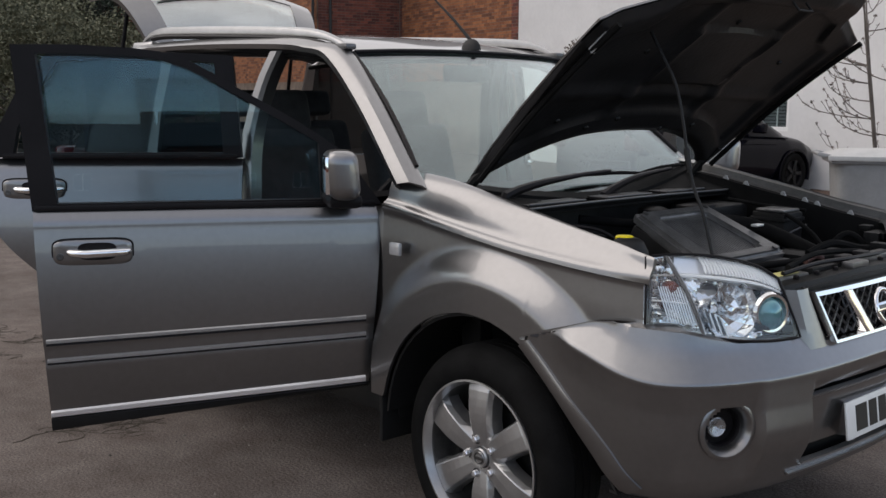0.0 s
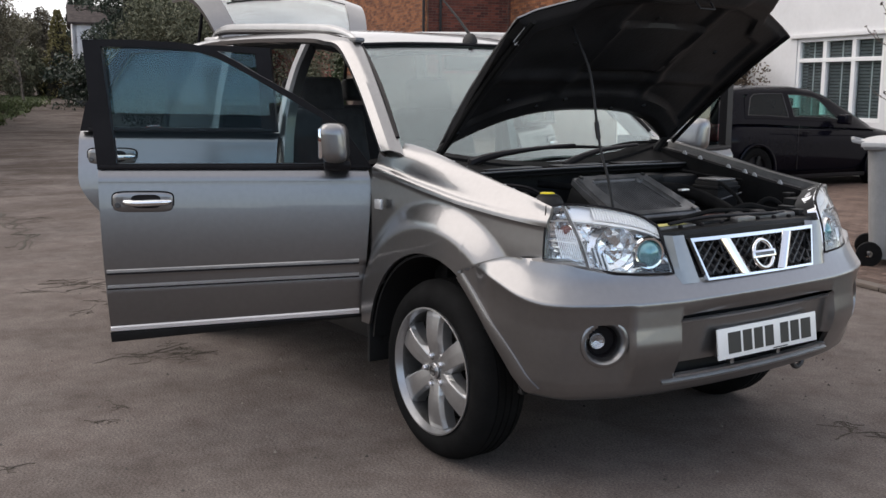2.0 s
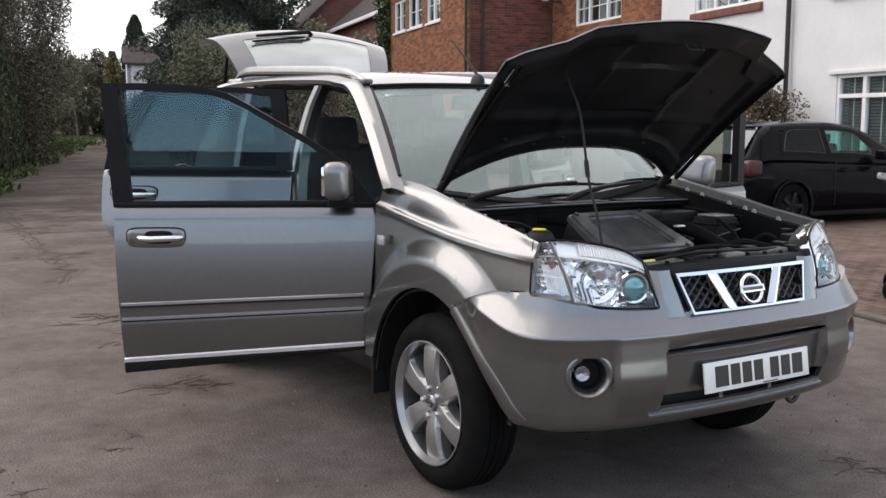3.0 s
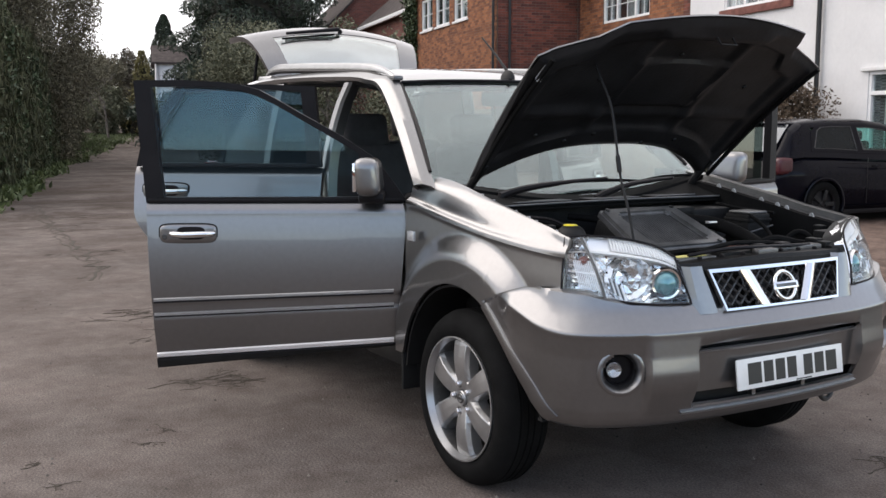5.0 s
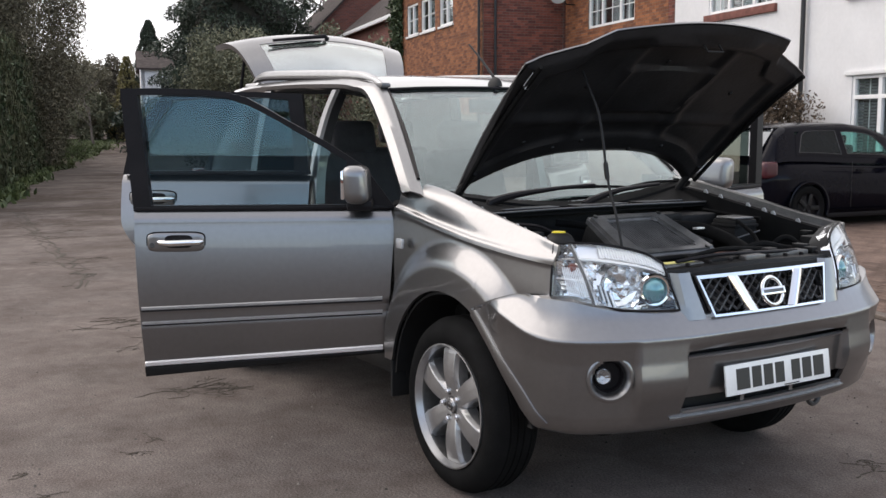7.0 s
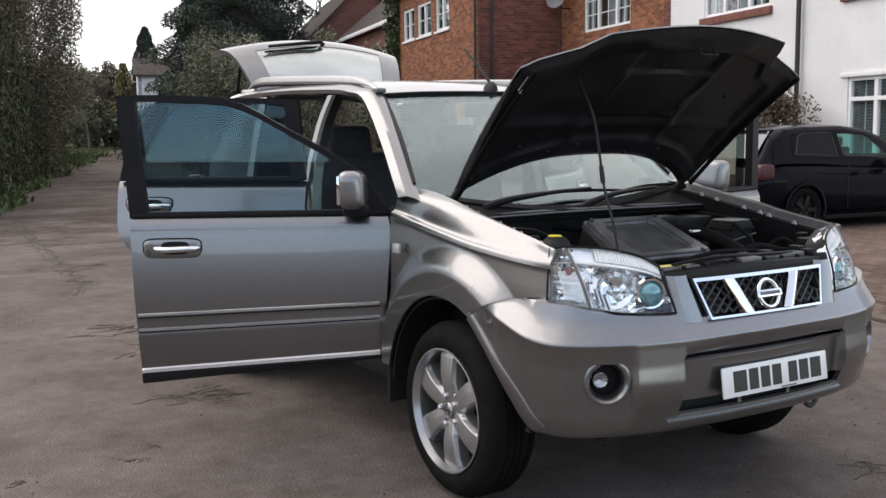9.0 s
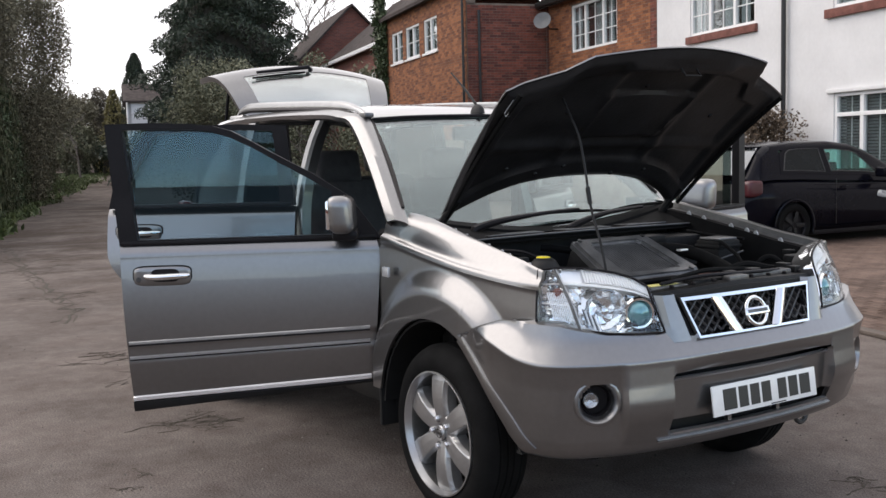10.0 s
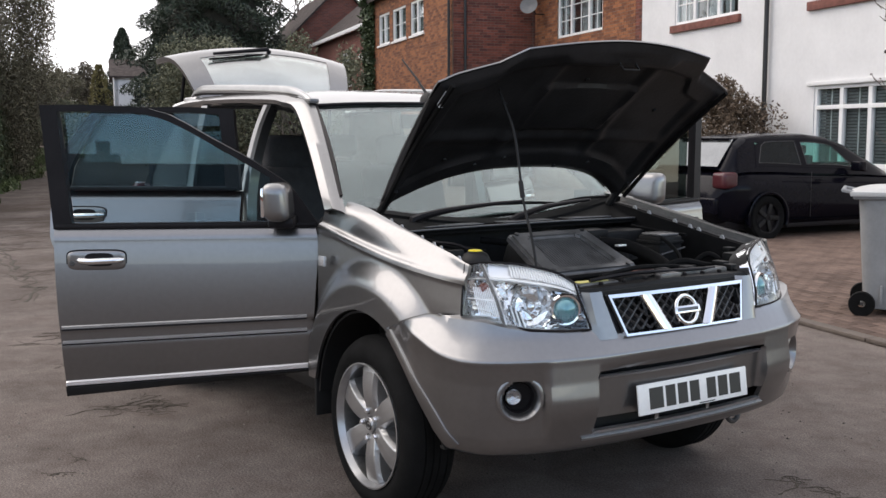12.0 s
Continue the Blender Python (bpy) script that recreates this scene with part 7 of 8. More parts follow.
bare_tree("bare_tree", (-21.0, -2.6, 0), 3.2, 0.12, 5, 4, 34000, HEDGELEAF, (3.0, 2.4, 3.6), "half-bare tree with fine twigs over the hedge")
bare_tree("bare_tree", (-52.0, 9.6, rise(-52.0)), 2.0, 0.08, 4, 3, 0, None, (2, 2, 2), "small pale bare tree at the lane's bend")


def bush(name, base, radii, n, mat, size, label, category="bush"):
    b = thing(name, label, category)
    bm = bmesh.new()
    for _ in range(5):
        branches(bm, (base[0] + rng.normal() * 0.12, base[1] + rng.normal() * 0.12, rise(base[0])), radii[2] * 0.75, 0.6, 2, 0.03, 3, (rng.normal() * 0.3, rng.normal() * 0.3))
    part("stem_cluster", bm, TWIG, b)
    leaves("foliage", clumps((base[0], base[1], rise(base[0]) + radii[2] * 0.95), radii, n, 40), size, mat, b)
    return b


bush("bush", (-56.6, 10.5), (1.25, 1.2, 1.45), 14000, PALESHRUB, 0.045, "grey-green rounded bush beside the lane")
bush("bush", (-59.2, 12.5), (0.9, 0.8, 1.0), 4200, DARKLEAF, 0.06, "dark evergreen bush at the lane's bend")
bush("bush", (-50.0, 12.0), (1.9, 1.7, 1.25), 4200, DARKLEAF, 0.07, "dark evergreen bush at the lane's bend")
bush("bush", (-60.0, 9.4), (2.4, 2.2, 2.6), 16000, SHRUBLEAF, 0.05, "dull green bushes beyond the bend")
bush("bush", (-66.0, 12.2), (2.6, 2.2, 2.6), 16000, SHRUBLEAF, 0.05, "dull green bushes beyond the bend")
bush("shrub", (-24.7, 7.9), (2.0, 1.7, 2.3), 15000, PALESHRUB, 0.030, "tall twiggy shrub with thin grey-green leaves")
bush("shrub", (-26.9, 7.7), (1.7, 1.5, 2.1), 13000, PALESHRUB, 0.030, "tall twiggy shrub with thin grey-green leaves")
bush("shrub", (-22.5, 9.6), (1.6, 1.5, 2.2), 12000, PALESHRUB, 0.030, "tall twiggy shrub with thin grey-green leaves")


def conifer(name, base, height, radius, n, mat, label):
    t = thing(name, label, "tree")
    bm = bmesh.new()
    tube(bm, [(base[0], base[1], 0), (base[0], base[1], height * 0.5), (base[0], base[1], height * 0.97)], [0.25, 0.15, 0.02], 8)
    part("trunk", bm, BARK, t)
    u = rng.random(n) ** 0.75
    zz = height * (0.06 + 0.94 * u)
    ang = rng.uniform(0, 2 * math.pi, n)
    tier = 1 + 0.22 * np.sin(zz * 4.2 + 2.0 * np.sin(ang * 3)) + 0.16 * np.sin(ang * 5 + zz * 1.7)
    rr = radius * (1 - u) ** 0.72 * tier * rng.uniform(0.55, 1.0, n) ** 0.5 + 0.1
    pts = np.stack([base[0] + rr * np.cos(ang), base[1] + rr * np.sin(ang), zz - 0.18 * rr], 1)
    leaves("crown", pts, 0.036, mat, t, stretch=3.4)
    # added solid cone in the same shade colour fills the crown
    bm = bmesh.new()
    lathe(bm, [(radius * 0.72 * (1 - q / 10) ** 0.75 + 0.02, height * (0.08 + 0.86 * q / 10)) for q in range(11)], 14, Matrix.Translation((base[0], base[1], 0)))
    part("shade_core", bm, CORESHADE, t, smooth=False)
    return t


conifer("conifer", (-46.0, 15.7), 14.5, 5.0, 80000, DARKLEAF, "tall dark green conifer")
conifer("conifer", (-78.0, 20.0), 9.8, 2.2, 16000, DARKLEAF, "slim dark conifer far down the lane")
conifer("conifer", (-52.0, 16.2), 11.5, 2.9, 40000, DARKLEAF, "tall dark green conifer")
conifer("conifer", (-58.0, 13.0), 5.6, 1.1, 2600, GOLDLEAF, "slim golden conifer at the lane's bend")
conifer("conifer", (-64.0, 20.0), 9.5, 2.6, 4200, DARKLEAF, "dark conifer far down the lane")
bare_tree("bare_tree", (-58.0, 27.5, 0), 6.0, 0.16, 5, 4, 0, None, (2, 2, 2), "tall bare birch behind the roofs")
bare_tree("bare_tree", (-62.7, 28.6, 0), 6.4, 0.16, 5, 4, 0, None, (2, 2, 2), "tall bare birch behind the roofs")

# woods closing the lane
woods = thing("woods", "brown leafless woods far beyond the lane's end", "woods", kind="stuff")
pts = np.concatenate([clumps((x, y, rise(x) + h * 0.5), (2.2, 2.0, h * 0.62), 9000, 30) for x, y, h in ((-82, 13.0, 5.0), (-84, 15.4, 4.6), (-83, 17.6, 5.2), (-86, 20.0, 4.4))])
leaves("twigs", pts, 0.06, leaf_material("woodland_twigs", (0.045, 0.040, 0.028), (0.15, 0.125, 0.09), 0.9), woods, stretch=2.6)

# ivy on the brick house's corner
ivy = thing("ivy", "dark ivy climbing a brick wall", "ivy", kind="stuff")
n = 7000
s = np.clip(rng.normal(size=n) * 0.26, -0.5, 0.5) + 19.75
pts = np.array([BF @ Vector((a, abs(b) * 0.14 + 0.03, c)) for a, b, c in zip(s, rng.normal(size=n), rng.uniform(0, 7.2, n))])
leaves("ivy_leaves", pts, 0.05, IVYLEAF, ivy)

# bare hedge in front of the white house
bush("bare_bush", (-9.8, 11.85), (1.25, 0.65, 1.25), 20000, leaf_material("brown_leaves", (0.06, 0.04, 0.025), (0.16, 0.11, 0.07)), 0.022, "brown leafless hedge by the white wall")


def budding_shrub(base):
    """A slim leafless shrub: upright stems, arching side twigs and fat buds along them."""
    t = thing("budding_shrub", "slim leafless shrub with pale buds before the white house", "shrub")
    stems, twigs, buds = bmesh.new(), bmesh.new(), []
    for k in range(5):
        a = 2 * math.pi * k / 5 + 0.4
        lean = Vector((math.cos(a), math.sin(a), 0)) * 0.30
        foot = Vector(base) + lean * 0.15
        stem = spline([foot, foot + lean * 0.5 + Vector((0, 0, 1.0)), foot + lean * 1.1 + Vector((0, 0, 2.1)), foot + lean * 1.5 + Vector((0, 0, 3.0))], 16)
        tube(stems, stem, [0.026 - 0.0013 * q for q in range(16)], 6)
        for _ in range(11):
            p = stem[int(rng.integers(3, 15))]
            b = a + rng.normal() * 1.0
            reach, lift_z = rng.uniform(0.45, 0.95), rng.uniform(0.15, 0.55)
            side = Vector((math.cos(b), math.sin(b), 0))
            twig = spline([p, p + side * reach * 0.4 + Vector((0, 0, lift_z * 0.15)), p + side * reach * 0.8 + Vector((0, 0, lift_z * 0.5)), p + side * reach + Vector((0, 0, lift_z))], 12)
            tube(twigs, twig, [0.008 - 0.0004 * q for q in range(12)], 5)
            for q in range(4, 12, 2):
                c = b + rng.choice([-1, 1]) * rng.uniform(0.5, 1.1)
                spur = [twig[q], twig[q] + Vector((math.cos(c), math.sin(c), 0.5)) * 0.06, twig[q] + Vector((math.cos(c), math.sin(c), 1.0)) * rng.uniform(0.08, 0.16)]
                tube(twigs, spur, [0.004, 0.0035, 0.003], 4)
                for e in (spur[2], twig[q]):
                    for _ in range(4):
                        buds.append(np.array(e) + rng.normal(size=3) * 0.008)
    part("stem_cluster", stems, TWIG, t)
    part("twig_cluster", twigs, TWIG, t)
    leaves("buds", np.array(buds), 0.014, leaf_material("pale_buds", (0.10, 0.085, 0.075), (0.36, 0.31, 0.29), 0.8), t, stretch=1.3, label="pale swelling buds")
    return t


budding_shrub((-3.12, 8.62, 0))


# ---- the black hatchback on the drive ----
HATCHREAR = material("sky_mirroring_glass", (0.16, 0.17, 0.175), metal=0.5, rough=0.10, var=0.2, scale=2, spec=0.9, coat=1.0)
HATCHGLASS = material("black_hatch_glass", (0.006, 0.008, 0.009), rough=0.03, var=0.3, scale=2, spec=0.16)
HATCHCLEAR = clear_glass("green_car_glass", (0.60, 0.86, 0.82), 0.0, gloss=0.8)
TRIMGREY = material("faded_window_rubber", (0.028, 0.028, 0.028), rough=0.5, var=0.2, scale=20)


def hatchback(m):
    h = thing("hatchback", "black hatchback parked nose towards the white house", "car", m)
    # side outline: stations along x (forward), with heights and half widths
    L = [(-0.78, 0.44, 0.60, 0.62), (-0.72, 0.30, 0.86, 0.76), (-0.60, 0.22, 0.98, 0.83), (-0.3, 0.18, 1.00, 0.87), (0.2, 0.15, 0.99, 0.88), (1.0, 0.14, 0.95, 0.885), (1.9, 0.14, 0.92, 0.885), (2.5, 0.16, 0.89, 0.87), (2.95, 0.24, 0.82, 0.82), (3.3, 0.26, 0.72, 0.70), (3.42, 0.34, 0.58, 0.58)]
    rows = []
    for x in np.linspace(-0.78, 3.42, 64):
        lo, hi, w = (float(np.interp(x, [a[0] for a in L], [a[k] for a in L])) for k in (1, 2, 3))
        col = []
        for k in range(25):
            t = k / 24
            a = math.pi * (t - 0.5)
            z = lo + (hi - lo) * (0.5 + 0.5 * math.sin(a))
            y = w * abs(math.cos(a)) ** 0.22
            bump = 0.012 * ease(1 - abs(t - 0.62) / 0.08)
            col.append((x, -(y + bump), z))
        rows.append(col + [(p[0], -p[1], p[2]) for p in col[::-1]])
    bm = bmesh.new()

    def keep(i, j):
        x = 0.5 * (rows[i][0][0] + rows[i + 1][0][0])
        z = 0.5 * (rows[i][j][2] + rows[i][j + 1][2])
        return not (abs(rows[i][j][1]) > 0.5 and any(math.hypot(x - c, z - 0.31) < 0.345 for c in (0.0, 2.58)))

    sheet(bm, rows, 0.0, keep)
    body = part("body", bm, HATCHPAINT, h)
    # glasshouse
    G = [(-0.70, 0.98, 0.985, 0.72), (-0.60, 1.04, 1.10, 0.70), (-0.42, 1.2, 1.32, 0.64), (-0.22, 1.3, 1.42, 0.60), (0.3, 1.3, 1.46, 0.58), (1.0, 1.3, 1.465, 0.58), (1.4, 1.3, 1.42, 0.58), (1.7, 1.2, 1.32, 0.60), (2.1, 1.0, 1.12, 0.65), (2.5, 0.9, 0.92, 0.70)]
    TS = (0.0, 0.20, 0.45, 0.66, 0.86)

    def skin(x, t, out=0.0):
        """The side of the glasshouse at a share of its height."""
        hi, wt = (float(np.interp(x, [a[0] for a in G], [a[k] for a in G])) for k in (2, 3))
        zb = float(np.interp(x, [a[0] for a in L], [a[2] for a in L])) - 0.05
        return -float(np.interp(t, [0, 0.45, 0.9], [0.80, 0.80 * 0.55 + wt * 0.45, wt + 0.02])) - out, zb + t * (hi - 0.07 - zb) / 0.9, hi, wt

    def front(t):
        return 1.96 - 0.62 * t

    rows, xs = [], [float(x) for x in np.linspace(-0.70, 2.5, 81)]
    for x in xs:
        hi, wt = skin(x, 0)[2:]
        half = [(x, *skin(x, t)[:2]) for t in TS] + [(x, -wt - 0.015, hi - 0.065), (x, -wt + 0.03, hi - 0.02), (x, -wt + 0.14, hi), (x, 0, hi + 0.015)]
        rows.append(half + [(a, -b, c) for a, b, c in half[-2::-1]])

    def solid(i, j):
        j = min(j, 15 - j)
        x = 0.5 * (xs[i] + xs[i + 1])
        if j >= 6:
            return not 1.46 < x < 2.30
        return not (1 <= j <= 3 and -0.04 < x < front(0.5 * (TS[j] + TS[j + 1])) + 0.05)

    bm = bmesh.new()
    sheet(bm, rows, 0.012, solid, away=(1.0, 0, 0.9))
    part("roof", bm, HATCHPAINT, h)
    bm = bmesh.new()
    sheet(bm, [[(x, y, z + 0.006) for x, y, z in rows[i][6:11]] for i, x in enumerate(xs) if 1.42 < x < 2.36])
    g = part("windscreen", bm, HATCHCLEAR, h)
    g.visible_shadow = False

    def on_skin(bm, side, out):
        for v in bm.verts:
            y, z, hi, wt = skin(v.co.x, v.co.y, out + v.co.z)
            v.co = Vector((v.co.x, side * -y, z))
        return finish(bm)

    def dense(pts):
        return [(a[0] + (b[0] - a[0]) * k / 5, a[1] + (b[1] - a[1]) * k / 5) for a, b in zip(pts, pts[1:] + pts[:1]) for k in range(5)]

    REAR = dense([(-0.08, 0.26), (0.70, 0.22), (0.69, 0.84), (0.13, 0.84), (0.05, 0.76)])
    FRONT = dense([(0.82, 0.24), (front(0.24) - 0.02, 0.27), (front(0.76) - 0.06, 0.76), (1.30, 0.81), (0.80, 0.81)])
    REAR_OUT = dense([(-0.15, 0.17), (0.748, 0.15), (0.748, 0.89), (0.06, 0.89), (-0.06, 0.78)])
    FRONT_OUT = dense([(0.752, 0.15), (front(0.17) + 0.14, 0.17), (front(0.80) + 0.13, 0.80), (1.34, 0.89), (0.752, 0.89)])
    for side in (-1, 1):
        for name, outline, border, mat in (("rear_side_glass", REAR, REAR_OUT, HATCHGLASS), ("door_glass", FRONT, FRONT_OUT, HATCHCLEAR)):
            bm = bmesh.new()
            plate(bm, border, 0.005, None, [outline])
            band = part("window_frame", on_skin(bm, side, 0.001), HATCHPAINT, h)
            bm = bmesh.new()
            plate(bm, outline, 0.004, None)
            g = part(name, on_skin(bm, side, 0.0), mat, h)
            g.visible_shadow = False
            bm = bmesh.new()
            tube(bm, [(x, side * -skin(x, t, 0.007)[0], skin(x, t)[1]) for x, t in outline + outline[:1]], 0.006, 6, cap=False)
            part("window_trim", bm, TRIMGREY, band)
        bm = bmesh.new()
        box(bm, (1.02, side * 0.36 - 0.22, 0.90), (1.14, side * 0.36 + 0.22, 1.16), 0.05, None, 3)
        box(bm, (1.03, side * 0.36 - 0.11, 1.17), (1.11, side * 0.36 + 0.11, 1.30), 0.035, None, 3)
        part("front_seat", bm, CLOTH, h)
        bm = bmesh.new()
        tube(bm, spline([(0.35, side * 0.90, 0.865), (0.9, side * 0.908, 0.850), (1.6, side * 0.908, 0.835), (2.3, side * 0.895, 0.815)], 16), 0.006, 6)
        part("shoulder_crease", bm, HATCHPAINT, h)
        bm = bmesh.new()
        box(bm, (1.58, -0.02, -0.06), (1.72, 0.17, 0.08), 0.035, Matrix.Translation((0, side * 0.86 if side > 0 else -1.01, 0.99)), 3)
        part("door_mirror", bm, HATCHPAINT, h)
        bm = bmesh.new()
        box(bm, (-0.76, side * 0.70 - 0.13, 0.72), (-0.50, side * 0.70 + 0.135, 0.95), 0.06, None, 3)
        part("tail_lamp", bm, DULLRED, h, "red tail lamp")
        bm = bmesh.new()
        box(bm, (0.78, side * 0.885 - 0.004, 0.30), (0.785, side * 0.885 + 0.004, 0.93))
        part("door_gap", bm, PIPE, h)
        bm = bmesh.new()
        box(bm, (0.86, side * 0.89 - 0.012, 0.80), (1.06, side * 0.89 + 0.018, 0.83), 0.008)
        part("door_handle", bm, HATCHPAINT, h)
        bm = bmesh.new()
        box(bm, (0.35, side * 0.875 - 0.012, 0.165), (2.22, side * 0.875 + 0.012, 0.225), 0.01)
        part("sill_strip", bm, SATIN, h)
        for x in (0.0, 2.58):
            mm = Matrix.Translation((x, side * 0.79, 0.31)) @ Matrix.Rotation(radians(90 if side < 0 else -90), 4, "X")
            bm = bmesh.new()
            sheet(bm, [[(x + r * math.cos(a), side * y, 0.31 + r * math.sin(a)) for r, y in ((0.335, 0.80), (0.338, 0.892), (0.352, 0.898), (0.372, 0.892))] for a in [math.pi * (-0.10 + 1.2 * q / 28) for q in range(29)]], 0.004)
            part("arch_lip", bm, HATCHPAINT, h)
            w = new("wheel", None)
            w.parent = h
            w.empty_display_size = 0.05
            bm = bmesh.new()
            lathe(bm, [(0.2, -0.09), (0.29, -0.095), (0.31, -0.07), (0.312, 0.07), (0.29, 0.095), (0.22, 0.095), (0.2, 0.08)], 36, mm)
            finish(bm)
            part("tyre", bm, RUBBER, w)
            bm = bmesh.new()
            lathe(bm, [(0.205, 0.085), (0.21, 0.092), (0.195, 0.08), (0.19, 0.04), (0.06, 0.06), (0.05, 0.075), (0, 0.075)], 36, mm)
            finish(bm)
            part("rim", bm, SATIN, w)
            for k in range(5):
                bm = bmesh.new()
                box(bm, (0.04, -0.03, 0.062), (0.2, 0.03, 0.085), 0.008, mm @ Matrix.Rotation(2 * math.pi * k / 5, 4, "Z"))
                part("spoke", bm, BLACK, w)
    bm = bmesh.new()
    sheet(bm, [[(-0.722 + 0.35 * t, y * (1 - 0.14 * t), 1.02 + 0.385 * t - 0.02 * t * t) for t in (0, 0.25, 0.5, 0.75, 1)] for y in [-0.64 + 0.16 * k for k in range(9)]], 0.006)
    part("rear_window", bm, HATCHREAR, h, "grey rear window mirroring the sky")
    bm = bmesh.new()
    tube(bm, [(1.50 + 0.07 * math.sin(a), 0.36 + 0.18 * math.cos(a), 0.98 + 0.17 * math.sin(a)) for a in [2 * math.pi * k / 24 for k in range(25)]], 0.016, 8, cap=False)
    part("steering_wheel", bm, SATIN, h)
    bm = bmesh.new()
    box(bm, (-0.42, -0.5, 1.385), (-0.20, 0.5, 1.41), 0.01)
    part("roof_spoiler", bm, HATCHPAINT, h)
    bm = bmesh.new()
    box(bm, (-0.80, -0.70, 0.36), (-0.70, 0.70, 0.60), 0.04, None, 3)
    part("rear_bumper", bm, HATCHPAINT, h)
    bm = bmesh.new()
    box(bm, (-0.6, -0.72, 0.14), (3.1, 0.72, 0.4), 0.05)
    part("underside", bm, SATIN, h)
    return h


AZ = radians(84)
hatchback(Matrix.Translation((-6.85, 8.75, 0)) @ Matrix.Rotation(AZ, 4, "Z"))

# ---- wheelie bin ----
BINGREY = material("grey_bin_plastic", (0.23, 0.235, 0.235), rough=0.55, var=0.12, scale=5, bump=0.08, bscale=200)
BINLID = material("pale_bin_lid", (0.42, 0.42, 0.41), rough=0.5, var=0.1, scale=5)


def wheelie_bin(m):
    b = thing("wheelie_bin", "grey wheelie bin with a pale closed lid on the paving", "bin", m)
    rows = []
    for k in range(13):
        t = k / 12
        z = 0.06 + 0.90 * t
        hx, hy = 0.24 + 0.085 * t, 0.225 + 0.06 * t
        ring = []
        for q in range(32):
            a = 2 * math.pi * q / 32
            ring.append((0.02 * t + hx * math.copysign(abs(math.cos(a)) ** 0.28, math.cos(a)), hy * math.copysign(abs(math.sin(a)) ** 0.28, math.sin(a)), z))
        rows.append(ring + [ring[0]])
    bm = bmesh.new()
    sheet(bm, rows, 0.006, away=(0, 0, 0.5))
    body = part("body", bm, BINGREY, b)
    bm = bmesh.new()
    box(bm, (-0.23, -0.21, 0.05), (0.24, 0.21, 0.09), 0.02)
    part("base", bm, BINGREY, b)
    bm = bmesh.new()
    for x0, x1, y0, y1 in ((-0.345, 0.365, -0.305, 0.305),):
        box(bm, (x0, y0, 0.93), (x1, y1, 0.975), 0.018, None, 3)
    part("rim", bm, BINGREY, b)
    bm = bmesh.new()
    rows = []
    for i in range(13):
        x = -0.36 + 0.75 * i / 12
        rows.append([(x, y, 0.985 + 0.055 * (1 - (y / 0.32) ** 4) * (1 - ((x - 0.015) / 0.385) ** 4)) for y in [-0.315 + 0.63 * q / 12 for q in range(13)]])
    sheet(bm, rows, 0.012, away=(0, 0, 0))
    lid = part("lid", bm, BINLID, b, "pale grey lid")
    bm = bmesh.new()
    for x0, x1, y0, y1 in ((-0.365, 0.395, -0.322, -0.305), (-0.365, 0.395, 0.305, 0.322), (0.378, 0.395, -0.32, 0.32)):
        box(bm, (x0, y0, 0.955), (x1, y1, 0.992), 0.006)
    part("lid_lip", bm, BINLID, lid)
    bm = bmesh.new()
    tube(bm, [(-0.33, -0.24, 0.98), (-0.42, -0.24, 1.0), (-0.42, 0.24, 1.0), (-0.33, 0.24, 0.98)], 0.016, 8)
    part("handle", bm, BINGREY, b)
    bm = bmesh.new()
    tube(bm, [(-0.25, -0.28, 0.10), (-0.25, 0.28, 0.10)], 0.012, 8)
    part("axle", bm, STEEL, b)
    for y in (-0.275, 0.275):
        bm = bmesh.new()
        lathe(bm, [(0.03, -0.03), (0.07, -0.026), (0.095, -0.028), (0.10, -0.02), (0.10, 0.02), (0.095, 0.028), (0.07, 0.026), (0.03, 0.03)], 28, Matrix.Translation((-0.25, y, 0.10)) @ Matrix.Rotation(radians(90), 4, "X"))
        finish(bm)
        part("wheel", bm, RUBBER, b)
    for k in range(3):
        bm = bmesh.new()
        box(bm, (-0.12 + 0.12 * k, -0.262, 0.10), (-0.10 + 0.12 * k, -0.235, 0.25), 0.006)
        part("base_rib", bm, BINGREY, b)
    return b


wheelie_bin(Matrix.Translation((-1.50, 4.80, 0.02)) @ Matrix.Rotation(radians(34), 4, "Z"))
wheelie_bin(Matrix.Translation((-49.0, 11.6, rise(-49.0))) @ Matrix.Rotation(radians(80), 4, "Z"))

# ---- block paving and kerb ----
PAVER = material("red_brown_pavers", (0.125, 0.088, 0.072), rough=0.9, spec=0.15, var=0.3, scale=3, bump=0.3, bscale=90)
pt, pn = PAVER.node_tree, PAVER.node_tree.nodes
oi, hsv = pn.new("ShaderNodeObjectInfo"), pn.new("ShaderNodeHueSaturation")
src = pn["Principled BSDF"].inputs["Base Color"].links[0].from_socket
mapr = pn.new("ShaderNodeMapRange")
mapr.inputs["To Min"].default_value, mapr.inputs["To Max"].default_value = 0.65, 1.2
pt.links.new(oi.outputs["Random"], mapr.inputs["Value"])
pt.links.new(mapr.outputs["Result"], hsv.inputs["Value"])
pt.links.new(src, hsv.inputs["Color"])
pt.links.new(hsv.outputs["Color"], pn["Principled BSDF"].inputs["Base Color"])
JOINT = material("sandy_joint", (0.055, 0.046, 0.038), rough=1.0, var=0.3, scale=8)
PM = Matrix((-LANE, -LANE_N, Vector((0, 0, 1)))).transposed().to_4x4()
PM.translation = Vector((-1.2, 3.74, 0))
bm = bmesh.new()
box(bm, (-12.0, 0.10, 0.002), (7.0, 9.2, 0.012))
bmesh.ops.transform(bm, matrix=PM, verts=bm.verts)
paving = mesh_object("pavement", bm, JOINT, None, "", False)
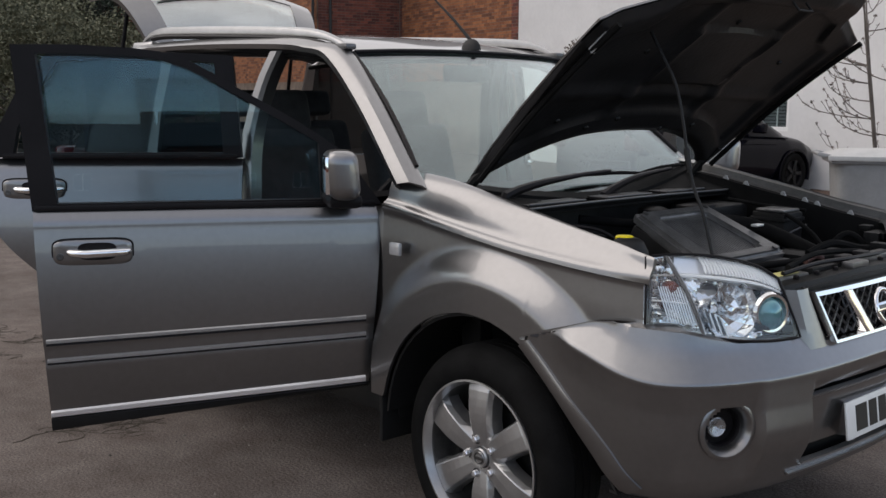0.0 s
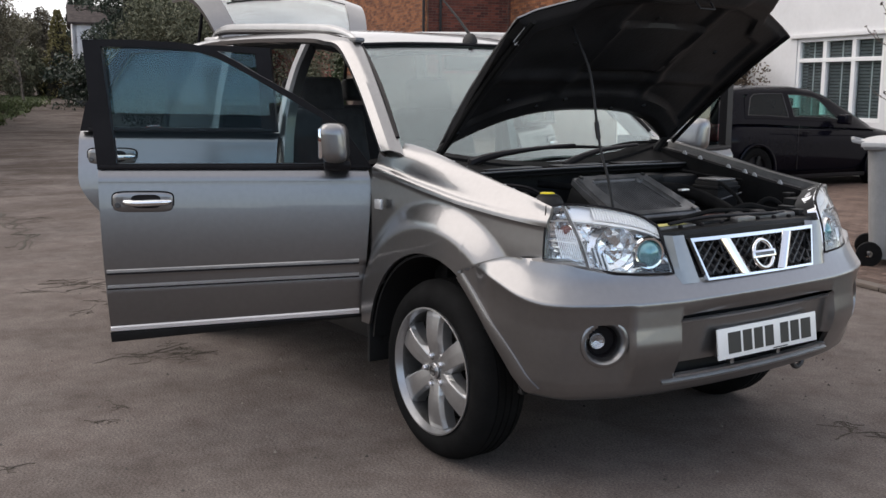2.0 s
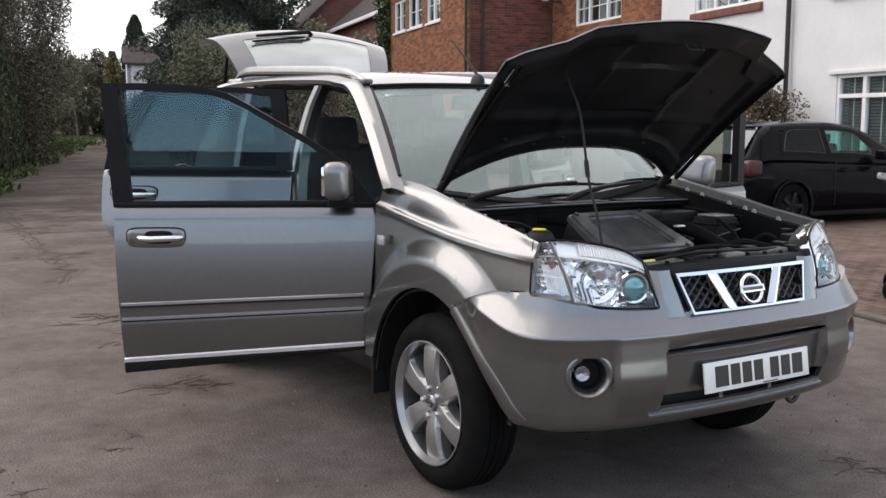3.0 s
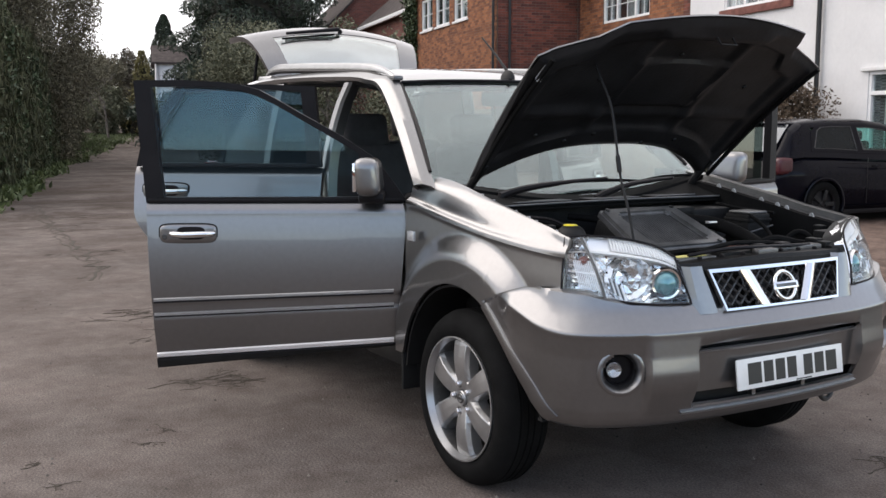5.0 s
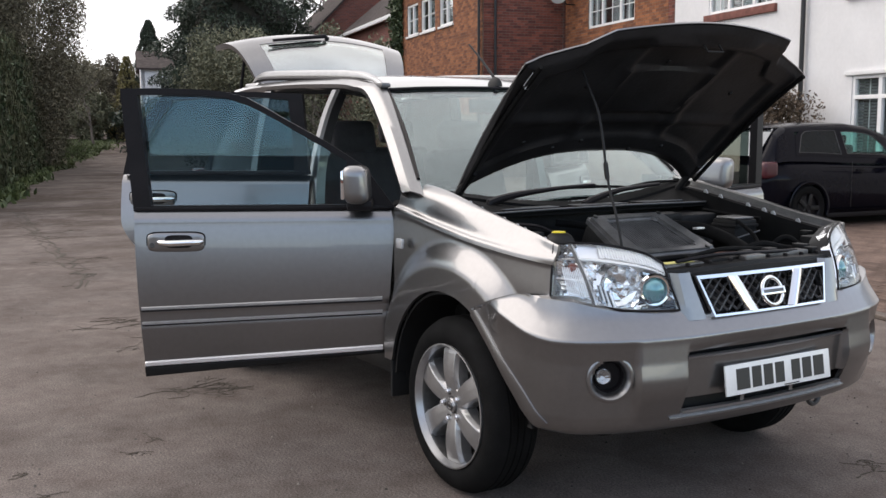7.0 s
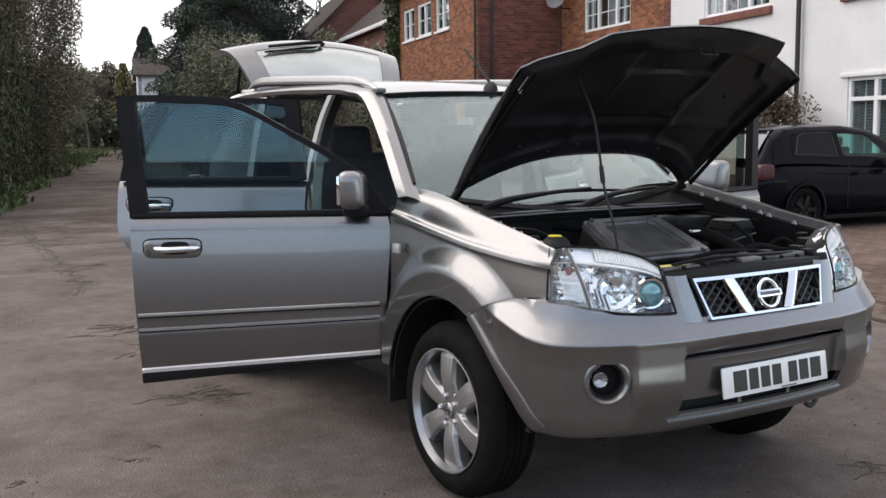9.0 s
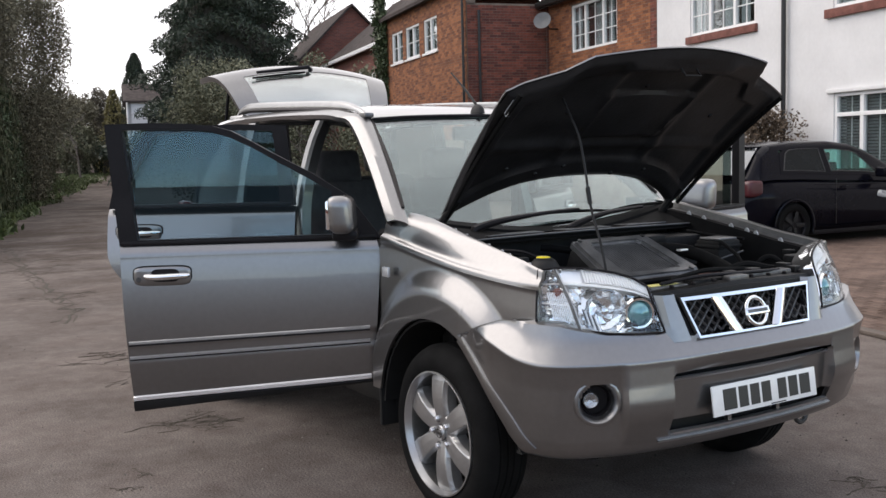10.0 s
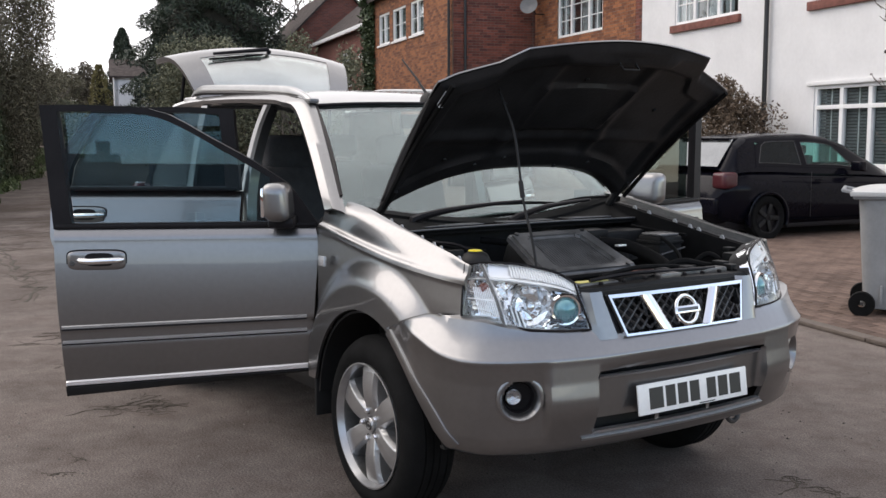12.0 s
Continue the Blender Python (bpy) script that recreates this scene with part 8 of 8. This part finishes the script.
tagged(paving, "red-brown block paving of a front drive", "paving", kind="structure")

# kerb of flat stones along the lane
KERB = material("worn_kerb_stone", (0.10, 0.08, 0.066), rough=0.9, var=0.25, scale=3, bump=0.3, bscale=60)
kerb = thing("kerb", "low worn stone kerb between lane and drive", "kerb", kind="structure")
kbm = bmesh.new()
box(kbm, (-0.445, -0.06, 0.0), (0.445, 0.06, 0.034), 0.012)
kme = bpy.data.meshes.new("kerb_stone")
kbm.to_mesh(kme)
kbm.free()
kme.materials.append(KERB)
for k in range(20):
    ob = new("kerb_stone", kme)
    ob.matrix_world = PM @ Matrix.Translation((-11.0 + 0.9 * k, 0.02, 0.002 * (k % 3)))
    ob.parent = kerb

# moss, twigs and grit on the lane
CRACK = leaf_material("moss_and_dirt", (0.030, 0.024, 0.017), (0.075, 0.060, 0.045), 0.95)


def crack(bm, x, y, length, turn, width=0.0052, forks=2):
    """A wandering line of moss and twigs in a crack of the lane."""
    p, a = Vector((x, y, 0.002)), turn
    pts = [p]
    for _ in range(9):
        a += rng.normal() * 0.45
        p = p + Vector((math.cos(a), math.sin(a), 0)) * length / 9
        pts.append(p)
    tube(bm, pts, [width * rng.uniform(0.25, 0.8) for _ in pts], 5, cap=False)
    if forks:
        for _ in range(2):
            q = pts[rng.integers(2, 8)]
            crack(bm, q.x, q.y, length * 0.5, a + rng.choice((-1, 1)) * rng.uniform(0.5, 1.2), width * 0.8, forks - 1)


for x, y, length, turn, n in ((-4.2, -1.13, 0.42, 2.9, 7), (-3.9, -1.05, 0.3, 0.3, 4), (-2.15, -1.35, 0.34, 1.45, 4), (-2.16, -1.08, 0.30, 1.3, 4), (-1.05, -2.15, 0.14, 0.7, 2), (-1.4, -1.7, 0.16, 0.9, 2), (0.74, 0.72, 0.22, 1.0, 4), (-7.9, -0.75, 0.7, 2.9, 3), (-10.5, -0.4, 1.0, 2.95, 3), (-12.5, -0.2, 1.0, 2.9, 3)):
    bm = bmesh.new()
    for _ in range(n):
        crack(bm, x + rng.normal() * 0.12, y + rng.normal() * 0.08, length, turn + rng.normal() * 0.2)
    for v in bm.verts:
        v.co.z = max(v.co.z, 0.0005) * 0.6
    ob = mesh_object("lane_crack", bm, CRACK, None, "", False)
    tagged(ob, "dark mossy crack with twigs in the lane", "crack", kind="stuff")
bm = bmesh.new()
for _ in range(3):
    off = rng.normal() * 0.05
    way = [(-15.5, 0.05), (-12.6, -0.25), (-10.8, -0.42), (-8.6, -0.62), (-7.1, -0.70), (-6.2, -0.95)]
    tube(bm, [(p.x + rng.normal() * 0.05, p.y + off + rng.normal() * 0.045, 0.001) for p in spline([(a, b, 0) for a, b in way], 46)], [0.006 + 0.022 * rng.random() ** 2 for _ in range(46)], 5, cap=False)
for v in bm.verts:
    v.co.z = max(v.co.z, 0.0005) * 0.3
tagged(mesh_object("lane_crack", bm, CRACK, None, "", False), "long dark crack running down the lane", "crack", kind="stuff")
# small stones and crumbs
n = 3200
sx, sy = rng.uniform(-7, 2.6, n), rng.uniform(-2.4, 3.0, n)
v, f = [], []
for k in range(n):
    r = 0.003 + 0.008 * rng.random() ** 4
    b0 = len(v)
    for q in range(5):
        a = 2 * math.pi * q / 5 + k
        v.append((sx[k] + r * math.cos(a), sy[k] + r * math.sin(a) * 0.8, 0.0))
    v.append((sx[k], sy[k], r * 0.8))
    f += [(b0 + q, b0 + (q + 1) % 5, b0 + 5) for q in range(5)]
me = bpy.data.meshes.new("gravel")
me.from_pydata(v, [], f)
me.materials.append(leaf_material("gravel_grains", (0.03, 0.026, 0.022), (0.17, 0.15, 0.13), 0.9))
tagged(new("gravel", me), "scattered small stones and grit on the lane", "gravel", kind="stuff")

# ---- single pavers, those next to the kerb as parts ----
pbm = bmesh.new()
box(pbm, (-0.1, -0.05, 0.0), (0.1, 0.05, 0.018), 0.0)
bmesh.ops.bevel(pbm, geom=[e for e in pbm.edges if all(v.co.z > 0.01 for v in e.verts)], offset=0.006, segments=1, affect="EDGES")
pme = bpy.data.meshes.new("paver")
pbm.to_mesh(pme)
pbm.free()
pme.materials.append(PAVER)
base_v = np.array([v.co for v in pme.vertices])
base_f = [tuple(p.vertices) for p in pme.polygons]
rest_v, rest_f, made = [], [], 0
for row in range(80):
    for col in range(40):
        s, d = -6.4 + 0.206 * col + (0.103 if row % 2 else 0), 0.16 + 0.106 * row
        if s < -3.6 - d * 0.75 or s > 1.6:
            continue
        lift = 0.006 + 0.004 * rng.random()
        if made < 300 and d < 2.6 and -2.6 < s < 0.5 and d > 0.15:
            ob = new("paver", pme)
            ob.matrix_world = PM @ Matrix.Translation((s, d, lift)) @ Matrix.Rotation(rng.normal() * 0.01, 4, "Z")
            ob.parent = paving
            made += 1
        else:
            m = PM @ Matrix.Translation((s, d, lift))
            b0 = len(rest_v)
            rest_v += [tuple(m @ Vector(q)) for q in base_v]
            rest_f += [tuple(b0 + q for q in fc) for fc in base_f]
me = bpy.data.meshes.new("pavers")
me.from_pydata(rest_v, [], rest_f)
me.materials.append(PAVER)
ob = new("pavers", me)
ob.parent = paving
tagged(ob, kind="stuff")


# ---- single bricks of the brick house ----
def brick_paint(name, c1, c2, source):
    """Fired clay that differs from brick to brick and is stained across the wall."""
    m = material(name, c1, rough=0.9, var=0.2, scale=14, bump=0.4, bscale=90)
    t, n = m.node_tree, m.node_tree.nodes
    src = n["Principled BSDF"].inputs["Base Color"].links[0].from_socket
    g, r, mx = n.new("ShaderNodeNewGeometry" if source == "island" else "ShaderNodeObjectInfo"), n.new("ShaderNodeValToRGB"), n.new("ShaderNodeMixRGB")
    mx.blend_type = "MULTIPLY"
    mx.inputs["Fac"].default_value = 1.0
    r.color_ramp.elements[0].color, r.color_ramp.elements[1].color = (*[b / max(a, 0.001) for a, b in zip(c1, c2)], 1), (1.15, 1.12, 1.1, 1)
    t.links.new(g.outputs["Random Per Island" if source == "island" else "Random"], r.inputs["Fac"])
    t.links.new(src, mx.inputs["Color1"])
    t.links.new(r.outputs["Color"], mx.inputs["Color2"])
    t.links.new(mx.outputs["Color"], n["Principled BSDF"].inputs["Base Color"])
    return m


ORANGE_MANY = brick_paint("orange_clay_bricks", (0.30, 0.120, 0.052), (0.13, 0.050, 0.028), "island")
RED_MANY = brick_paint("red_clay_bricks", (0.20, 0.066, 0.045), (0.085, 0.032, 0.026), "island")
RED_ONE = brick_paint("red_clay_brick", (0.20, 0.066, 0.045), (0.085, 0.032, 0.026), "object")


def brick_mesh(length, mat):
    bm = bmesh.new()
    box(bm, (0, -0.02, 0), (length, 0.006, 0.065))
    bmesh.ops.delete(bm, geom=[f for f in bm.faces if f.normal.y < -0.5], context="FACES")
    me = bpy.data.meshes.new("brick")
    bm.to_mesh(me)
    bm.free()
    me.materials.append(mat)
    return me


def lay(m, s0, s1, z0, z1, holes, parent, many, single=None):
    """Courses of bricks on a wall: headers at every second course's ends; single bricks as parts where asked for."""
    full = brick_mesh(0.215, single or many)
    bv = np.array([v.co for v in full.vertices])
    bf = [tuple(p.vertices) for p in full.polygons]
    V, F, count = [], [], 0
    row = 0
    z = z0
    while z + 0.07 < z1:
        s = s0 - (0.1125 if row % 2 else 0.0)
        while s < s1 - 0.02:
            a, b = max(s, s0), min(s + 0.215, s1)
            for h in holes:
                if h[2] - 0.02 < z + 0.03 < h[3] + 0.02:
                    if h[0] <= a < h[1]:
                        a = h[1] + 0.005
                    if h[0] < b <= h[1]:
                        b = h[0] - 0.005
            if b - a > 0.03:
                lift = 0.003 * rng.random()
                if single and count < 300 and b - a > 0.2 and z > 2.6:
                    ob = new("brick", full)
                    ob.matrix_world = m @ Matrix.Translation((a, lift, z))
                    ob.parent = parent
                    count += 1
                else:
                    q = bv.copy()
                    q[:, 0] = a + q[:, 0] / 0.215 * (b - a)
                    q[:, 1] += lift
                    q[:, 2] += z
                    i0 = len(V)
                    V += [tuple(m @ Vector(p)) for p in q]
                    F += [tuple(i0 + k for k in f) for f in bf]
            s += 0.225
        z += 0.075
        row += 1
    me = bpy.data.meshes.new("bricks")
    me.from_pydata(V, [], F)
    me.materials.append(many)
    ob = new("bricks", me)
    ob.parent = parent
    tagged(ob, kind="stuff")


lay(WF, 4.96, 10.69, 1.8, 5.55, [w1], orange_wall, ORANGE_MANY)
lay(WF, 4.67, 4.95, 1.8, 5.55, (), orange_wall, RED_MANY)
lay(BF, 10.96, 20.3, 1.8, 6.2, w2, wing_wall, ORANGE_MANY)
lay(SF, 0.02, 2.43, 1.8, 5.55, (), return_wall, RED_MANY, RED_ONE)
